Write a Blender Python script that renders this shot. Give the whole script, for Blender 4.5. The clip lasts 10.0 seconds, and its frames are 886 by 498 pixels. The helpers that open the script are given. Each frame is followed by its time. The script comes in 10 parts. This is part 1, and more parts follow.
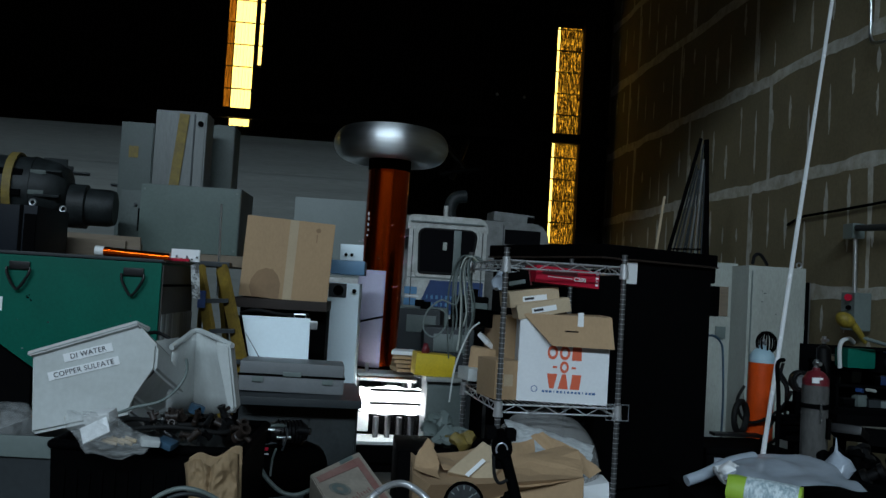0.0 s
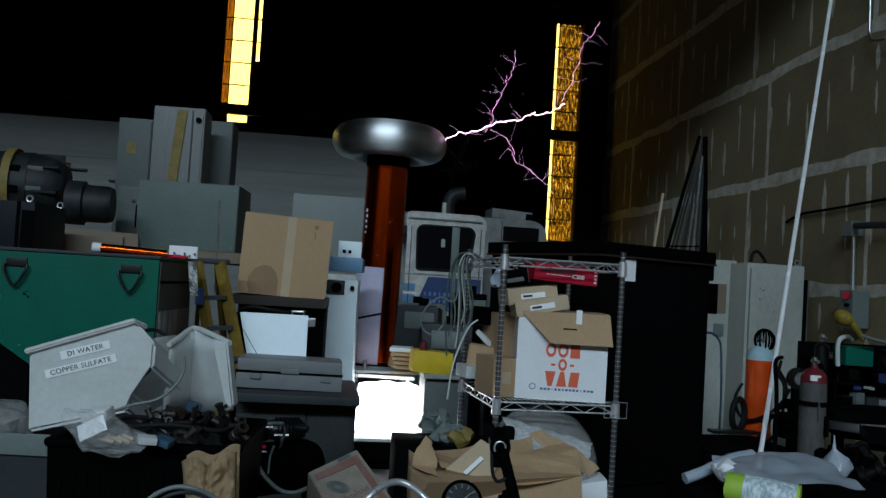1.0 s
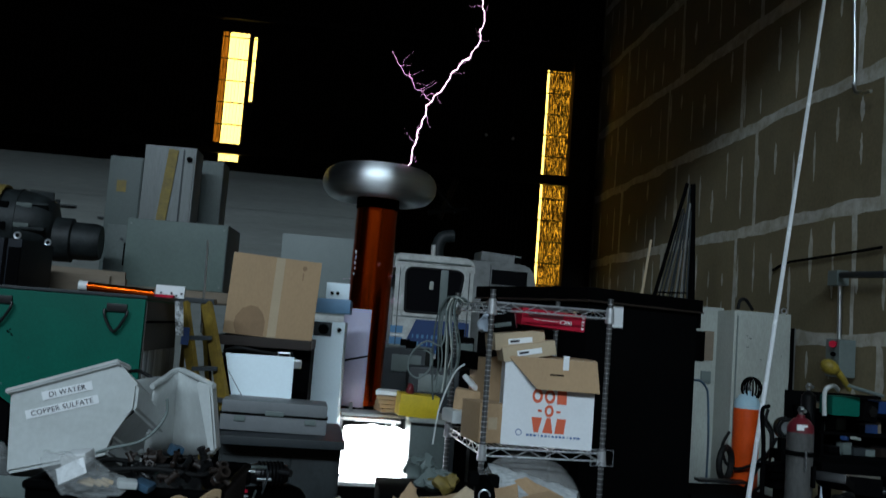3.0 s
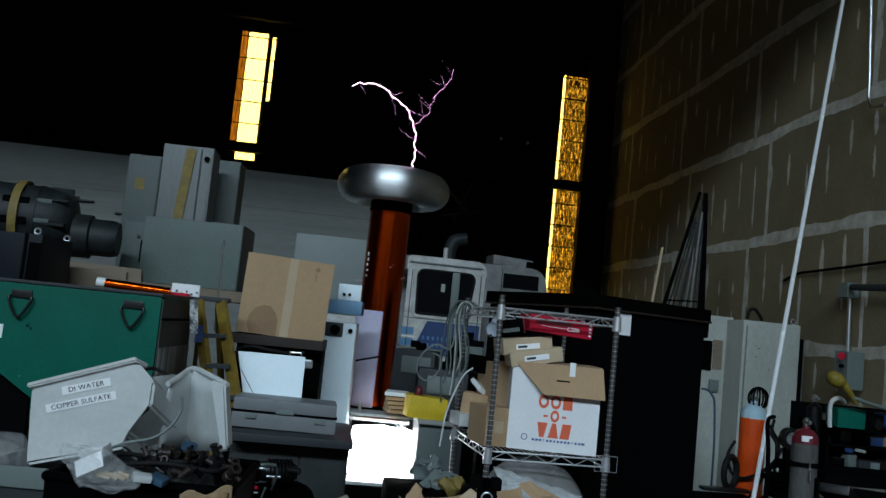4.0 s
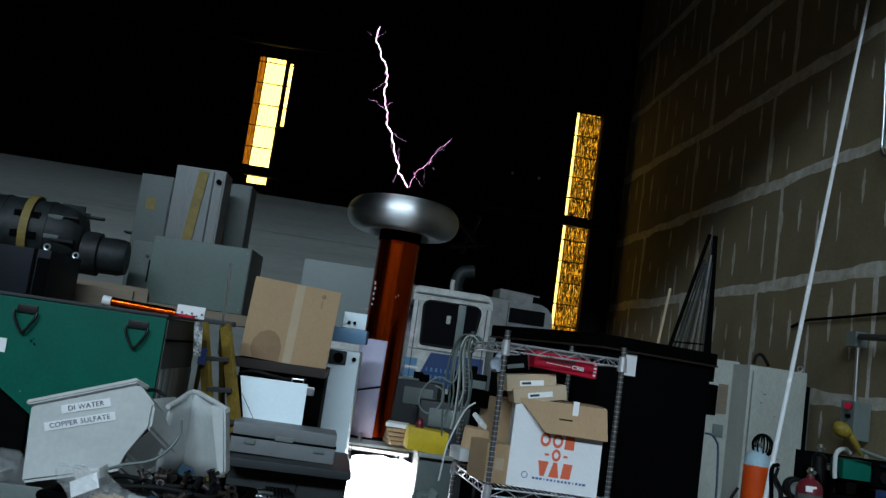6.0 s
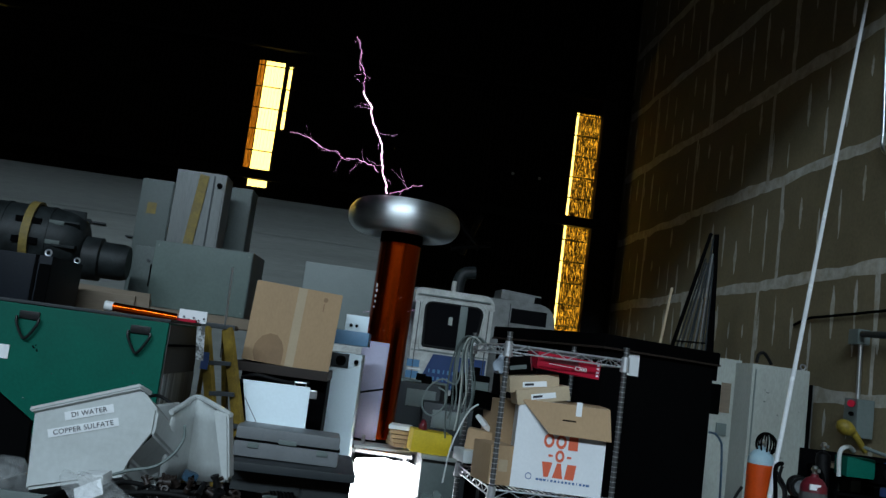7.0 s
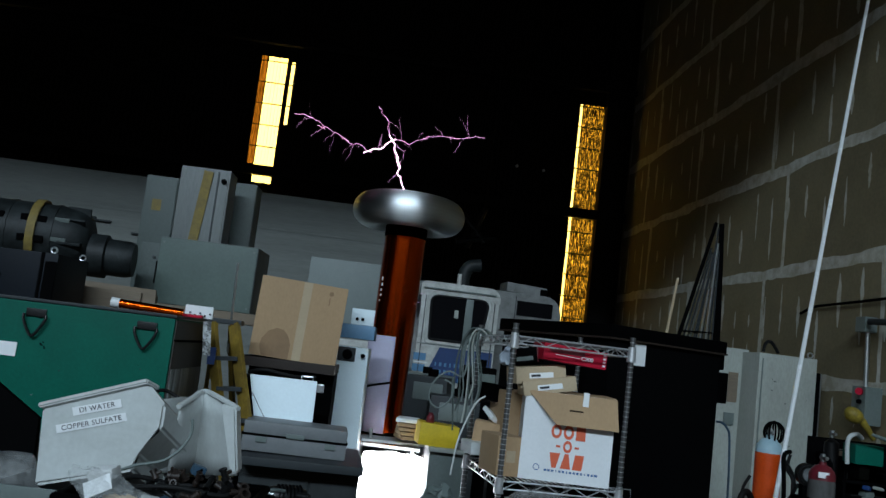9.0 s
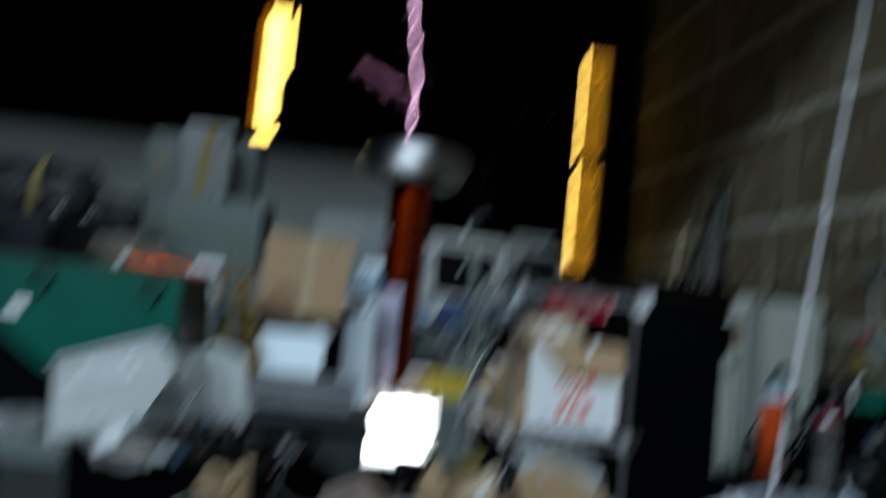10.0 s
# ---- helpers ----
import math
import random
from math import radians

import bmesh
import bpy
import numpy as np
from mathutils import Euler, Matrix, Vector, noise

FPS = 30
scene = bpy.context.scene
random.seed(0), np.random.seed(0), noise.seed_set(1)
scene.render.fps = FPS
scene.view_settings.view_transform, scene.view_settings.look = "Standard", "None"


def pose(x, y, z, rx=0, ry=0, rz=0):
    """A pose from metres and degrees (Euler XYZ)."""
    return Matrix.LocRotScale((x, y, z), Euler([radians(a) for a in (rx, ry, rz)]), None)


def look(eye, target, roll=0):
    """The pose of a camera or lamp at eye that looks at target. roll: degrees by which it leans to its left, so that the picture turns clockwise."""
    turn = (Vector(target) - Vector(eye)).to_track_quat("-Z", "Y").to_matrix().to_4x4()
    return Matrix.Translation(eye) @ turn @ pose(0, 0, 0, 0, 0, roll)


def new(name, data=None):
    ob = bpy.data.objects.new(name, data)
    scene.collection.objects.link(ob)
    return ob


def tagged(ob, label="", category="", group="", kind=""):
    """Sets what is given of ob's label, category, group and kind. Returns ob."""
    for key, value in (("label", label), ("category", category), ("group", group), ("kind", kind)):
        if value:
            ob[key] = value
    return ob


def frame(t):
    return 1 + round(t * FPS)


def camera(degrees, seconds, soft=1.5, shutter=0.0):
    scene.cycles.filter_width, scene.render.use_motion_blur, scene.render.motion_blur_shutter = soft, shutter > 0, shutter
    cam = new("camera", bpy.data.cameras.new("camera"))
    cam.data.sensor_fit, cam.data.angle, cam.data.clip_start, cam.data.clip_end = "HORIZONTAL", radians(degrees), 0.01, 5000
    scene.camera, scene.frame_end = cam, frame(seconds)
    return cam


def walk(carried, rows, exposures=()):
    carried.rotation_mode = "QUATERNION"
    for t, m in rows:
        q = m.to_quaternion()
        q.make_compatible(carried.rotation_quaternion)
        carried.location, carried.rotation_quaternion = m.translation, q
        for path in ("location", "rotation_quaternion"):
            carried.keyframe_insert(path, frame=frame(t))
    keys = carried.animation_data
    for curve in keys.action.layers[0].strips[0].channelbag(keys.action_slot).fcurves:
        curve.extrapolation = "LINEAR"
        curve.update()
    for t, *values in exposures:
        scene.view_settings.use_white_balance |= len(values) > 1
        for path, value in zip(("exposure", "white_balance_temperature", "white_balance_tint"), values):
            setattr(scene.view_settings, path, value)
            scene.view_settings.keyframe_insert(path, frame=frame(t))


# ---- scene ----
# camera: hand-held, standing at one spot behind the clutter
cam = camera(53.2, 10.0, soft=1.45, shutter=0.5)
walk(cam, [
    (0, pose(-0.002, -0.005, 1.397, 92.58, -3.40, -6.15)),
    (0.5, pose(-0.002, -0.006, 1.400, 92.11, -3.41, -6.13)),
    (1, pose(-0.002, 0.003, 1.401, 92.36, -3.49, -6.27)),
    (1.5, pose(0.002, -0.000, 1.396, 92.22, -3.36, -6.07)),
    (2, pose(0.000, -0.004, 1.398, 92.45, -3.47, -6.13)),
    (2.5, pose(0, 0, 1.4, 92.31, -3.80, -6.15)),
    (3, pose(0.001, -0.003, 1.412, 95.11, -4.35, -7.04)),
    (3.2, pose(-0.006, -0.042, 1.412, 95.66, -4.47, -6.94)),
    (4.3, pose(0.004, -0.082, 1.432, 95.02, -7.45, -5.42)),
    (4.5, pose(-0.007, -0.072, 1.432, 96.42, -10.69, -6.19)),
    (5, pose(0.002, -0.083, 1.426, 96.65, -8.71, -6.03)),
    (5.5, pose(0.002, -0.075, 1.430, 96.90, -8.23, -5.96)),
    (7, pose(-0.002, -0.070, 1.440, 97.15, -7.53, -5.92)),
    (7.5, pose(-0.002, -0.074, 1.437, 97.06, -7.27, -5.37)),
    (8, pose(-0.004, -0.077, 1.435, 97.32, -7.20, -5.37)),
    (8.5, pose(-0.005, -0.065, 1.433, 96.97, -6.90, -5.18)),
    (9, pose(-0.000, -0.066, 1.432, 96.70, -6.82, -5.50)),
    (9.5, pose(0.001, -0.062, 1.437, 96.15, -6.80, -5.92)),
    (9.9, pose(0.006, -0.063, 1.421, 95.96, -6.52, -6.13)),
    (9.967, pose(0.004, -0.06, 1.424, 95.85, -5.95, -6.35)),
    (10, pose(0.004, -0.06, 1.424, 93.65, -5.95, -5.05)),
], exposures=[(0.0, 1.88), (2.8, 1.98), (4.4, 2.20), (10.0, 2.22)])

# daylight from the open roller door behind the camera; low sun behind the far wall
world = bpy.data.worlds.new("world")
scene.world = world
world.use_nodes = True
wn = world.node_tree
sky = wn.nodes.new("ShaderNodeTexSky")
sky.sky_type, sky.sun_disc = "NISHITA", False
sky.sun_elevation, sky.sun_rotation = radians(8), radians(0)
wn.links.new(sky.outputs[0], wn.nodes["Background"].inputs[0])
wn.nodes["Background"].inputs[1].default_value = 0.03

sun = new("sun", bpy.data.lights.new("sun", "SUN"))
sun.data.energy, sun.data.angle, sun.data.color = 3.4, radians(0.6), (1.0, 0.92, 0.8)
sun.matrix_world = look((1, 30, 8.1), (0, 15, 6))

# area lamp over the yard stands in for the low sky beyond the door
sky_stand_in = new("sky_stand_in", bpy.data.lights.new("sky_stand_in", "AREA"))
sky_stand_in.data.shape, sky_stand_in.data.size, sky_stand_in.data.size_y = "RECTANGLE", 34.0, 1.4
sky_stand_in.data.energy, sky_stand_in.data.color = 2950, (0.67, 0.85, 1.0)
sky_stand_in.matrix_world = look((-7, -30, 20.3), (-1, 6, 1.0))


# ---------------------------------------------------------------- materials
def mat(name, color, rough=0.6, metal=0.0, vary=0.25, scale=3.0, fine=60.0, bump=0.15, second=None, spread=0.5,
        coat=0.0, emit=0.0, stretch=(1, 1, 1), random_obj=0.0, spec=0.5):
    """Surface with broad stains and fine grain; second: the colour of the stains."""
    m = bpy.data.materials.new(name)
    m.use_nodes = True
    nt = m.node_tree
    bsdf = nt.nodes["Principled BSDF"]
    tc = nt.nodes.new("ShaderNodeTexCoord")
    mp = nt.nodes.new("ShaderNodeMapping")
    mp.inputs["Scale"].default_value = stretch
    nt.links.new(tc.outputs["Object"], mp.inputs[0])
    big = nt.nodes.new("ShaderNodeTexNoise")
    big.inputs["Scale"].default_value, big.inputs["Detail"].default_value, big.inputs["Roughness"].default_value = scale, 8, 0.65
    small = nt.nodes.new("ShaderNodeTexNoise")
    small.inputs["Scale"].default_value, small.inputs["Detail"].default_value = fine, 4
    for n in (big, small):
        nt.links.new(mp.outputs[0], n.inputs["Vector"])
    ramp = nt.nodes.new("ShaderNodeValToRGB")
    ramp.color_ramp.elements[0].position, ramp.color_ramp.elements[1].position = 0.5 - spread / 2, 0.5 + spread / 2
    c2 = second or tuple(c * (1 - vary) for c in color)
    ramp.color_ramp.elements[0].color, ramp.color_ramp.elements[1].color = (*c2, 1), (*color, 1)
    nt.links.new(big.outputs[0], ramp.inputs[0])
    mix = nt.nodes.new("ShaderNodeMix")
    mix.data_type, mix.blend_type = "RGBA", "MULTIPLY"
    mix.inputs["Factor"].default_value = vary
    nt.links.new(ramp.outputs[0], mix.inputs["A"])
    nt.links.new(small.outputs[0], mix.inputs["B"])
    last = mix.outputs["Result"]
    if random_obj:
        info = nt.nodes.new("ShaderNodeObjectInfo")
        hsv = nt.nodes.new("ShaderNodeHueSaturation")
        mr = nt.nodes.new("ShaderNodeMapRange")
        mr.inputs["To Min"].default_value, mr.inputs["To Max"].default_value = 1 - random_obj, 1 + random_obj
        nt.links.new(info.outputs["Random"], mr.inputs["Value"])
        nt.links.new(mr.outputs[0], hsv.inputs["Value"])
        nt.links.new(last, hsv.inputs["Color"])
        last = hsv.outputs[0]
    nt.links.new(last, bsdf.inputs["Base Color"])
    rr = nt.nodes.new("ShaderNodeMapRange")
    rr.inputs["To Min"].default_value, rr.inputs["To Max"].default_value = max(0.02, rough - 0.12), min(1, rough + 0.12)
    nt.links.new(big.outputs[0], rr.inputs["Value"])
    nt.links.new(rr.outputs[0], bsdf.inputs["Roughness"])
    bsdf.inputs["Metallic"].default_value = metal
    bsdf.inputs["Specular IOR Level"].default_value = spec
    bsdf.inputs["Coat Weight"].default_value = coat
    if bump:
        b = nt.nodes.new("ShaderNodeBump")
        b.inputs["Strength"].default_value, b.inputs["Distance"].default_value = bump, 0.004
        nt.links.new(small.outputs[0], b.inputs["Height"])
        nt.links.new(b.outputs[0], bsdf.inputs["Normal"])
    if emit:
        bsdf.inputs["Emission Color"].default_value, bsdf.inputs["Emission Strength"].default_value = (*color, 1), emit
    return m


def glow(name, color, strength):
    m = bpy.data.materials.new(name)
    m.use_nodes = True
    b = m.node_tree.nodes["Principled BSDF"]
    b.inputs["Base Color"].default_value = (*color, 1)
    b.inputs["Emission Color"].default_value, b.inputs["Emission Strength"].default_value = (*color, 1), strength
    return m


def glass(name, color=(1, 1, 1), rough=0.02, ior=1.45):
    m = bpy.data.materials.new(name)
    m.use_nodes = True
    b = m.node_tree.nodes["Principled BSDF"]
    b.inputs["Base Color"].default_value = (*color, 1)
    b.inputs["Transmission Weight"].default_value, b.inputs["Roughness"].default_value, b.inputs["IOR"].default_value = 1.0, rough, ior
    return m


def film_mat(name, color, clear=0.5, rough=0.25):
    """Thin translucent plastic sheet."""
    m = bpy.data.materials.new(name)
    m.use_nodes = True
    nt = m.node_tree
    b = nt.nodes["Principled BSDF"]
    b.inputs["Base Color"].default_value, b.inputs["Roughness"].default_value = (*color, 1), rough
    tr = nt.nodes.new("ShaderNodeBsdfTransparent")
    ms = nt.nodes.new("ShaderNodeMixShader")
    nz = nt.nodes.new("ShaderNodeTexNoise")
    nz.inputs["Scale"].default_value = 14
    mr = nt.nodes.new("ShaderNodeMapRange")
    mr.inputs["To Min"].default_value, mr.inputs["To Max"].default_value = max(0, clear - 0.3), min(1, clear + 0.3)
    nt.links.new(nz.outputs[0], mr.inputs["Value"])
    nt.links.new(mr.outputs[0], ms.inputs[0])
    nt.links.new(b.outputs[0], ms.inputs[1])
    nt.links.new(tr.outputs[0], ms.inputs[2])
    nt.links.new(ms.outputs[0], nt.nodes["Material Output"].inputs[0])
    return m


def amber_panel(name, color, dirt, dirt_scale):
    """Sunlit amber fibreglass: light comes through from outside, dirt blocks it in blotches."""
    m = bpy.data.materials.new(name)
    m.use_nodes = True
    nt = m.node_tree
    nt.nodes.remove(nt.nodes["Principled BSDF"])
    tl = nt.nodes.new("ShaderNodeBsdfTranslucent")
    df = nt.nodes.new("ShaderNodeBsdfDiffuse")
    df.inputs[0].default_value = (0.03, 0.02, 0.01, 1)
    tl.inputs[0].default_value = (*color, 1)
    tc = nt.nodes.new("ShaderNodeTexCoord")
    mp = nt.nodes.new("ShaderNodeMapping")
    mp.inputs["Scale"].default_value = (7.0, 1, 0.8)
    nt.links.new(tc.outputs["Object"], mp.inputs[0])
    nz = nt.nodes.new("ShaderNodeTexNoise")
    nz.inputs["Scale"].default_value, nz.inputs["Detail"].default_value, nz.inputs["Roughness"].default_value = dirt_scale, 10, 0.8
    nt.links.new(mp.outputs[0], nz.inputs["Vector"])
    rp = nt.nodes.new("ShaderNodeValToRGB")
    rp.color_ramp.elements[0].position, rp.color_ramp.elements[1].position = max(0.0, dirt - 0.08), dirt + 0.12
    nt.links.new(nz.outputs[0], rp.inputs[0])
    ms = nt.nodes.new("ShaderNodeMixShader")
    nt.links.new(rp.outputs[0], ms.inputs[0])
    nt.links.new(df.outputs[0], ms.inputs[1])
    nt.links.new(tl.outputs[0], ms.inputs[2])
    nt.links.new(ms.outputs[0], nt.nodes["Material Output"].inputs[0])
    return m


# concrete colour lowered to cut light bounced off the floor
CONCRETE = mat("low_bounce_concrete", (0.075, 0.072, 0.066), 0.85, vary=0.4, scale=1.2, fine=40, bump=0.3)
ASPHALT = mat("asphalt", (0.045, 0.045, 0.046), 0.9, vary=0.3, scale=0.8, fine=60, bump=0.3)
DRYWALL = mat("drywall_paper", (0.275, 0.225, 0.128), 0.9, vary=0.4, scale=2.2, fine=30, second=(0.18, 0.145, 0.08), spread=0.7, random_obj=0.14)
MUD = mat("joint_compound", (0.66, 0.65, 0.58), 0.9, vary=0.3, scale=6, fine=40, second=(0.42, 0.38, 0.29), spread=0.3)
LINER = mat("grey_wall_paint", (0.25, 0.265, 0.245), 0.8, vary=0.45, scale=0.9, fine=25, second=(0.13, 0.138, 0.128), stretch=(0.2, 1, 4))
# dark brown sheet, colour taken near black to deepen shade and cut bounce
METAL_WALL = mat("low_bounce_brown_steel", (0.008, 0.006, 0.004), 0.75, 0.0, spec=0.2, vary=0.4, scale=1.5, stretch=(1, 1, 0.3))
BLOCKER_DARK = mat("sky_blocker_dark", (0.02, 0.018, 0.016), 0.9, spec=0.1, vary=0.4, scale=0.5)
# lining colour lowered so the roof stays in deep shade
CEILING = mat("low_bounce_lining", (0.007, 0.007, 0.007), 0.95, spec=0.1)
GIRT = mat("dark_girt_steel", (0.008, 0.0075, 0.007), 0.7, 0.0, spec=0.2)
AMBER = amber_panel("amber_fibreglass", (1.0, 0.72, 0.16), 0.18, 4)
# dim amber for the light spilling on the flange
AMBER_SPILL = amber_panel("amber_spill_panel", (0.13, 0.045, 0.003), 0.47, 5)
AMBER_DIRTY = amber_panel("dirty_amber_fibreglass", (1.0, 0.50, 0.035), 0.595, 9)
STEEL = mat("grey_enamel_steel", (0.155, 0.19, 0.178), 0.45, 0.0, vary=0.25, scale=2.5, fine=50, bump=0.05)
STEEL_SLATE = mat("slate_enamel_steel", (0.088, 0.110, 0.100), 0.5, vary=0.4, scale=3.0, fine=50, second=(0.06, 0.075, 0.07), spread=0.6, spec=0.3)
STEEL_GREEN = mat("grey_green_enamel", (0.115, 0.155, 0.138), 0.5, vary=0.3, scale=2.2, fine=50, spec=0.3)
MOTOR_GREY = mat("oily_motor_paint", (0.030, 0.038, 0.039), 0.55, vary=0.7, scale=9, second=(0.005, 0.006, 0.006), spread=0.4, spec=0.25, bump=0.3)
OLD_TAPE = mat("old_yellow_tape", (0.30, 0.21, 0.035), 0.7, vary=0.5, scale=12, second=(0.14, 0.10, 0.03))
STEEL_DARK = mat("dark_grey_steel", (0.034, 0.040, 0.043), 0.5, 0.0, spec=0.28, vary=0.3, scale=3)
STEEL_LIGHT = mat("pale_grey_enamel", (0.46, 0.495, 0.45), 0.5, vary=0.35, scale=2.5, second=(0.33, 0.34, 0.30), stretch=(1, 1, 0.4))
TUBE_BLUE = mat("worn_blue_tube", (0.045, 0.12, 0.20), 0.5, vary=0.5, scale=10, second=(0.03, 0.05, 0.07))
CHROME = mat("chrome_wire", (0.70, 0.71, 0.72), 0.3, 0.65, vary=0.2, scale=9)
ALU = mat("spun_aluminium", (0.90, 0.92, 0.93), 0.44, 1.0, vary=0.16, scale=2, fine=90, stretch=(1, 1, 30), bump=0.05)
def spun(m, amount):
    """Brush marks run round the axis."""
    nt = m.node_tree
    tg = nt.nodes.new("ShaderNodeTangent")
    tg.direction_type, tg.axis = "RADIAL", "Z"
    b = nt.nodes["Principled BSDF"]
    b.inputs["Anisotropic"].default_value, b.inputs["Anisotropic Rotation"].default_value = amount, 0.25
    nt.links.new(tg.outputs[0], b.inputs["Tangent"])


spun(ALU, 0.85)
COPPER = mat("enamelled_copper_winding", (0.62, 0.070, 0.004), 0.20, 1.0, vary=0.10, scale=1.2, fine=90, stretch=(1, 1, 0.2), bump=0.02)
BLACK = mat("black_paint", (0.003, 0.003, 0.0033), 0.85, spec=0.02, vary=0.4, scale=4)
BLACK_PLASTIC = mat("black_plastic", (0.002, 0.002, 0.0022), 0.7, spec=0.01, vary=0.4, scale=5)
RUBBER = mat("black_rubber", (0.008, 0.008, 0.008), 0.7, spec=0.2)
GREEN = mat("green_paint", (0.002, 0.125, 0.083), 0.55, vary=0.3, scale=2.2, second=(0.003, 0.082, 0.057), bump=0.12, spec=0.1)
CARD = mat("brown_cardboard", (0.46, 0.30, 0.165), 0.85, vary=0.22, scale=3, fine=80, stretch=(1, 1, 0.5), bump=0.1)
CARD_PALE = mat("pale_cardboard", (0.52, 0.40, 0.26), 0.85, vary=0.2, scale=4, fine=80)
WHITE_CARD = mat("white_cardboard", (0.78, 0.79, 0.80), 0.7, vary=0.12, scale=4)
WHITE = mat("white_paint", (0.74, 0.75, 0.74), 0.5, vary=0.15, scale=3)
WHITE_POLY = mat("white_polyethylene", (0.62, 0.65, 0.64), 0.45, vary=0.22, scale=5, second=(0.46, 0.48, 0.46), bump=0.08)
PAPER = mat("white_paper", (0.82, 0.83, 0.83), 0.8, vary=0.08)
# white enamel with the blue of the daylight put into its colour
COOL_WHITE = mat("sky_tinted_white", (0.76, 0.88, 0.93), 0.45, vary=0.1, scale=3)
FADED_RED = mat("faded_red_print", (0.27, 0.105, 0.09), 0.7, vary=0.4, scale=14, second=(0.32, 0.20, 0.17))
CARTON_PRINT = mat("greyed_carton_print", (0.40, 0.345, 0.28), 0.8, vary=0.35, scale=12, fine=70)
BLUE = mat("blue_paint", (0.014, 0.05, 0.17), 0.4, vary=0.3, scale=3)
BLUE_LIGHT = mat("light_blue_paint", (0.09, 0.24, 0.42), 0.45, vary=0.25, scale=3)
LAVENDER = mat("lavender_sheet", (0.50, 0.47, 0.60), 0.6, vary=0.15, scale=3)
RED = mat("red_print", (0.50, 0.010, 0.035), 0.5, vary=0.15, spec=0.15)
ORANGE = mat("orange_paint", (0.80, 0.085, 0.006), 0.4, vary=0.25, scale=5, bump=0.1)
ORANGE_INK = mat("orange_ink", (0.70, 0.12, 0.05), 0.7, vary=0.1)
INK = mat("blue_ink", (0.05, 0.13, 0.30), 0.7, vary=0.1)
DARK_INK = mat("dark_ink", (0.03, 0.03, 0.035), 0.7, vary=0.1)
YELLOW = mat("yellow_paint", (0.82, 0.58, 0.02), 0.5, vary=0.25, scale=5)
YELLOW_GRP = mat("yellow_fibreglass", (0.36, 0.235, 0.03), 0.6, vary=0.5, scale=9, second=(0.15, 0.10, 0.03), spec=0.25)
NOZZLE = mat("grimy_yellow_plastic", (0.40, 0.29, 0.03), 0.55, vary=0.5, scale=16, second=(0.14, 0.10, 0.02), spec=0.3)
WOOD = mat("weathered_wood", (0.26, 0.20, 0.14), 0.8, vary=0.4, scale=3, stretch=(0.3, 3, 3))
RED_DARK = mat("dark_red_paint", (0.15, 0.016, 0.024), 0.35, vary=0.2)
PALE_BLUE = mat("pale_blue_paint", (0.40, 0.58, 0.66), 0.5, vary=0.15)
GALV = mat("galvanised_steel", (0.62, 0.64, 0.65), 0.35, 1.0, vary=0.2, scale=6)
POLE = mat("bright_zinc_pole", (0.93, 0.95, 0.96), 0.25, 0.1, vary=0.15, scale=6)
GLASS = glass("clear_glass")
DARK_GLASS = mat("dark_window_glass", (0.006, 0.006, 0.007), 0.12, vary=0.1, bump=0, spec=0.03)
FILM = film_mat("cloudy_plastic_film", (0.36, 0.41, 0.47), -0.1)
RUST = mat("rusty_steel", (0.040, 0.024, 0.017), 0.5, vary=0.5, scale=30, second=(0.012, 0.010, 0.009), spec=0.35)
BAG_PAPER = mat("brown_paper", (0.33, 0.22, 0.115), 0.8, vary=0.3, scale=7, fine=60)
FILM_CLEAR = film_mat("clear_plastic_film", (0.62, 0.64, 0.63), 0.88, 0.12)
FILM_DIM = film_mat("grey_plastic_dome", (0.34, 0.34, 0.33), 0.68, 0.18)
TRUCK_WHITE = mat("dirty_white_paint", (0.74, 0.76, 0.73), 0.45, vary=0.45, scale=5.0, second=(0.28, 0.265, 0.23), spread=0.55)
VAN_PAINT = mat("mottled_van_paint", (0.34, 0.355, 0.345), 0.6, vary=0.5, scale=4.5, second=(0.09, 0.088, 0.08), spread=0.6)
CASE_GREY = mat("grey_plastic_case", (0.17, 0.18, 0.185), 0.5, vary=0.2, scale=6)
CYLINDER_GREY = mat("scuffed_grey_paint", (0.17, 0.168, 0.16), 0.55, vary=0.5, scale=9, second=(0.045, 0.043, 0.04), spread=0.7, stretch=(1, 1, 0.35), spec=0.25)
OILY = mat("oily_dark_steel", (0.009, 0.009, 0.0095), 0.38, vary=0.5, scale=14, spec=0.35)
# grey steel darkened to hold the shadow under the cabinet's deep top
CABINET_GREY = mat("shadowed_grey_steel", (0.030, 0.038, 0.040), 0.5, vary=0.5, scale=4, second=(0.010, 0.012, 0.012), spec=0.25)
CHROME_DULL = mat("dull_chrome", (0.20, 0.20, 0.20), 0.35, 0.8, vary=0.3, scale=12)
END_BOARD = mat("weathered_dark_board", (0.085, 0.082, 0.068), 0.7, vary=0.5, scale=5, second=(0.035, 0.034, 0.03), spread=0.6, stretch=(1, 1, 0.3))
# bright and dark upright streaks paint reflections into the metal
STREAKED_PLATE = mat("reflection_streaked_metal", (0.42, 0.43, 0.42), 0.36, 0.8, vary=0.5, scale=4, second=(0.03, 0.032, 0.032), spread=0.25, stretch=(1, 6, 0.35))
SPECKLED = mat("speckled_grimy_sheet", (0.62, 0.64, 0.63), 0.7, vary=0.4, scale=26, second=(0.08, 0.08, 0.075), spread=0.14)
DARK_BROWN = mat("dark_brown_board", (0.034, 0.022, 0.016), 0.8, vary=0.4, scale=5)
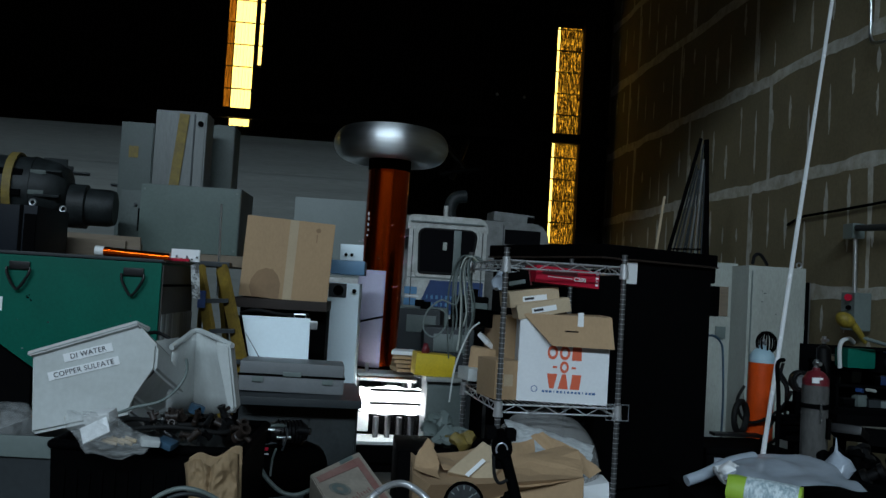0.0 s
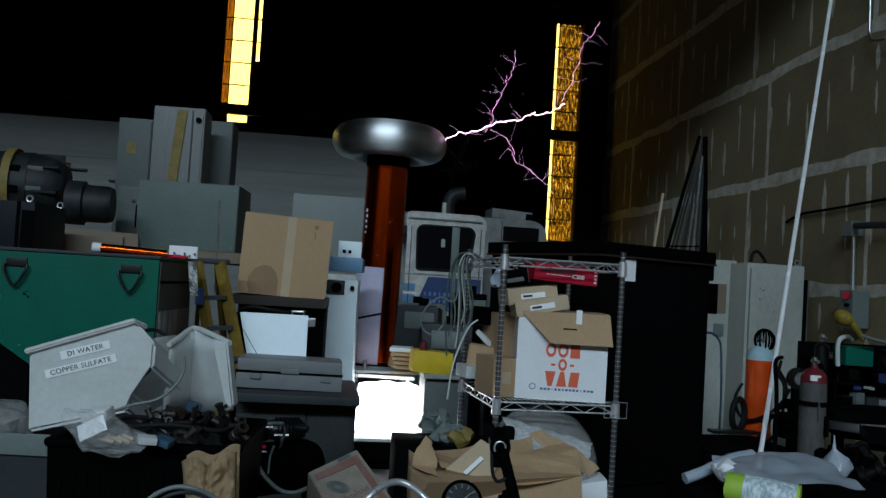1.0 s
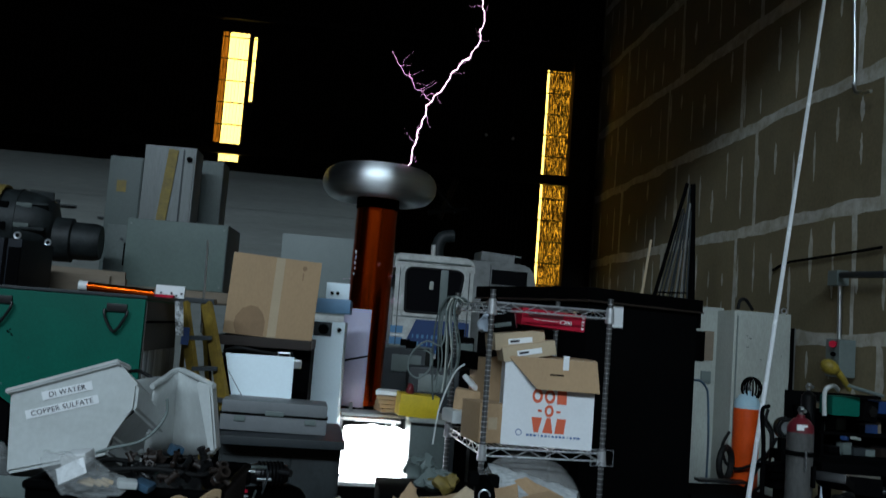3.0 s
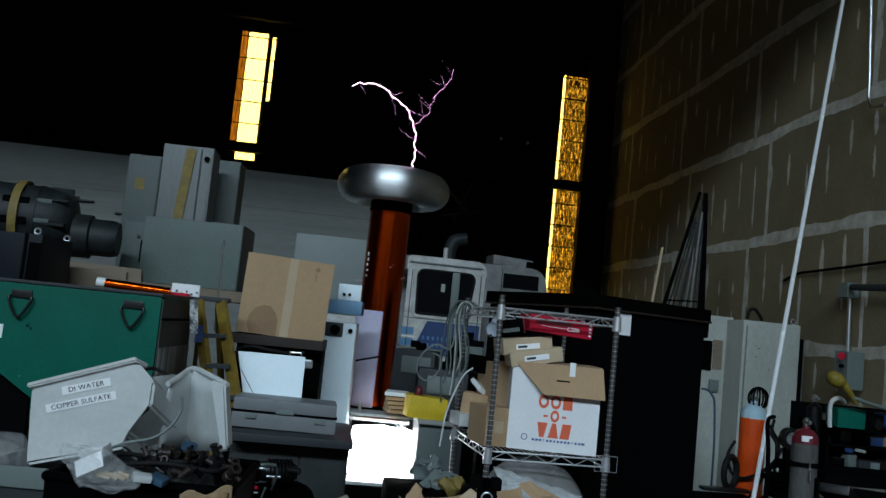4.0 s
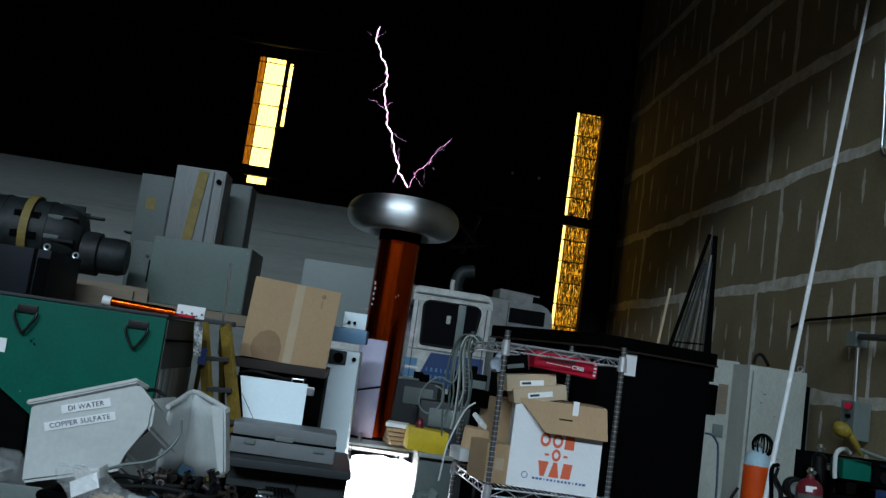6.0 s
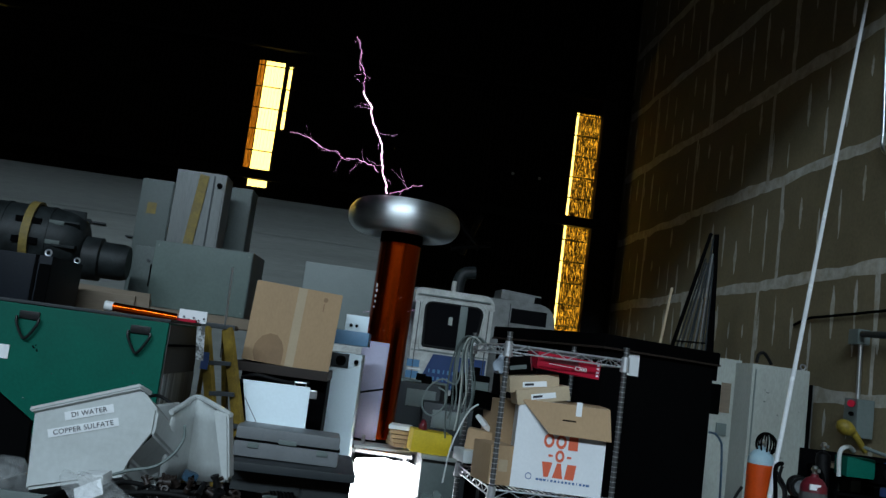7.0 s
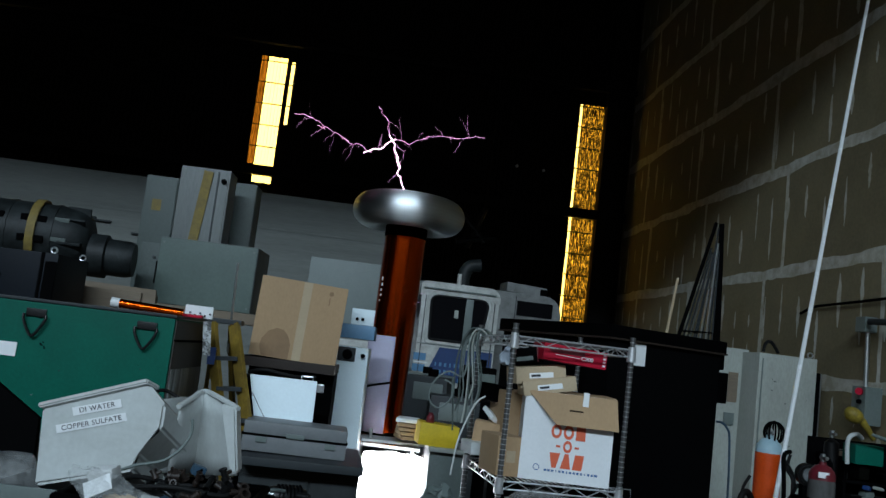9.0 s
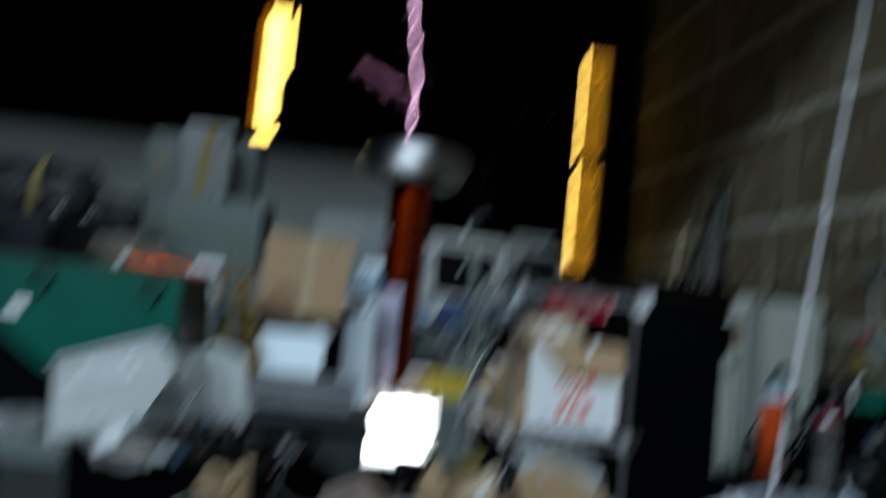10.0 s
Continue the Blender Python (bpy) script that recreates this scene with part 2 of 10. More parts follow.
CREASED_FILM = film_mat("creased_clear_film", (0.60, 0.63, 0.63), 0.42, 0.18)
STAIN = mat("stained_cardboard", (0.30, 0.185, 0.10), 0.85, vary=0.2, scale=8)
BOLT = glow("violet_white_discharge", (1.0, 0.58, 0.86), 1.5)
BOLT_MID = glow("pink_discharge", (1.0, 0.44, 0.78), 0.42)
BOLT_DIM = glow("violet_discharge", (0.95, 0.48, 0.82), 0.2)
ARC = glow("white_arc_glare", (0.93, 0.96, 1.0), 2.4)


# ---------------------------------------------------------------- mesh tools
def B():
    return bmesh.new()


def add_box(bm, c, s, bevel=0.0, m=None):
    r = bmesh.ops.create_cube(bm, size=1.0, matrix=Matrix.Translation(c) @ Matrix.Diagonal((*s, 1)))
    vs = r["verts"]
    if bevel:
        es = list({e for v in vs for e in v.link_edges})
        g = bmesh.ops.bevel(bm, geom=es, offset=bevel, segments=2, affect="EDGES", profile=0.7)
        vs = list({v for f in g["faces"] for v in f.verts} | {v for v in vs if v.is_valid})
    if m is not None:
        bmesh.ops.transform(bm, matrix=m, verts=vs)
    return vs


def add_cyl(bm, p, q, r1, r2=None, n=18):
    p, q = Vector(p), Vector(q)
    d = q - p
    m = Matrix.Translation((p + q) / 2) @ d.to_track_quat("Z", "Y").to_matrix().to_4x4()
    return bmesh.ops.create_cone(bm, cap_ends=True, segments=n, radius1=r1, radius2=r1 if r2 is None else r2, depth=d.length, matrix=m)["verts"]


def add_tube(bm, pts, r, n=8, taper=None):
    pts = [Vector(p) for p in pts]
    rings = []
    up = Vector((0.13, 0.21, 0.97))
    if len(pts) > 1 and abs((pts[1] - pts[0]).normalized().dot(up)) > 0.8:
        up = Vector((0.35, -0.9, 0.2)).normalized()
    for i, p in enumerate(pts):
        t = (pts[min(i + 1, len(pts) - 1)] - pts[max(i - 1, 0)]).normalized()
        a = t.cross(up)
        a = a.normalized() if a.length > 1e-3 else t.cross(Vector((1, 0, 0))).normalized()
        b = t.cross(a).normalized()
        up = -b if up.dot(-b) > 0 else b
        a = t.cross(up).normalized()
        rr = r if taper is None else r * (1 + (taper - 1) * i / max(1, len(pts) - 1))
        rings.append([bm.verts.new(p + (a * math.cos(k * math.tau / n) + up * math.sin(k * math.tau / n)) * rr) for k in range(n)])
    for u, v in zip(rings, rings[1:]):
        for k in range(n):
            bm.faces.new((u[k], u[(k + 1) % n], v[(k + 1) % n], v[k]))
    bm.faces.new(rings[0][::-1])
    bm.faces.new(rings[-1])


def smooth_pts(pts, k=6):
    """Points along a smooth curve through pts."""
    pts = [Vector(p) for p in pts]
    out = []
    for i in range(len(pts) - 1):
        a, b, c, d = pts[max(i - 1, 0)], pts[i], pts[i + 1], pts[min(i + 2, len(pts) - 1)]
        for j in range(k):
            t = j / k
            out.append(0.5 * (2 * b + (c - a) * t + (2 * a - 5 * b + 4 * c - d) * t * t + (3 * b - a - 3 * c + d) * t ** 3))
    return out + [pts[-1]]


def add_lathe(bm, prof, n=32, arc=math.tau, start=0.0):
    closed = abs(arc - math.tau) < 1e-6
    cols = n if closed else n + 1
    rows = [[bm.verts.new((r * math.cos(start + arc * k / n), r * math.sin(start + arc * k / n), z)) for k in range(cols)] for r, z in prof]
    for u, v in zip(rows, rows[1:]):
        for k in range(n):
            bm.faces.new((u[k], u[(k + 1) % cols], v[(k + 1) % cols], v[k]))
    if closed and abs(prof[0][0] - prof[-1][0]) > 1e-6:
        if prof[0][0] > 1e-4:
            bm.faces.new(rows[0][::-1])
        if prof[-1][0] > 1e-4:
            bm.faces.new(rows[-1])


def add_prism(bm, pts, d, m=None):
    """pts in the xz plane, extruded by d along y."""
    a = [bm.verts.new((x, 0, z)) for x, z in pts]
    b = [bm.verts.new((x, d, z)) for x, z in pts]
    bm.faces.new(a)
    bm.faces.new(b[::-1])
    for i in range(len(pts)):
        j = (i + 1) % len(pts)
        bm.faces.new((a[j], a[i], b[i], b[j]))
    if m is not None:
        bmesh.ops.transform(bm, matrix=m, verts=a + b)


def add_sheet(bm, f, nu, nv):
    """A sheet of points f(u, v)."""
    g = [[bm.verts.new(f(i / nu, j / nv)) for j in range(nv + 1)] for i in range(nu + 1)]
    for i in range(nu):
        for j in range(nv):
            bm.faces.new((g[i][j], g[i + 1][j], g[i + 1][j + 1], g[i][j + 1]))


def part(name, bm, material, parent=None, label="", smooth=False, thick=0.0):
    bmesh.ops.recalc_face_normals(bm, faces=bm.faces)
    me = bpy.data.meshes.new(name)
    bm.to_mesh(me)
    bm.free()
    me.materials.append(material)
    if smooth:
        me.shade_smooth()
        me.set_sharp_from_angle(angle=radians(38))
    ob = new(name, me)
    if parent is not None:
        ob.parent = parent
    if label:
        tagged(ob, label)
    if thick:
        s = ob.modifiers.new("thickness", "SOLIDIFY")
        s.thickness, s.offset = thick, 0
    return ob


def thing(name, label, category, m, group="", kind=""):
    ob = new(name)
    ob.empty_display_size = 0.1
    ob.matrix_world = m
    return tagged(ob, label, category, group, kind)


def box_part(name, c, s, material, parent, bevel=0.0, label="", m=None):
    bm = B()
    add_box(bm, c, s, bevel, m)
    return part(name, bm, material, parent, label, smooth=bevel > 0)


def text_part(name, body, size, material, parent, m, label="", spacing=1.0, bold=0.0):
    cu = bpy.data.curves.new(name, "FONT")
    cu.body, cu.size, cu.extrude, cu.align_x, cu.align_y = body, size, 0.0008, "CENTER", "CENTER"
    cu.space_character, cu.offset = spacing, bold
    tmp = new(name + "_curve", cu)
    dg = bpy.context.evaluated_depsgraph_get()
    me = bpy.data.meshes.new_from_object(tmp.evaluated_get(dg))
    bpy.data.objects.remove(tmp)
    me.materials.clear()
    me.materials.append(material)
    ob = new(name, me)
    ob.parent = parent
    ob.matrix_basis = m
    return tagged(ob, label) if label else ob


# ---------------------------------------------------------------- the building
EAST, NORTH, SOUTH, WEST, ROOF = 4.68, 16.2, -1.6, -11.0, 9.6


def setting(name, label, category, parts, material):
    bm = B()
    for c, s in parts:
        add_box(bm, c, s)
    return tagged(part(name, bm, material), label, category, kind="structure")


floor = setting("floor", "bare grey concrete workshop floor, darkened to cut bounced light", "floor",
                [(((EAST + WEST) / 2, (NORTH + SOUTH) / 2, -0.1), (EAST - WEST + 0.6, NORTH - SOUTH + 0.6, 0.2))], CONCRETE)
# unseen yard ground, kept dark so little light bounces in
ground = setting("ground", "unseen yard ground, dark to cut bounce, outside the roller door", "ground", [((0, 0, -0.25), (600, 600, 0.08))], ASPHALT)
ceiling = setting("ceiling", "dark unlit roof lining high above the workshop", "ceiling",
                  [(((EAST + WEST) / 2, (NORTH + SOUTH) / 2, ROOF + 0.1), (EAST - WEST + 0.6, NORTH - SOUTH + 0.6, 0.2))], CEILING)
wall_east = setting("wall_east", "unpainted drywall with taped joints", "wall",
                    [((EAST + 0.14, (NORTH + SOUTH) / 2, ROOF / 2), (0.24, NORTH - SOUTH + 0.6, ROOF))], DRYWALL)
# unseen west wall, kept dark to cut fill on the drywall
wall_west = setting("wall_west", "unseen plain wall, dark to cut bounced light", "wall",
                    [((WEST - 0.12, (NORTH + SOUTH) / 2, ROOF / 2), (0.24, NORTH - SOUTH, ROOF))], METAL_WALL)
# unseen front wall, dark to cut bounce, with the open roller door
# door head height places the shade line on the walls
DX0, DX1, DZ = -10.0, 4.0, 9.1
wall_south = setting("wall_south", "unseen wall, dark to cut bounce, round an open roller door", "wall",
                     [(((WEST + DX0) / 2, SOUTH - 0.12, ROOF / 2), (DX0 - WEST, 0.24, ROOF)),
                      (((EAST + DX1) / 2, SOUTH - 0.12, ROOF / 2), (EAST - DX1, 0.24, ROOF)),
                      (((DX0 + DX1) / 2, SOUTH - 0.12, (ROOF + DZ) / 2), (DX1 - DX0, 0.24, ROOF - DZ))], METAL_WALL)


# unseen dark screen behind the camera, added to block sky below the lamp
wall_sky_blocker = setting("wall_sky_blocker", "unseen dark screen added to block the low sky", "wall", [((-7, -32.0, 9.4), (110, 0.6, 18.9))], BLOCKER_DARK)


# far wall: ribbed steel sheets with strips of amber fibreglass in their openings
def ribbed(bm, x0, x1, z0, z1, y, pitch=0.10, depth=0.025):
    n = max(1, round((x1 - x0) / pitch))
    p = (x1 - x0) / n
    prof = []
    for i in range(n):
        for u, d in ((0.0, 0), (0.45, 0), (0.55, depth), (0.9, depth)):
            prof.append((x0 + (i + u) * p, y - d))
    prof.append((x1, y))
    lo = [bm.verts.new((x, yy, z0)) for x, yy in prof]
    hi = [bm.verts.new((x, yy, z1)) for x, yy in prof]
    for i in range(len(prof) - 1):
        bm.faces.new((lo[i], lo[i + 1], hi[i + 1], hi[i]))


# openings: x0, x1, z0, z1
OPEN_EDGE = (3.640, 3.690, 2.0, 6.452)
OPEN_RIGHT = (3.690, 4.115, 2.0, 6.452)
# flange strip: a dim panel added for the amber spill beside the left window
OPEN_FLANGE = (-2.447, -2.338, 4.453, 6.50)
OPEN_LEFT = (-2.318, -1.968, 4.115, 6.50)
OPEN_SLIT = (-1.883, -1.822, 5.25, 6.45)
OPEN_WEST = (-7.66, -7.26, 4.1, 6.5)
wall_north = tagged(new("wall_north"), "dark ribbed steel siding with amber skylight strips", "wall", kind="structure")
xs = [WEST - 0.2]
for o in (OPEN_WEST, OPEN_FLANGE, OPEN_LEFT, OPEN_SLIT, OPEN_EDGE, OPEN_RIGHT):
    xs += [o[0], o[1]]
xs.append(EAST + 0.2)
bm = B()
for i in range(0, len(xs), 2):
    if xs[i + 1] - xs[i] < 0.001:
        continue
    ribbed(bm, xs[i], xs[i + 1], 0, ROOF, NORTH)
for o in (OPEN_WEST, OPEN_FLANGE, OPEN_LEFT, OPEN_SLIT, OPEN_EDGE, OPEN_RIGHT):
    ribbed(bm, o[0], o[1], 0, o[2], NORTH)
    ribbed(bm, o[0], o[1], o[3], ROOF, NORTH)
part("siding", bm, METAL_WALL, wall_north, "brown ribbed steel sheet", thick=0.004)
for i, (o, am) in enumerate(((OPEN_WEST, AMBER), (OPEN_FLANGE, AMBER_SPILL), (OPEN_LEFT, AMBER), (OPEN_SLIT, AMBER), (OPEN_EDGE, AMBER), (OPEN_RIGHT, AMBER_DIRTY))):
    bm = B()
    ribbed(bm, o[0] - (0.0 if o is OPEN_RIGHT else 0.008), o[1] + (0.0 if o is OPEN_EDGE else 0.008 if o is not OPEN_RIGHT else 0.05), o[2] - 0.02, o[3] + 0.02, NORTH + 0.02, 0.06, 0.012)
    win = tagged(part("window_%d" % (i + 1), bm, am), "sunlit amber fibreglass skylight strip in the siding", "window", kind="structure")
# girts across the wall and thin wires of the lining
bm = B()
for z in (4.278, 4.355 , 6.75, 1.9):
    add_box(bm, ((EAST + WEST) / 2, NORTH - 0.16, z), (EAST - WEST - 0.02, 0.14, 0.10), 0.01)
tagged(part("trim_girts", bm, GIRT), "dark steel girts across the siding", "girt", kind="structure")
bm = B()
for k in range(12):
    z = 2.35 + 0.405 * k
    add_cyl(bm, (WEST + 0.02, NORTH - 0.06, z), (EAST - 0.02, NORTH - 0.06, z), 0.012, n=6)
tagged(part("trim_wires", bm, GIRT), "thin dark wires holding the wall lining", "wire", kind="structure")
# corner post beside the amber strip
bm = B()
add_box(bm, (4.312, NORTH - 0.12, ROOF / 2), (0.395, 0.2, ROOF - 0.02), 0.01)
tagged(part("trim_column", bm, GIRT), "dark steel column in the corner", "column", kind="structure")
# grey painted lower wall
bm = B()
INNER, INNER_X = 13.2, 0.595
add_box(bm, ((WEST + INNER_X) / 2, INNER + 0.1, 1.74), (INNER_X - WEST, 0.2, 3.48))
tagged(part("wall_inner", bm, LINER), "grey painted low wall before the siding", "wall", kind="structure")
for z in (1.2, 2.2, 2.95):
    bm = B()
    add_box(bm, ((WEST + INNER_X) / 2, INNER - 0.006, z), (INNER_X - WEST - 0.02, 0.012, 0.03), 0.003)
    tagged(part("trim_rail", bm, LINER), "grey rail along the wall", "rail", kind="structure")
for x, z, w, h in ((-4.0, 2.75, 0.4, 0.03), (-3.35, 2.62, 0.28, 0.025), (-4.4, 2.86, 0.22, 0.02)):
    bm = B()
    add_box(bm, (x, INNER - 0.03, z), (w, 0.05, h), 0.008)
    t = tagged(part("wall_bracket", bm, STEEL_DARK), "dark bracket fixed on the grey wall", "bracket", "wall brackets")


# ---------------------------------------------------------------- the coil
def coil():
    ax = (0.258, 7.4, 1.102)
    t = thing("tesla_coil", "tall coil with spun aluminium toroid on an orange copper winding", "tesla coil", pose(ax[0], ax[1], 0, 0, 0.7, 0))
    zt = 2.564
    ztop, zbot = zt - 0.12, 0.708
    # toroid: flattened ring with a disc in its middle
    bm = B()
    R, a, b = 0.336, 0.143, 0.144
    prof = [(R + a * math.cos(k * math.tau / 40), zt + b * math.sin(k * math.tau / 40)) for k in range(41)]
    add_lathe(bm, prof, 96)
    part("toroid", bm, ALU, t, "brushed spun aluminium ring", smooth=True)
    bm = B()
    add_lathe(bm, [(0, zt - 0.012), (R - a + 0.03, zt - 0.012), (R - a + 0.03, zt + 0.012), (0, zt + 0.012)], 64)
    part("top_plate", bm, ALU, t)
    # winding: fine turns of enamelled wire
    bm = B()
    r, prof, z = 0.172, [], zbot
    turns = 150
    for i in range(turns):
        zz = zbot + 0.03 + (ztop - zbot - 0.06) * i / turns
        s = (ztop - zbot - 0.06) / turns
        prof += [(r, zz), (r + 0.0009, zz + s * 0.5)]
    add_lathe(bm, [(r - 0.012, zbot)] + [(r, zbot + 0.005)] + prof + [(r, ztop - 0.004), (r - 0.012, ztop)], 48)
    part("winding", bm, COPPER, t, "orange enamelled copper winding", smooth=True)
    for z, ch in ((ztop - 0.09, 0.09), (zbot, 0.03)):
        bm = B()
        add_lathe(bm, [(r + 0.001, z), (r + 0.006, z), (r + 0.006, z + ch), (r + 0.001, z + ch)], 48)
        part("end_collar", bm, BLACK_PLASTIC, t, smooth=True)
    # small white marks down one side
    for k in range(5):
        am = radians(212 + 2 * (k % 2))
        zm = 1.98 - 0.045 * k
        box_part("white_mark", ((r + 0.002) * math.cos(am), (r + 0.002) * math.sin(am), zm), (0.010, 0.010, 0.030 - 0.004 * k), WHITE, t, 0.002)
    # lavender sheet strapped round the lower half
    bm = B()
    zs = 1.515
    rr = r + 0.018
    # the sheet covers the side towards the west and stops short of the east side
    add_lathe(bm, [(rr, zbot + 0.02), (rr, zs)], 40, radians(186), radians(92))
    part("wrap_sheet", bm, LAVENDER, t, "lavender sheet wrapped round the winding", smooth=True, thick=0.004)
    bm = B()
    a0 = radians(92)
    pts = [((rr + 0.006) * Vector((math.cos(a0 + radians(186) * k / 30), math.sin(a0 + radians(186) * k / 30), 0)) + Vector((0, 0, 1.098 - 0.125 + 0.17 * k / 30))) for k in range(31)]
    add_tube(bm, pts, 0.008, 6)
    part("strap", bm, BLACK_PLASTIC, t, "black strap")
    # strike rail and primary deck
    bm = B()
    add_tube(bm, [(0.40 * math.cos(k * math.tau / 48), 0.40 * math.sin(k * math.tau / 48), zbot + 0.0) for k in range(48)] + [(0.40, 0.001, zbot)], 0.016, 8)
    part("strike_rail", bm, GALV, t, "bright metal ring rail", smooth=True)
    bm = B()
    for k in range(5):
        rk = 0.22 + 0.035 * k
        add_tube(bm, [(rk * math.cos(j * math.tau / 40), rk * math.sin(j * math.tau / 40), zbot - 0.03) for j in range(40)] + [(rk, 0.001, zbot - 0.03)], 0.008, 6)
    part("primary_winding", bm, COPPER, t, "flat copper tube winding", smooth=True)
    box_part("deck", (0, 0, zbot - 0.06), (0.66, 0.66, 0.025), WHITE_POLY, t, 0.004, "white plastic deck")
    for sx in (-0.28, 0.28):
        for sy in (-0.28, 0.28):
            bm = B()
            add_cyl(bm, (sx, sy, 0.02), (sx, sy, zbot - 0.07), 0.03, n=16)
            part("deck_leg", bm, GALV, t, smooth=True)
    box_part("base", (0, 0, 0.17), (0.74, 0.74, 0.34), BLACK, t, 0.01, "black base cabinet")
    return t, ax, zt


COIL, COIL_AXIS, TOROID_Z = coil()


def spark_gap():
    c = (0.38, 6.85, 0.47)
    t = thing("spark_gap", "clear plastic spark gap box glaring white", "spark gap", pose(c[0], c[1], 0, 0, 0, 4))
    z0, z1 = 0.229, 0.713
    w = 0.52
    h = z1 - z0
    zc = (z0 + z1) / 2
    box_part("bottom_plate", (0, 0, z0 - 0.012), (w + 0.06, 0.34, 0.024), WHITE_POLY, t, 0.004)
    for sx in (-1, 1):
        ob = box_part("side_pane", (sx * w / 2, 0, zc), (0.006, 0.30, h), GLASS, t)
        ob.visible_shadow = False
    ob = box_part("front_pane", (0, -0.15, zc), (w, 0.006, h), GLASS, t)
    ob.visible_shadow = False
    box_part("top_frame", (0, 0, z1 + 0.01), (w + 0.02, 0.32, 0.02), WHITE_POLY, t, 0.003)
    for k in range(4):
        bm = B()
        add_cyl(bm, (-0.10 + 0.09 * k, 0.02, z0 + 0.0), (-0.10 + 0.09 * k, 0.02, z0 + 0.16), 0.022, n=20)
        part("electrode", bm, CHROME_DULL, t, "bright metal electrode", smooth=True)
    # white seal strip, side block and dark works behind the pane
    bm = B()
    add_box(bm, (0.04, 0.118, z1 - 0.185), (0.42, 0.008, 0.055), 0.004)
    bmesh.ops.subdivide_edges(bm, edges=list(bm.edges), cuts=3, use_grid_fill=True)
    for v in bm.verts:
        v.co += 0.006 * noise.noise_vector(v.co * 14)
    part("seal_strip", bm, COOL_WHITE, t, "crumpled white seal strip")
    for k in range(2):
        box_part("side_block", (-0.200, 0.11, z0 + 0.105 + 0.165 * k), (0.10, 0.02, 0.15), WHITE_POLY, t, 0.004)
    box_part("back_panel", (0.06, 0.137, z0 + 0.16), (0.42, 0.012, 0.30), BLACK_PLASTIC, t, 0.003, "dark back panel")
    for k in range(4):
        box_part("holder", (-0.08 + 0.085 * k, -0.02, z0 + 0.20 - 0.02 * (k % 2)), (0.05, 0.05, 0.03), OILY, t, 0.005)
    # dark bars added to split the weaker glare into bands
    for dz in (0.275, 0.375):
        box_part("glare_bar", (0.03, -0.085, z0 + dz), (0.40, 0.02, 0.022), OILY, t, 0.004, "dark bar added to split the glare")
    for sx in (-0.2, 0.2):
        bm = B()
        add_cyl(bm, (sx, -0.05, z1 + 0.02), (sx, -0.05, z1 + 0.09), 0.014, n=10)
        part("terminal", bm, GALV, t, smooth=True)
    box_part("stand", (0, 0.02, (z0 - 0.026) / 2), (0.54, 0.36, z0 - 0.026), BLACK, t, 0.01, "black stand")
    box_part("apron", (0, -0.19, z0 - 0.09), (0.56, 0.02, 0.13), BLACK, t, 0.006)
    return c, z0, z1


GAP_C, GAP_Z0, GAP_Z1 = spark_gap()


# ---------------------------------------------------------------- wire shelf and what stands on it
SH = pose(0.786, 4.4, 0, 0, 0, 4)
SH_W, SH_D = 0.628, 0.86
SH_LOW, SH_HIGH = 0.82, 1.546


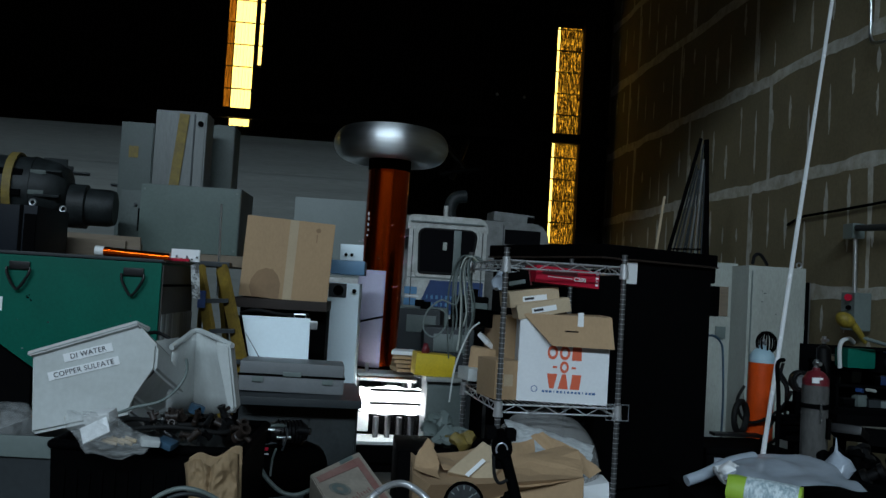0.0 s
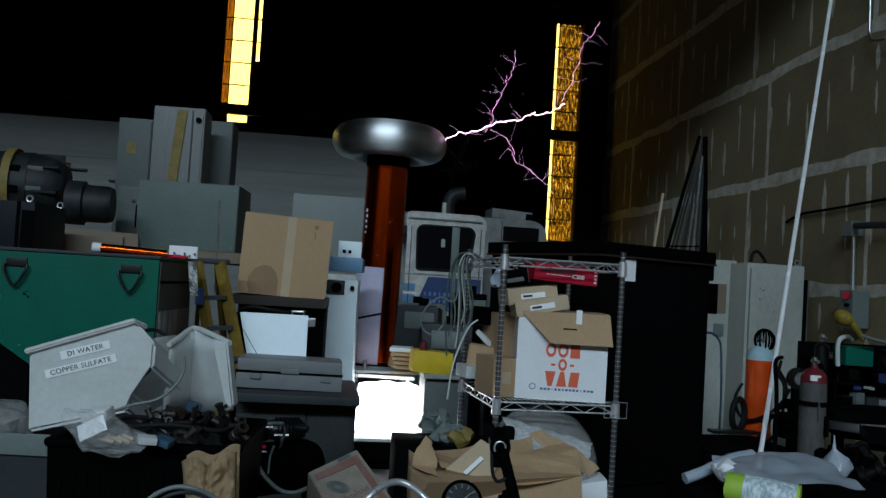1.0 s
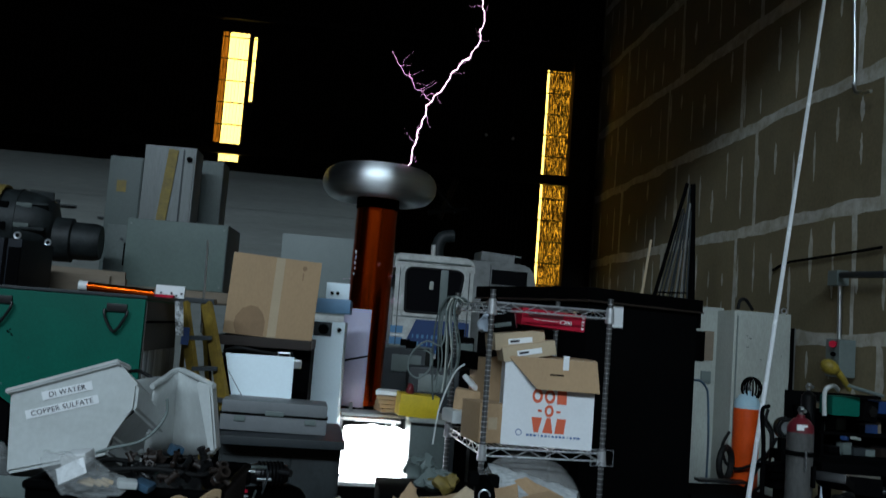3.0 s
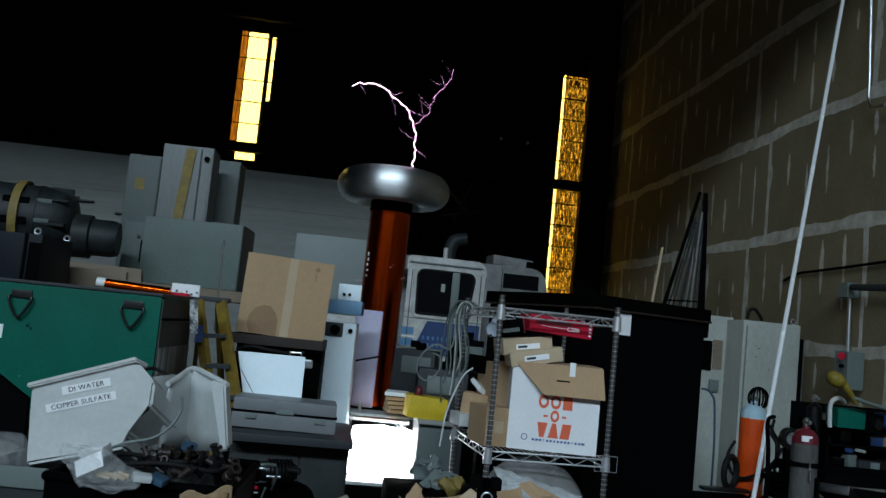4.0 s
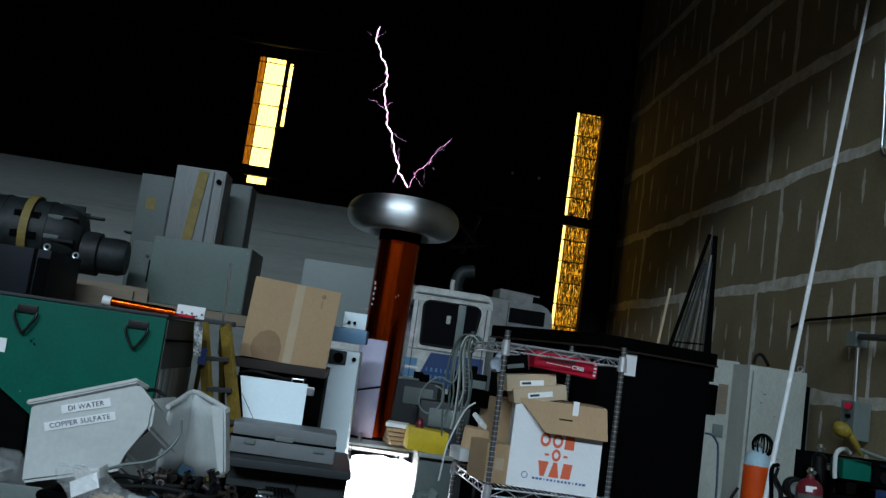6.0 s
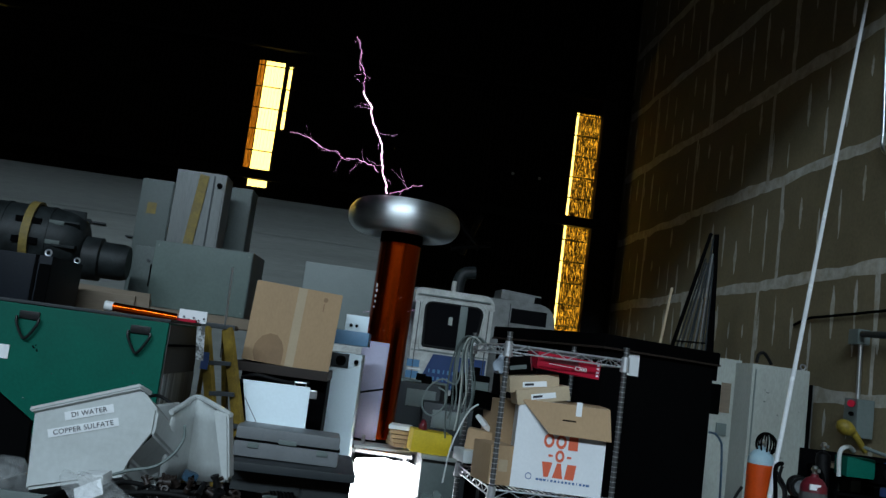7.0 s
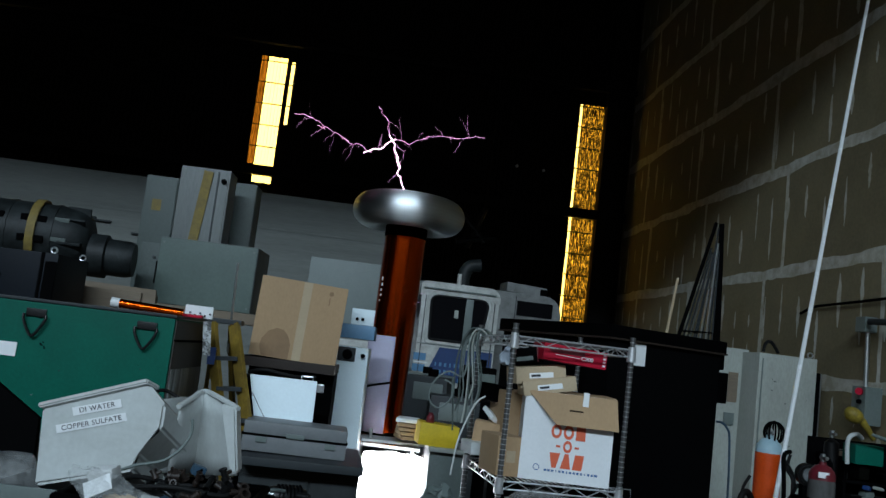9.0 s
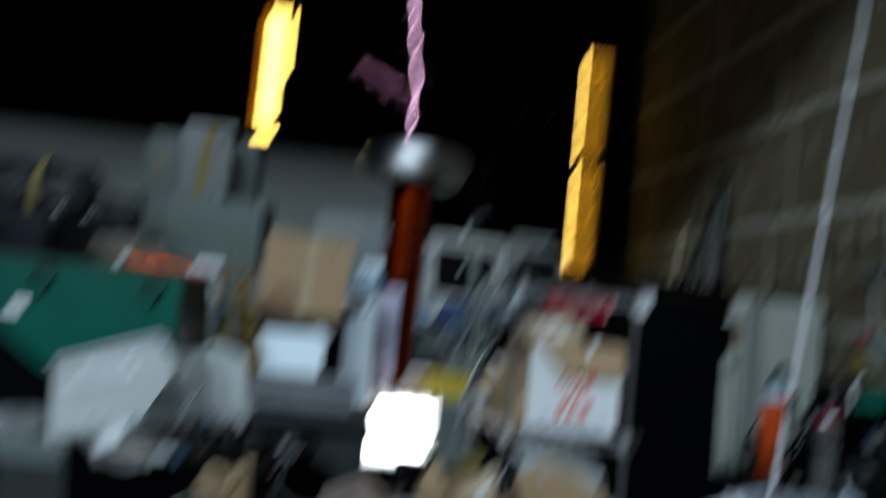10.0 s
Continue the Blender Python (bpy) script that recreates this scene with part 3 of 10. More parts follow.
def wire_shelf():
    t = thing("wire_shelf", "chrome wire shelving unit crammed with boxes", "shelf", SH)
    ztop = SH_HIGH + 0.075
    for x in (0, SH_W):
        for y in (0, SH_D):
            bm = B()
            z = 0.1
            while z < ztop - 0.02:
                add_lathe_at(bm, x, y, z, 0.0152, 0.0032)
                z += 0.0254
            rings = part("post_thread", bm, CHROME, t, "bright grooved rings", smooth=True)
            tagged(rings, kind="stuff")
            bm = B()
            add_cyl(bm, (x, y, 0.03), (x, y, ztop), 0.0135, n=14)
            add_cyl(bm, (x, y, ztop), (x, y, ztop + 0.006), 0.016, n=14)
            p = part("post", bm, CHROME_DULL, t, "ringed chrome post", smooth=True)
            bm = B()
            add_cyl(bm, (x, y, 0), (x, y, 0.03), 0.016, n=10)
            part("foot", bm, RUBBER, p)
    for z in (0.17, SH_LOW, SH_HIGH):
        for (ax, ay), (bx, by) in (((0, 0), (SH_W, 0)), ((0, SH_D), (SH_W, SH_D)), ((0, 0), (0, SH_D)), ((SH_W, 0), (SH_W, SH_D))):
            rail = B()
            L = math.hypot(bx - ax, by - ay)
            n = max(4, round(L / 0.075))
            pts = []
            for i in range(n + 1):
                s = 0.02 + (L - 0.04) * i / n
                pts.append((ax + (bx - ax) * s / L, ay + (by - ay) * s / L, z + (0.016 if i % 2 else -0.022)))
            add_tube(rail, pts, 0.003, 6)
            zig = part("truss_rail", rail, CHROME, t, "chrome truss wire rail", smooth=True)
            for dz in (0.016, -0.022):
                bm = B()
                add_cyl(bm, (ax, ay, z + dz), (bx, by, z + dz), 0.0042, n=8)
                part("rail_wire", bm, CHROME, zig, smooth=True)
        bm = B()
        n = 22
        for i in range(1, n):
            x = SH_W * i / n
            add_cyl(bm, (x, 0.0, z + 0.021), (x, SH_D, z + 0.021), 0.0022, n=6)
        for y in (SH_D * 0.33, SH_D * 0.66):
            add_cyl(bm, (0.0, y, z + 0.016), (SH_W, y, z + 0.016), 0.0035, n=6)
        tagged(part("wire_deck", bm, CHROME_DULL, t, smooth=True), kind="stuff")
        for x in (0, SH_W):
            for y in (0, SH_D):
                bm = B()
                add_cyl(bm, (x, y, z - 0.045), (x, y, z + 0.032), 0.025, 0.020, n=14)
                part("corner_sleeve", bm, CHROME, t, smooth=True)
    bm = B()
    fx, fz = SH_W, SH_LOW
    add_tube(bm, [(fx - 0.07, -0.03, fz + 0.04), (fx + 0.05, -0.03, fz + 0.04), (fx + 0.05, -0.03, fz - 0.04), (fx - 0.07, -0.03, fz - 0.04), (fx - 0.07, -0.03, fz + 0.041)], 0.002, 6)
    part("label_holder", bm, CHROME, t, "bent wire label holder")
    return t


def add_lathe_at(bm, x, y, z, r, h):
    add_cyl(bm, (x, y, z), (x, y, z + h), r, n=10)


wire_shelf()


def open_carton(name, label, m, w, d, h, body, flap, flaps, group=""):
    """Open carton: four walls, a floor and its flaps (side, length, angle from upright outward)."""
    t = thing(name, label, "box", m, group)
    th = 0.006
    for nm, c, s in (("front_wall", (0, -d / 2, h / 2), (w, th, h)), ("back_wall", (0, d / 2, h / 2), (w, th, h)),
                     ("side_wall", (-w / 2, 0, h / 2), (th, d - th, h)), ("side_wall", (w / 2, 0, h / 2), (th, d - th, h)),
                     ("bottom", (0, 0, th / 2), (w - th, d - th, th))):
        box_part(nm, c, s, body, t)
    for side, ln, ang in flaps:
        bm = B()
        wid = w if side in "fb" else d
        add_box(bm, (0, 0, ln / 2), (wid * 0.985, th * 0.9, ln))
        turn = {"f": 0, "b": 180, "l": 270, "r": 90}[side]
        off = {"f": (0, -d / 2, h), "b": (0, d / 2, h), "l": (-w / 2, 0, h), "r": (w / 2, 0, h)}[side]
        bmesh.ops.transform(bm, matrix=Matrix.Translation(off) @ pose(0, 0, 0, 0, 0, turn) @ pose(0, 0, 0.002, ang), verts=bm.verts)
        part("flap", bm, flap, t, "brown cardboard flap")
    return t


def moving_box():
    w, d, h = 0.462, 0.36, 0.452
    m = SH @ pose(0.388, 0.245, SH_LOW + 0.026, 0, 0, -12)
    t = open_carton("moving_box", "white removal carton with orange lettering and an open flap", m, w, d, h, WHITE_CARD, CARD,
                    [("b", 0.17, -95), ("l", 0.15, -100), ("r", 0.15, -106)])
    # the front flap folds outward and down over the printed side
    bm = B()
    add_prism(bm, [(-w / 2, 0), (w / 2, 0), (w / 2 + 0.015, -0.165), (-w / 2 + 0.16, -0.165)], 0.006)
    bmesh.ops.transform(bm, matrix=Matrix.Translation((0.005, -d / 2 - 0.008, h)) @ pose(0, 0, 0, -16), verts=bm.verts)
    fl = part("front_flap", bm, CARD, t, "brown flap folded down over the front")
    box_part("hand_hole", (0.03, -d / 2 - 0.031, h - 0.085), (0.07, 0.003, 0.014), BLACK, t)
    box_part("tape", (0.075, -d / 2 - 0.022, h - 0.02), (0.03, 0.003, 0.075), PAPER, t, m=None)
    y = -d / 2 - 0.0045
    up = lambda x, z: pose(x, y, z, 90, 0, 0)
    # mover's mark as plain shapes: rings, wedges and slanted blocks
    def mark(pts, m):
        bm = B()
        slabs = [bm.verts.new((x, y, 0.0)) for x, y in pts]
        f = bm.faces.new(slabs)
        ext = bmesh.ops.extrude_face_region(bm, geom=[f])
        bmesh.ops.translate(bm, vec=(0, 0, 0.001), verts=[v for v in ext["geom"] if isinstance(v, bmesh.types.BMVert)])
        bmesh.ops.recalc_face_normals(bm, faces=bm.faces)
        bmesh.ops.transform(bm, matrix=m, verts=bm.verts)
        part("printed_shape", bm, ORANGE_INK, t)

    def ring_mark(rx, ry, k, m):
        bm = B()
        add_lathe(bm, [(k, 0), (1.0, 0), (1.0, 0.001), (k, 0.001)], 24)
        bmesh.ops.transform(bm, matrix=m @ Matrix.Diagonal((rx, ry, 1, 1)), verts=bm.verts)
        part("printed_shape", bm, ORANGE_INK, t)

    ring_mark(0.027, 0.036, 0.55, up(-0.058, 0.257))
    ring_mark(0.027, 0.036, 0.55, up(0.005, 0.257))
    mark([(-0.024, -0.036), (0.026, -0.036), (0.024, 0.036), (-0.022, 0.036)], up(0.066, 0.257))
    ring_mark(0.023, 0.031, 0.52, up(0.005, 0.184))
    for dx in (-0.043, 0.053):
        mark([(-0.011, -0.005), (0.011, -0.005), (0.011, 0.006), (-0.011, 0.006)], up(dx, 0.182))
    mark([(-0.027, 0.038), (0.027, 0.038), (0.010, -0.038), (-0.012, -0.038)], up(-0.056, 0.110))
    mark([(-0.027, -0.038), (-0.008, 0.038), (0.012, 0.038), (0.026, -0.038)], up(0.003, 0.110))
    mark([(-0.028, -0.038), (0.020, -0.038), (0.028, 0.038), (-0.018, 0.038)], up(0.066, 0.110))
    for k in range(15):
        bm = B()
        add_box(bm, (0, 0, 0.0005), ((0.014, 0.014, 0.014, 0.004, 0.012, 0.012, 0.008, 0.012, 0.012, 0.012, 0.012, 0.004, 0.011, 0.012, 0.017)[k], 0.011, 0.001), 0, up(-0.098 + 0.0185 * k, 0.056))
        part("printed_bar", bm, INK, t)
    bm = B()
    add_lathe(bm, [(0.013, 0), (0.017, 0), (0.017, 0.001), (0.013, 0.001)], 24)
    bmesh.ops.transform(bm, matrix=up(-0.145, 0.066), verts=bm.verts)
    part("print_mark", bm, INK, t)


moving_box()


def black_case():
    c = (1.513, 5.2, 1.579)
    m = pose(c[0], c[1], 0, 0, 0, 27)
    t = thing("black_case", "tall black equipment case with overhanging lid", "case", m)
    # corner at the origin, faces run away to both sides
    W, D, z0, z1 = 0.99, 1.1, 0.24, 1.639
    box_part("body", (W / 2, D / 2, (z0 + z1) / 2), (W, D, z1 - z0), BLACK, t, 0.012)
    box_part("lid", (W / 2, D / 2, z1 + 0.045), (W + 0.05, D + 0.05, 0.085), BLACK_PLASTIC, t, 0.012, "black lid with a worn edge")
    box_part("lid_rim", (W / 2, D / 2, z1 + 0.004), (W + 0.06, D + 0.06, 0.012), RUST, t, 0.003, "worn rusty rim")
    box_part("plinth", (W / 2, D / 2, z0 / 2), (W - 0.06, D - 0.06, z0), BLACK, t, 0.004)
    for z in (0.55, 0.85, 1.15, 1.35):
        box_part("latch", (W + 0.025, 0.12, z), (0.05, 0.14, 0.10), BLACK_PLASTIC, t, 0.01, "black hinge block")
    box_part("latch", (W + 0.045, 0.06, 1.422), (0.09, 0.12, 0.202), BLACK_PLASTIC, t, 0.01, "black hinge block")
    box_part("latch", (W + 0.02, 0.06, 1.593), (0.04, 0.12, 0.108), BLACK_PLASTIC, t, 0.01, "black hinge block")
    bm = B()
    add_box(bm, (0.245, -0.004, z1 - 0.075), (0.10, 0.003, 0.135))
    part("paper_tag", bm, PAPER, t, "small white paper tag")
    return t


black_case()


# ---------------------------------------------------------------- stack of plant at the west side
def green_chest():
    c = (-0.922, 4.6, 1.445)
    w, d = 1.55, 0.77
    h = 0.632
    m = pose(c[0] - w / 2, c[1] + d / 2, c[2] - h, 0, 0, -2)
    t = thing("green_chest", "large green painted wooden transit chest with drop handles", "chest", m)
    box_part("body", (0, 0, h / 2), (w, d, h - 0.004), GREEN, t, 0.008)
    box_part("lid_strip", (0, 0, h + 0.008), (w + 0.015, d + 0.015, 0.016), STEEL_DARK, t, 0.004, "dark metal lid rim")
    box_part("side_cladding", (w / 2 + 0.004, 0, h / 2), (0.006, d * 0.96, h * 0.96), END_BOARD, t, 0.002, "scuffed dark side panel")
    for px in (-0.135, -0.690):
        x = w / 2 + px
        p = box_part("handle_plate", (x, -d / 2 - 0.006, h - 0.055), (0.10, 0.012, 0.04), OILY, t, 0.004)
        bm = B()
        add_tube(bm, smooth_pts([(x - 0.055, -d / 2 - 0.02, h - 0.065), (x - 0.05, -d / 2 - 0.025, h - 0.10), (x - 0.012, -d / 2 - 0.026, h - 0.165),
                                 (x + 0.012, -d / 2 - 0.026, h - 0.165), (x + 0.05, -d / 2 - 0.025, h - 0.10), (x + 0.055, -d / 2 - 0.02, h - 0.065)], 4), 0.007, 8)
        part("drop_handle", bm, OILY, p, "dark bent drop handle", smooth=True)
    for k in range(5):
        box_part("paint_chip", (0.14 + 0.012 * math.sin(k * 5), -d / 2 - 0.001, h - 0.20 - 0.007 * k), (0.006 + 0.003 * (k % 3), 0.002, 0.006), BLACK, t)
    box_part("paper_label", (-w / 2 + 0.745, -d / 2 - 0.003, h - 0.25), (0.09, 0.004, 0.07), PAPER, t, 0, "torn white paper label")
    rnd = random.Random(8)
    for k in range(14):
        u, v = rnd.uniform(-0.3, 0.48), rnd.uniform(0.1, 0.95)
        box_part("paint_chip", (u * w, -d / 2 - 0.001, v * h), (rnd.uniform(0.002, 0.010), 0.002, rnd.uniform(0.002, 0.007)), rnd.choice((BLACK, STEEL_DARK, STEEL)), t)
    # worn end panel: dark board above, metal with painted reflection streaks below the batten
    box_part("end_batten", (w / 2 + 0.012, 0, h - 0.115), (0.012, d * 0.96, 0.012), BLACK, t, 0.002, "dark batten")
    box_part("streaked_plate", (w / 2 + 0.010, 0, 0.19), (0.006, d * 0.94, 0.36), STREAKED_PLATE, t, 0.002, "bare metal plate with reflection streaks in its colour")
    # bench under it
    bt = thing("steel_bench", "dark steel bench under the green chest", "bench", pose(c[0] - w / 2, c[1] + d / 2, 0, 0, 0, -2))
    zb = c[2] - h
    box_part("top", (0, 0, zb - 0.02), (w + 0.1, d + 0.05, 0.04), STEEL_DARK, bt, 0.004)
    for sx in (-1, 1):
        for sy in (-1, 1):
            box_part("leg", (sx * (w / 2 - 0.03), sy * (d / 2 - 0.03), (zb - 0.04) / 2), (0.05, 0.05, zb - 0.04), STEEL_DARK, bt, 0.004)


green_chest()


CAB_PALE = mat("streaked_pale_steel", (0.185, 0.20, 0.192), 0.5, vary=0.5, scale=2.5, second=(0.085, 0.092, 0.088), stretch=(3, 1, 0.3))


def cabinet_stack():
    # wide box in front
    y = 6.8
    c = (-1.2, 6.8, 1.544)
    w, h, d = 0.747, 0.513, 0.55
    t = thing("switch_box", "wide grey steel switch box", "cabinet", pose(c[0], y + d / 2, c[2], 0, 0, -3))
    box_part("body", (0, 0, h / 2), (w, d, h), STEEL_SLATE, t, 0.006)
    box_part("front_panel", (0, -d / 2 - 0.006, h / 2), (w * 0.985, 0.012, h * 0.97), STEEL_GREEN, t, 0.003)
    for sx in (-1, 1):
        for z in (0.04, h - 0.04):
            bm = B()
            add_cyl(bm, (sx * (w / 2 - 0.03), -d / 2 - 0.012, z), (sx * (w / 2 - 0.03), -d / 2 - 0.017, z), 0.008, n=8)
            part("screw", bm, STEEL, t)
    # bench below both
    b = thing("plant_bench", "timber staging under the grey cabinets", "bench", pose(c[0] - 0.3, y + 0.5, 0))
    box_part("deck", (-0.4, 0, c[2] - 0.04), (2.9, 1.5, 0.08), WOOD, b, 0.005)
    for x in (-1.75, -0.4, 0.95):
        for yy in (-0.6, 0.6):
            box_part("leg", (x, yy, (c[2] - 0.08) / 2), (0.09, 0.09, c[2] - 0.08), WOOD, b, 0.004)
    # small door box at its side
    c2 = (-1.646, 6.85, 1.515)
    t = thing("side_box", "narrow grey steel box with a slotted door", "cabinet", pose(c2[0], 7.1, c2[2], 0, 0, -3))
    w2, h2 = 0.182, 0.486
    box_part("body", (0, 0, h2 / 2), (w2, 0.45, h2), STEEL_SLATE, t, 0.006)
    box_part("slot", (w2 * 0.3, -0.228, h2 * 0.55), (0.012, 0.006, 0.17), BLACK, t)
    bm = B()
    add_cyl(bm, (w2 * 0.15, -0.225, h2 * 0.78), (w2 * 0.15, -0.24, h2 * 0.78), 0.012, n=10)
    part("knob", bm, STEEL_DARK, t)
    # tall units behind
    for (x0, x1, ytop, dep, mt, lab) in ((210, 272, 208, 7.6, STEEL_SLATE, "tall grey steel cabinet with a yellow notice"),
                                         (270, 364, 187, 7.35, CAB_PALE, "tall pale grey cabinet with a yellow strip"),
                                         (372, 424, 212, 7.9, STEEL_SLATE, "tall plain grey steel cabinet")):
        a, e = PLACE[x0], PLACE[x1]
        top = PLACE[ytop]
        w = e - a
        zb = c[2]
        t = thing("tall_cabinet", lab, "cabinet", pose((a + e) / 2, dep + 0.15, zb, 0, 0, -2), "tall grey cabinets")
        h = top - zb
        box_part("body", (0, 0, h / 2), (w, 0.3, h), mt, t, 0.008)
        box_part("door", (0, -0.156, h / 2), (w * 0.94, 0.012, h * 0.96), mt, t, 0.003)
        if x0 == 210:
            box_part("notice", (-0.02, -0.164, h * 0.77), (0.078, 0.003, 0.097), OLD_TAPE, t, 0, "faded yellow notice")
        if x0 == 270:
            bm = B()
            add_box(bm, (0, 0, 0), (0.079, 0.01, 0.653), 0.002, Matrix.Translation((0.0, -0.172, h * 0.70)) @ pose(0, 0, 0, 0, 5, 0))
            part("yellow_strip", bm, OLD_TAPE, t, "stained yellow strip")
            box_part("seam", (0.11, -0.168, h / 2), (0.012, 0.012, h * 0.96), STEEL_DARK, t, 0.002)
            bm = B()
            add_cyl(bm, (0.16, -0.16, h - 0.1), (0.16, -0.185, h - 0.1), 0.022, n=12)
            part("knob", bm, BLACK, t)


# edges and tops of the tall cabinets, in metres
PLACE = {210: -1.96, 272: -1.686, 270: -1.63, 364: -1.22, 372: -1.292, 424: -1.066,
         208: 2.64, 187: 2.718, 212: 2.72}
cabinet_stack()


def motor():
    c = (-2.262, 6.4, 1.913)
    t = thing("electric_motor", "big grey electric motor with a coupling", "motor", pose(c[0], c[1], c[2], 0, 0, 4))
    r = 0.229
    bm = B()
    prof = [(0, -1.0), (r * 0.8, -0.98), (r * 0.95, -0.9), (r, -0.8), (r, 0.06), (r * 0.99, 0.10), (r * 0.95, 0.17), (r * 0.86, 0.235), (r * 0.70, 0.285), (r * 0.5, 0.30), (0, 0.30)]
    add_lathe(bm, prof, 40)
    bmesh.ops.transform(bm, matrix=pose(0, 0, 0, 0, 90, 0), verts=bm.verts)
    part("housing", bm, MOTOR_GREY, t, "dull dark grey housing", smooth=True)
    for x in (-0.55, -0.25, 0.05):
        bm = B()
        add_lathe_x(bm, x, r + 0.006, 0.02)
        part("band", bm, MOTOR_GREY, t, smooth=True)
    bm = B()
    r2, r3 = 0.155, 0.131
    add_lathe(bm, [(0, 0.30), (r2, 0.30), (r2, 0.41), (r3, 0.42), (r3, 0.56), (r3 * 0.9, 0.6), (0, 0.6)], 32)
    bmesh.ops.transform(bm, matrix=pose(0, 0, -0.09, 0, 90, 0), verts=bm.verts)
    part("coupling", bm, MOTOR_GREY, t, "grey coupling drum", smooth=True)
    for x in (-0.06, -0.34):
        for z in (0.10, -0.04):
            bm = B()
            a = math.asin(z / r)
            add_box(bm, (x, -r * math.cos(a) - 0.002, z), (0.17, 0.02, 0.045), 0.006)
            part("vent", bm, BLACK, t)
    bm = B()
    add_lathe(bm, [(r + 0.008, -0.09), (r + 0.026, -0.09), (r + 0.026, -0.035), (r + 0.008, -0.035)], 40)
    bmesh.ops.transform(bm, matrix=pose(0, 0, 0, 0, 90, 0), verts=bm.verts)
    part("strap", bm, OLD_TAPE, t, "faded yellow strap")
    for a in range(0, 360, 45):
        bm = B()
        add_box(bm, (0.19, 0, r * 0.80), (0.16, 0.02, 0.10), 0.005, pose(0, 0, 0, a + 12, 0, 0))
        part("end_rib", bm, MOTOR_GREY, t)
    for z in (0.11, -0.03):
        box_part("plate", (0.12, -math.sqrt(r * r - z * z) + 0.004, z), (0.10, 0.012, 0.030), STEEL_SLATE, t, 0.003, "worn grey plate")
    for a in range(0, 360, 60):
        bm = B()
        add_cyl(bm, (0.405, 0.115 * math.cos(radians(a)), -0.09 + 0.115 * math.sin(radians(a))), (0.425, 0.115 * math.cos(radians(a)), -0.09 + 0.115 * math.sin(radians(a))), 0.014, n=6)
        part("bolt", bm, BLACK, t)
    for sx in (-0.7, 0.1):
        box_part("foot", (sx, 0, -r - 0.03), (0.16, 0.5, 0.12), MOTOR_GREY, t, 0.01)
    # timber below
    st = thing("motor_stand", "heavy timber stand under the motor", "stand", pose(c[0] - 0.1, c[1], 0))
    zt = c[2] - r - 0.09
    box_part("beam", (0, -0.15, zt - 0.09), (1.7, 0.16, 0.18), WOOD, st, 0.006)
    box_part("beam", (0, 0.2, zt - 0.09), (1.7, 0.16, 0.18), WOOD, st, 0.006)
    for x in (-0.7, 0.7):
        box_part("leg", (x, 0, (zt - 0.18) / 2), (0.12, 0.55, zt - 0.18), WOOD, st, 0.006)


def add_lathe_x(bm, x, r, w):
    vs = len(bm.verts)
    tmp = bmesh.new()
    add_lathe(tmp, [(r - 0.01, x), (r, x), (r, x + w), (r - 0.01, x + w)], 36)
    bmesh.ops.transform(tmp, matrix=pose(0, 0, 0, 0, 90, 0), verts=tmp.verts)
    me = bpy.data.meshes.new("tmp")
    tmp.to_mesh(me)
    tmp.free()
    bm.from_mesh(me)
    bpy.data.meshes.remove(me)


motor()


def big_cardboard():
    c = (-0.418, 5.7, 1.268)
    w, h, d = 0.556, 0.512, 0.42
    t = thing("cardboard_box", "large closed brown cardboard box with a water stain", "box", pose(c[0], c[1] + d / 2, c[2], 0, 2.6, 4))
    box_part("carton", (0, 0, h / 2), (w, d, h), CARD, t, 0.006)
    box_part("tape_strip", (0.02, -d / 2 - 0.001, h / 2), (0.055, 0.002, h * 0.99), CARD_PALE, t, 0, "pale tape strip down the middle")
    bm = B()
    add_prism(bm, [(-0.17, 0.004), (0.0, 0.004), (0.0, 0.10), (-0.02, 0.15), (-0.055, 0.185), (-0.10, 0.19), (-0.15, 0.165), (-0.185, 0.11), (-0.19, 0.06)], 0.0012)
    bmesh.ops.transform(bm, matrix=Matrix.Translation((-0.03, -d / 2 - 0.0012, 0)), verts=bm.verts)
    part("water_stain", bm, STAIN, t, "dark water stain")
    box_part("print_bar", (0.17, -d / 2 - 0.001, h * 0.80), (0.006, 0.002, 0.05), STAIN, t)
    bm = B()
    add_cyl(bm, (0.175, -d / 2, h * 0.9), (0.175, -d / 2 - 0.002, h * 0.9), 0.015, n=16)
    part("print_mark", bm, STAIN, t)
    # dark rack that carries it
    r = thing("dark_rack", "dark equipment rack under the cardboard box", "rack", pose(c[0], c[1] + d / 2, 0, 0, 0, -2))
    box_part("top", (0, 0, c[2] - 0.03), (w + 0.05, d + 0.10, 0.06), DARK_BROWN, r, 0.004, "dark brown board")
    box_part("body", (0.02, 0.08, (c[2] - 0.04) / 2), (w, d - 0.05, c[2] - 0.04), BLACK_PLASTIC, r, 0.008)


big_cardboard()


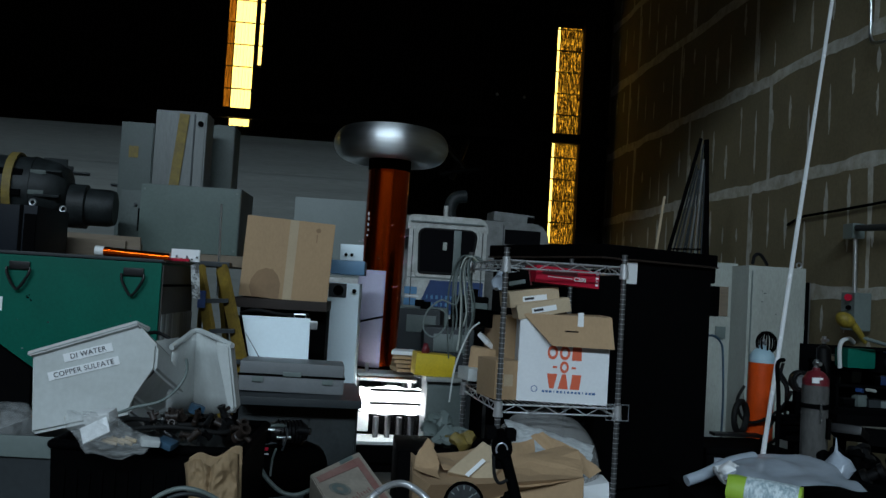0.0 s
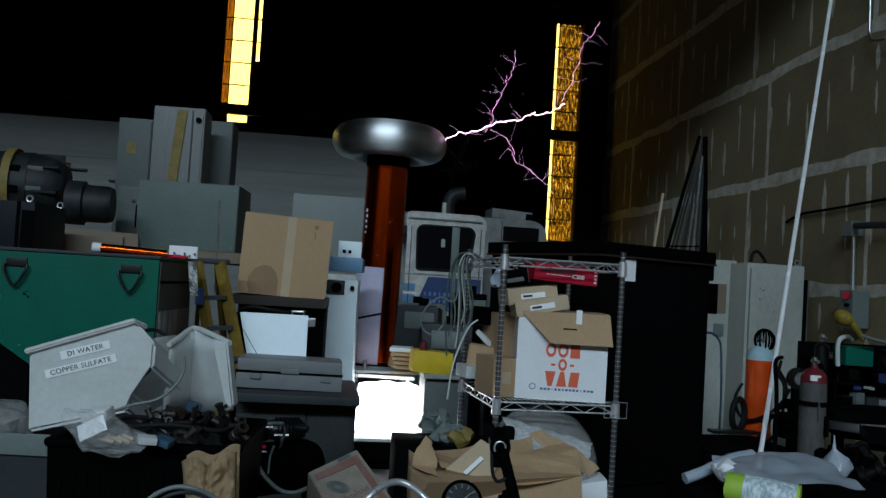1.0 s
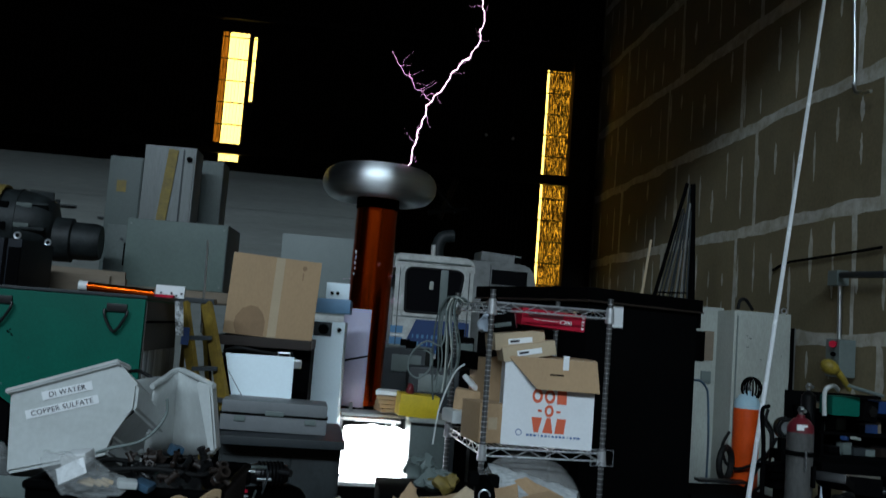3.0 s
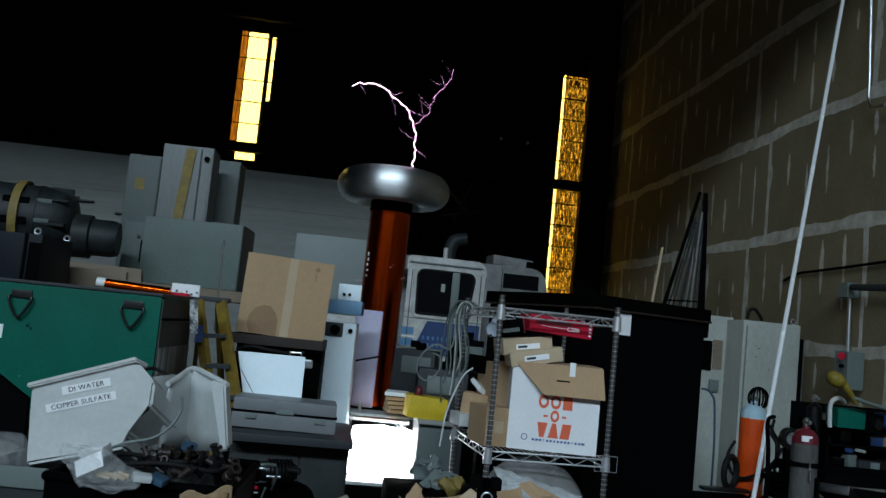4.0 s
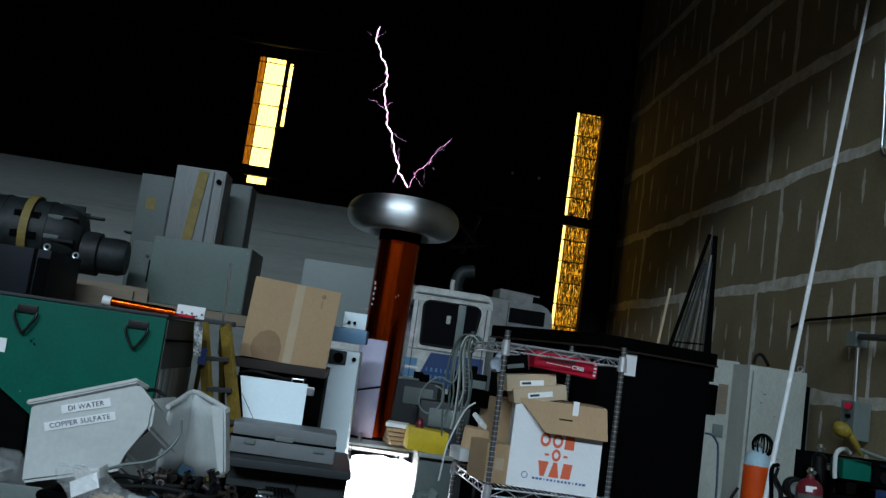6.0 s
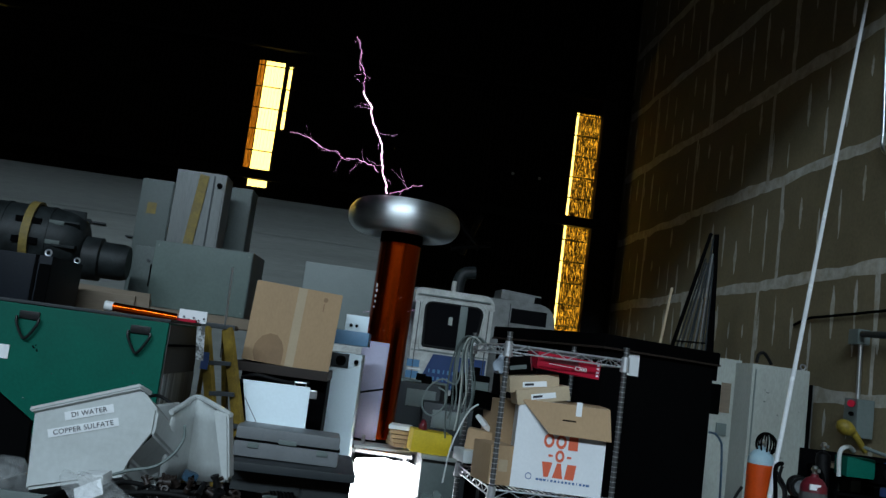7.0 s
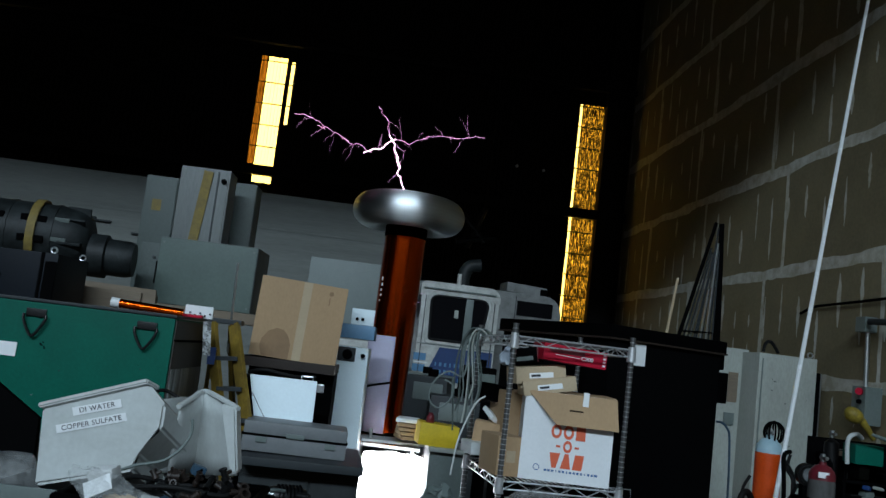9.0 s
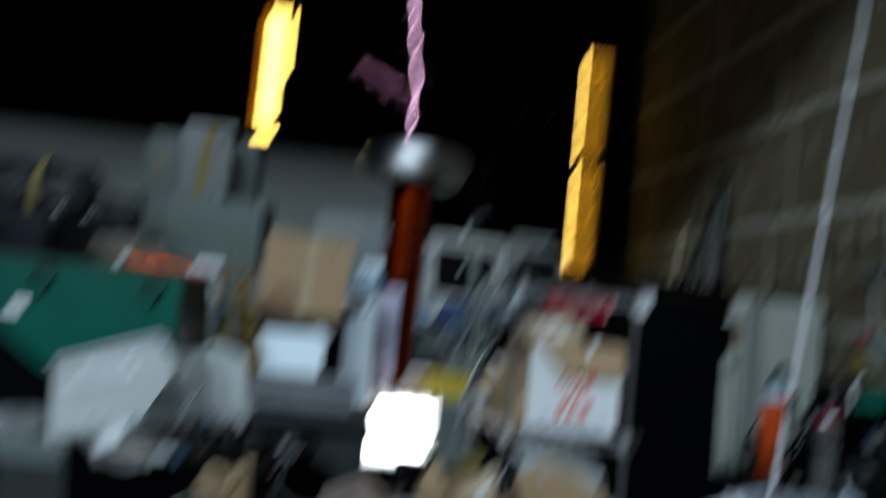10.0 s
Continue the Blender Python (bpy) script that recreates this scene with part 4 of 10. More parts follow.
def truck():
    y = 11.0
    x0, x1 = 0.718, 1.712
    z1, zs = 2.307, 1.558
    t = thing("truck", "old white truck cab with blue stripes", "truck", pose(x0, y, 0, 0, 0, 3))
    w = x1 - x0
    h = z1
    zb = 0.75
    # cab side as a panel with a window opening, swept into a body
    def outline(x0, z0, x1, z1, r, n=6):
        pts = [(x0, z0), (x1, z0)]
        pts += [(x1 - r + r * math.cos(k * math.pi / 2 / n), z1 - r + r * math.sin(k * math.pi / 2 / n)) for k in range(n + 1)]
        pts += [(x0 + r * 0.5 - r * 0.5 * math.sin(k * math.pi / 2 / n), z1 - r * 0.5 + r * 0.5 * math.cos(k * math.pi / 2 / n)) for k in range(n + 1)]
        return pts
    wx0, wx1, wz0, wz1 = 0.13 * w, 0.86 * w, zs + 0.03, z1 - 0.17
    for nm, c, s in (("lower_door", ((0.5 * w), 0.03, (zb + wz0) / 2), (w, 0.06, wz0 - zb)), ("pillar", (wx0 / 2, 0.03, (wz0 + wz1) / 2), (wx0, 0.06, wz1 - wz0)),
                     ("pillar", ((wx1 + w) / 2, 0.03, (wz0 + wz1) / 2), (w - wx1, 0.06, wz1 - wz0))):
        box_part(nm, c, s, TRUCK_WHITE, t, 0.012)
    bm = B()
    add_prism(bm, outline(-0.02, wz1 - 0.012, w + 0.01, z1, 0.14), 1.9)
    bmesh.ops.transform(bm, matrix=Matrix.Translation((0, -0.01, 0)), verts=bm.verts)
    part("roof", bm, TRUCK_WHITE, t, "weathered white roof", smooth=True)
    box_part("back_panel", (w - 0.03, 0.98, (zb + z1) / 2 - 0.08), (0.05, 1.8, z1 - zb - 0.16), TRUCK_WHITE, t, 0.01)
    box_part("far_side", (0.5 * w, 1.86, (zb + z1) / 2 - 0.1), (w, 0.05, z1 - zb - 0.2), TRUCK_WHITE, t, 0.01)
    box_part("seat", (0.55 * w, 0.95, wz0 - 0.1), (0.4, 1.5, 0.9), BLACK, t, 0.05, "dark seat back")
    def rounded(x0, z0, x1, z1, r, n=6):
        pts = []
        for cx, cz, a0 in ((x1 - r, z0 + r * 0.3, -90), (x1 - r, z1 - r, 0), (x0 + r, z1 - r, 90), (x0 + r * 0.5, z0 + r * 0.3, 180)):
            rr = r if cz > z0 + r * 0.5 else r * 0.3
            pts += [(cx + rr * math.cos(radians(a0 + 90 * k / n)), cz + rr * math.sin(radians(a0 + 90 * k / n))) for k in range(n + 1)]
        return pts
    ring = rounded(wx0, wz0, wx1, wz1, 0.085)
    fr = B()
    add_tube(fr, [(x, -0.008, z) for x, z in ring + ring[:1]], 0.016, 8)
    win = part("door_window", fr, RUBBER, t, "black rubber window seal", smooth=True)
    bm = B()
    add_prism(bm, ring, 0.004)
    bmesh.ops.transform(bm, matrix=Matrix.Translation((0, -0.006, 0)), verts=bm.verts)
    part("pane", bm, DARK_GLASS, win)
    bm = B()
    ring2 = rounded(wx0 - 0.05, wz0 - 0.05, wx1 + 0.05, wz1 + 0.06, 0.12)
    add_tube(bm, [(x, -0.004, z) for x, z in ring2 + ring2[:1]], 0.012, 8)
    part("door_frame", bm, TRUCK_WHITE, t, "raised door frame", smooth=True)
    box_part("cab_fill", (0.5 * w, 0.035, (wz0 + wz1) / 2), (w * 0.9, 0.05, wz1 - wz0 + 0.02), TRUCK_WHITE, t)
    box_part("mirror", (wx0 + 0.45 * (wx1 - wx0), -0.03, wz0 + 0.62 * (wz1 - wz0)), (0.05, 0.02, 0.10), STEEL_LIGHT, t, 0.006, "small bright mirror")
    box_part("divider", (wx0 + 0.67 * (wx1 - wx0), -0.012, (wz0 + wz1) / 2), (0.095, 0.03, wz1 - wz0), STEEL, win, 0.006)
    # stripes and lettering bars on the door
    bm = B()
    add_prism(bm, [(0.13 * w, zs - 0.48), (w - 0.02, zs - 0.48), (w - 0.02, zs - 0.06), (0.30 * w, zs - 0.06)], 0.004)
    bmesh.ops.transform(bm, matrix=Matrix.Translation((0, -0.006, 0)), verts=bm.verts)
    part("stripe", bm, BLUE, t, "dark blue slanted panel")
    for z in (zs - 0.20, zs - 0.34):
        box_part("stripe", (0.06 * w, -0.004, z), (0.16 * w, 0.004, 0.09), BLUE_LIGHT, t, 0, "light blue stripe")
    for z, n in ((zs - 0.27, 6), (zs - 0.36, 5), (zs - 0.45, 6)):
        for k in range(n):
            box_part("lettering_bar", (0.27 * w + 0.062 * k, -0.009, z), (0.030 if k % 3 else 0.016, 0.003, 0.046), BLUE_LIGHT, t)
    # gutter over the door, pillar edge, seams and the exhaust stack at the cab's corner
    box_part("rain_gutter", (0.48 * w, -0.026, wz1 + 0.085), (w * 0.94, 0.028, 0.018), STEEL, t, 0.005, "grimy rain gutter")
    box_part("door_seam", (0.055 * w, -0.003, (zb + wz1) / 2), (0.010, 0.008, wz1 - zb), DARK_INK, t)
    box_part("door_seam", (0.945 * w, -0.003, (zb + wz1) / 2), (0.012, 0.008, wz1 - zb), DARK_INK, t)
    box_part("belt_line", (0.5 * w, -0.004, zs - 0.035), (w * 0.98, 0.010, 0.014), STEEL, t, 0.003)
    box_part("white_line", (0.075 * w, -0.006, zs - 0.27), (0.17 * w, 0.004, 0.018), WHITE, t)
    bm = B()
    add_cyl(bm, (-0.065, 0.25, 0.55), (-0.065, 0.25, z1 - 0.12), 0.040, n=16)
    part("exhaust_stack", bm, STEEL_SLATE, t, "dull grey exhaust stack", smooth=True)
    # bonnet, wheels and chassis towards the west
    box_part("bonnet", (-0.75, 0.95, 1.10), (1.45, 1.5, 0.75), TRUCK_WHITE, t, 0.08)
    box_part("chassis", (0.6, 0.95, 0.62), (4.4, 0.9, 0.22), BLACK, t, 0.02)
    for x in (-0.75, 2.3):
        for yy in (0.12, 1.78):
            bm = B()
            add_cyl(bm, (x, yy - 0.13, 0.47), (x, yy + 0.13, 0.47), 0.47, n=28)
            wh = part("wheel", bm, RUBBER, t, "black tyre", smooth=True)
            bm = B()
            add_cyl(bm, (x, yy - 0.14, 0.47), (x, yy + 0.14, 0.47), 0.24, n=20)
            part("rim", bm, STEEL, wh, smooth=True)
    # roof details
    bm = B()
    add_cyl(bm, (0.5 * w, 0.3, z1 - 0.02), (0.5 * w, 0.3, z1 + 0.16), 0.03, n=10)
    part("roof_stub", bm, TRUCK_WHITE, t, smooth=True)
    bm = B()
    add_tube(bm, smooth_pts([(0.72 * w, 1.2, z1 - 0.05), (0.70 * w, 1.2, z1 + 0.2), (0.76 * w, 1.2, z1 + 0.36), (0.92 * w, 1.2, z1 + 0.40)], 5), 0.09, 14)
    part("exhaust_elbow", bm, MOTOR_GREY, t, "dull grey exhaust elbow", smooth=True)
    # second vehicle behind
    xb, xe = 1.942, 2.993
    zr, zw0, zw1 = 2.453, 2.118, 2.338
    v = thing("van", "old white van parked behind the truck", "van", pose(xb, 13.0, 0, 0, 0, 2))
    wv = xe - xb
    bm = B()
    add_prism(bm, [(-1.2, 0.45), (wv, 0.45), (wv, zw0 - 0.1), (wv - 0.05, zw1 - 0.02), (wv - 0.16, zr - 0.02), (wv - 0.3, zr), (-1.2, zr)], 1.8)
    bmesh.ops.bevel(bm, geom=list(bm.edges), offset=0.03, segments=2, affect="EDGES")
    part("body", bm, VAN_PAINT, v, "mottled grey body", smooth=True)
    p = box_part("side_window", (0.58 * wv, -0.006, (zw0 + zw1) / 2), (0.52 * wv, 0.012, zw1 - zw0), DARK_GLASS, v, 0.004)
    bm = B()
    for xx in (0.30 * wv,):
        add_box(bm, (xx, -0.004, zr / 2 + 0.6), (0.012, 0.008, zr - 1.3))
    part("door_seam", bm, DARK_INK, v)
    for x in (-0.6, wv - 0.5):
        bm = B()
        add_cyl(bm, (x, -0.01, 0.33), (x, 0.24, 0.33), 0.33, n=24)
        part("wheel", bm, RUBBER, v, smooth=True)
    cb = thing("roof_sheet", "flat pale grey box lying on the van roof", "box", pose(xb + 0.35 * wv, 13.4, zr + 0.004, 0, 3, 4))
    box_part("sheet", (0.1, 0, 0.075), (0.62, 0.5, 0.14), VAN_PAINT, cb, 0.004)
    box_part("dark_end", (0.36, -0.256, 0.07), (0.10, 0.01, 0.10), BLACK, cb, 0.003)


truck()


# ---------------------------------------------------------------- shared helpers for loose things
def wpart(name, bm, material, parent, label="", smooth=False, thick=0.0):
    """A part whose mesh was drawn in room coordinates."""
    top = parent
    m = parent.matrix_basis.copy()
    while top.parent is not None:
        top = top.parent
        m = top.matrix_basis @ m
    bmesh.ops.transform(bm, matrix=m.inverted(), verts=bm.verts)
    return part(name, bm, material, parent, label, smooth, thick)


def slab(bm, pts, back):
    """Polygon of room points, extruded along back."""
    back = Vector(back)
    a = [bm.verts.new(p) for p in pts]
    b = [bm.verts.new(Vector(p) + back) for p in pts]
    bm.faces.new(a)
    bm.faces.new(b[::-1])
    for i in range(len(pts)):
        j = (i + 1) % len(pts)
        bm.faces.new((a[j], a[i], b[i], b[j]))


def shell(bm, rim, base):
    """Open tub: rim corners and base corners, no top."""
    a = [bm.verts.new(p) for p in rim]
    b = [bm.verts.new(p) for p in base]
    bm.faces.new(b)
    for i in range(len(a)):
        j = (i + 1) % len(a)
        bm.faces.new((a[i], a[j], b[j], b[i]))


def crumple(bm, amount, scale, seed=0.0):
    for v in bm.verts:
        n = noise.noise_vector(v.co * scale + Vector((seed, seed * 1.7, 0)))
        v.co += n * amount


def cuts(bm, n=4):
    bmesh.ops.subdivide_edges(bm, edges=list(bm.edges), cuts=n, use_grid_fill=True)


def hose(name, label, category, pts, r, material, n=10):
    t = thing(name, label, category, Matrix.Translation(pts[0]))
    bm = B()
    add_tube(bm, smooth_pts(pts, 8), r, n)
    wpart("tube", bm, material, t, smooth=True)
    return t


# ---------------------------------------------------------------- foreground, west: bin with tanks
def front_bin():
    y = 2.55
    xl, xr = -0.773, -0.255
    zr = 0.905
    w, d = xr - xl, 0.50
    t = thing("black_bin", "black ribbed plastic bin heaped with scrap", "bin", pose((xl + xr) / 2, y + d / 2, 0, 0, 0, -3))
    bm = B()
    rim = [(-w / 2, -d / 2, zr), (w / 2, -d / 2, zr), (w / 2, d / 2, zr), (-w / 2, d / 2, zr)]
    base = [(x * 0.86, yy * 0.86, 0.01) for x, yy, z in rim]
    shell(bm, rim, base)
    part("tub", bm, BLACK_PLASTIC, t, thick=0.008)
    bm = B()
    for a, b in zip(rim, rim[1:] + rim[:1]):
        add_cyl(bm, a, b, 0.014, n=10)
    part("rolled_rim", bm, BLACK_PLASTIC, t, smooth=True)
    for k in range(14):
        x = -w / 2 + w * (k + 0.5) / 14
        bm = B()
        add_box(bm, (x * 0.93, -d / 2 * 0.93 - 0.006, zr / 2), (0.014, 0.03, zr * 0.86), 0.003, None)
        part("rib", bm, BLACK_PLASTIC, t)
    # scrap heap inside
    sc = tagged(part("scrap_heap", heap((xl + xr) / 2, y + d / 2, zr - 0.06, w * 0.90, d * 0.85, 0.05), OILY, smooth=True), "dark heap of small metal scrap in the bin", "scrap", kind="stuff")
    return zr


def heap(cx, cy, z, w, d, h):
    bm = B()
    add_sheet(bm, lambda u, v: Vector((cx + (u - 0.5) * w, cy + (v - 0.5) * d,
                                       z + h * max(0, 1 - (2 * u - 1) ** 4) * max(0, 1 - (2 * v - 1) ** 4) + 0.035 * noise.fractal(Vector((u * 7, v * 5, 1.3)), 0.8, 2.1, 4))), 44, 30)
    return bm


BIN_Z = front_bin()


def scrap_pieces():
    """Loose fittings, sockets and offcuts on the heap."""
    rnd = random.Random(4)
    spots = [(-0.523, 2.6, 0.976), (-0.502, 2.65, 0.981), (-0.467, 2.6, 0.967), (-0.458, 2.7, 0.964), (-0.42, 2.65, 0.962), (-0.38, 2.6, 0.962), (-0.363, 2.7, 0.957), (-0.327, 2.6, 0.994),
             (-0.303, 2.55, 0.971), (-0.394, 2.55, 0.943), (-0.408, 2.5, 0.943), (-0.351, 2.52, 0.945), (-0.463, 2.55, 0.939), (-0.285, 2.55, 0.943), (-0.497, 2.6, 0.945), (-0.418, 2.75, 0.967),
             (-0.489, 2.75, 0.977), (-0.331, 2.6, 0.945), (-0.551, 2.65, 0.951), (-0.276, 2.6, 0.956)]
    for i, s in enumerate(spots):
        r = rnd.uniform(0.008, 0.017)
        L = rnd.uniform(0.025, 0.06)
        t = thing("pipe_fitting", "dirty dark metal fitting on the scrap heap", "fitting",
                  pose(s[0], s[1], s[2], rnd.uniform(-90, 90), rnd.uniform(-40, 40), rnd.uniform(0, 180)), "scrap fittings")
        bm = B()
        add_lathe(bm, [(r * 0.62, 0), (r, 0), (r, L * 0.3), (r * 0.8, L * 0.34), (r * 0.8, L * 0.8), (r * 1.05, L * 0.82), (r * 1.05, L), (r * 0.62, L), (r * 0.62, 0.004)], 14)
        part("sleeve", bm, rnd.choice((OILY, BLACK, RUST, RUST, STEEL_DARK)), t, smooth=True)
        bm = B()
        add_cyl(bm, (0, 0, L * 0.5), (r * 2.0, 0, L * 0.5), r * 0.5, n=10)
        part("stub", bm, RUST, t, smooth=True)
    # coil of black belt round the heap
    c = (-0.459, 2.6, 0.963)
    pts = [(c[0] + 0.155 * math.cos(a), c[1] + 0.07 * math.sin(a), c[2] + 0.008 * math.sin(3 * a)) for a in [k * math.tau / 30 for k in range(31)]]
    hose("drive_belt", "black rubber belt lying on the scrap", "belt", pts, 0.007, RUBBER)
    for nm, lab, p, s, rot, mt in (("white_block", "small white plastic block on the scrap", (-0.65, 2.52, 0.993), (0.075, 0.05, 0.03), (12, -10, -15), WHITE),
                                   ("plastic_offcut", "white plastic offcut on the scrap", (-0.506, 2.48, 0.937), (0.05, 0.035, 0.02), (10, 5, 20), WHITE_POLY),
                                   ("blue_scrap", "dull blue plastic scrap", (-0.465, 2.5, 0.931), (0.05, 0.04, 0.02), (10, 15, -20), TUBE_BLUE),
                                   ("blue_scrap", "dull blue plastic scrap", (-0.431, 2.75, 0.99), (0.04, 0.03, 0.03), (10, 15, 30), TUBE_BLUE)):
        t = thing(nm, lab, "scrap", pose(*p, *rot))
        box_part("piece", (0, 0, 0), s, mt, t, 0.006)
    # clear bag with small parts
    t = thing("clear_bag", "crumpled clear plastic bag with white paper inside", "bag", Matrix.Translation((-0.621, 2.48, 0.944)))
    bm = B()
    bmesh.ops.create_icosphere(bm, subdivisions=4, radius=1.0, matrix=Matrix.LocRotScale(Vector((-0.629, 2.48, 0.951)), Euler((0.2, 0.35, 0)), Vector((0.115, 0.07, 0.04))))
    crumple(bm, 0.030, 13, 3)
    crumple(bm, 0.010, 40, 8)
    wpart("film", bm, FILM_CLEAR, t)
    bm = B()
    add_box(bm, (0, 0, 0), (0.075, 0.004, 0.048), 0, Matrix.Translation((-0.644, 2.45, 0.967)) @ pose(0, 0, 0, -35, -28, 0))
    wpart("paper", bm, PAPER, t)
    bm = B()
    for k in range(6):
        add_cyl(bm, Vector((-0.61, 2.47, 0.939)) + Vector((0.012 * k - 0.02, 0.0, 0.004 * (k % 3))), Vector((-0.57, 2.46, 0.93)) + Vector((0.010 * k - 0.02, 0.01, 0.008 * (k % 2))), 0.006, n=8)
    wpart("small_parts", bm, CARD_PALE, t)


scrap_pieces()


def tanks():
    # lettered tank lying tilted on the bin
    o = (-0.725, 2.7, 1.025)
    t = thing("white_tank", "white plastic tank tilted on its side with lettered labels", "tank", Matrix.Translation(o))
    face = [(-0.905, 2.7, 1.146), (-0.617, 2.7, 1.247), (-0.549, 2.7, 1.181), (-0.55, 2.7, 1.109), (-0.615, 2.7, 1.03), (-0.615, 2.7, 0.977), (-0.89, 2.7, 0.905)]
    bm = B()
    slab(bm, face, (0.05, 0.22, -0.10))
    bmesh.ops.bevel(bm, geom=list(bm.edges), offset=0.008, segments=2, affect="EDGES")
    wpart("shell", bm, WHITE_POLY, t, "cloudy white plastic shell", smooth=True)
    bm = B()
    a, b = Vector((-0.916, 2.685, 1.145)), Vector((-0.611, 2.685, 1.253))
    back = Vector((0.03, 0.05, -0.02))
    dn = Vector((0.004, 0, -0.014))
    slab(bm, [a, b, b + dn, a + dn], back)
    bmesh.ops.bevel(bm, geom=list(bm.edges), offset=0.004, segments=2, affect="EDGES")
    wpart("flange", bm, WHITE_POLY, t, "thick flange along the edge", smooth=True)
    # labels in the plane of the face
    u = (Vector(face[1]) - Vector(face[0])).normalized()
    v = (Vector(face[0]) - Vector(face[6])).normalized()
    nrm = u.cross(v).normalized()
    v = nrm.cross(u)
    # nrm points back towards the viewer
    if nrm.y > 0:
        nrm = -nrm
    for body, cpx, w, s in (("DI WATER", (-0.745, 2.7, 1.149), 0.142, 0.021), ("COPPER SULFATE", (-0.754, 2.7, 1.102), 0.205, 0.021)):
        c = Vector(cpx) + nrm * 0.002
        uu = Matrix.Rotation(radians(-2.5), 3, nrm) @ u
        vv = nrm.cross(uu)
        if vv.z < 0:
            vv = -vv
        rot = Matrix((uu, vv, uu.cross(vv))).transposed().to_4x4()
        m = Matrix.Translation(c - Vector(o)) @ rot
        bm = B()
        add_box(bm, (0, 0, 0), (w, 0.025, 0.0012), 0, m)
        part("label_tape", bm, PAPER, t, "white label tape")
        text_part("label_print", body, s, DARK_INK, t, m @ Matrix.Translation((0, 0, 0.0016)), spacing=1.08)
    # open tub beside it
    o = (-0.454, 2.85, 1.073)
    t = thing("white_tub", "white plastic tub standing open on its end", "tub", Matrix.Translation(o))
    P1, P2, P3 = Vector((-0.522, 2.8, 1.174)), Vector((-0.482, 2.95, 1.213)), Vector((-0.348, 2.78, 1.19))
    P4 = P3 + P1 - P2
    Q1, Q2, Q3 = Vector((-0.541, 2.85, 0.96)), Vector((-0.482, 3, 0.935)), Vector((-0.321, 2.8, 0.978))
    bm = B()
    back = Vector((0.0, 0.06, 0))
    rim = [P1, P2, P3]
    low = [Q1, Q2, Q3]
    va = [bm.verts.new(p) for p in rim]
    vb = [bm.verts.new(p) for p in low]
    bm.faces.new((va[0], va[1], vb[1], vb[0]))
    bm.faces.new((va[1], va[2], vb[2], vb[1]))
    cuts(bm, 3)
    wpart("wall", bm, WHITE_POLY, t, smooth=True, thick=0.007)
    bm = B()
    add_tube(bm, smooth_pts([Vector((-0.526, 2.79, 1.169)), Vector((-0.505, 2.86, 1.19)), P2, Vector((-0.419, 2.86, 1.206)), Vector((-0.341, 2.77, 1.185))], 5), 0.009, 8)
    wpart("flange", bm, WHITE_POLY, t, smooth=True)
    bm = B()
    slab(bm, [(-0.396, 2.76, 1.196), (-0.348, 2.76, 1.187), (-0.318, 2.78, 0.991), (-0.339, 2.78, 0.98)], (0.01, 0.05, 0))
    bmesh.ops.bevel(bm, geom=list(bm.edges), offset=0.006, segments=2, affect="EDGES")
    wpart("edge_wall", bm, WHITE_POLY, t, smooth=True)
    # leaning panel between the two
    t = thing("white_trough", "white plastic trough wedged between the tanks", "trough", Matrix.Translation((-0.577, 2.86, 1.065)))
    bm = B()
    slab(bm, [(-0.603, 2.84, 1.178), (-0.564, 2.9, 1.184), (-0.547, 2.92, 1.129), (-0.532, 2.9, 0.947), (-0.633, 2.82, 0.959), (-0.636, 2.82, 0.997), (-0.572, 2.82, 1.091)], (0.02, 0.16, 0))
    bmesh.ops.bevel(bm, geom=list(bm.edges), offset=0.006, segments=2, affect="EDGES")
    wpart("shell", bm, WHITE_POLY, t, smooth=True)
    hose("grey_cable", "thin grey cable looping out of the tub", "cable",
         [(-0.473, 2.76, 1.136), (-0.464, 2.72, 1.1), (-0.485, 2.7, 1.054), (-0.527, 2.68, 1.018), (-0.596, 2.67, 0.999), (-0.637, 2.65, 0.984)], 0.0045, STEEL)
    hose("black_cable", "black cable coiled behind the tanks", "cable", [(-0.65, 2.95, 1.19), (-0.616, 3, 1.198), (-0.569, 3, 1.177), (-0.548, 2.95, 1.16)], 0.006, RUBBER)


tanks()


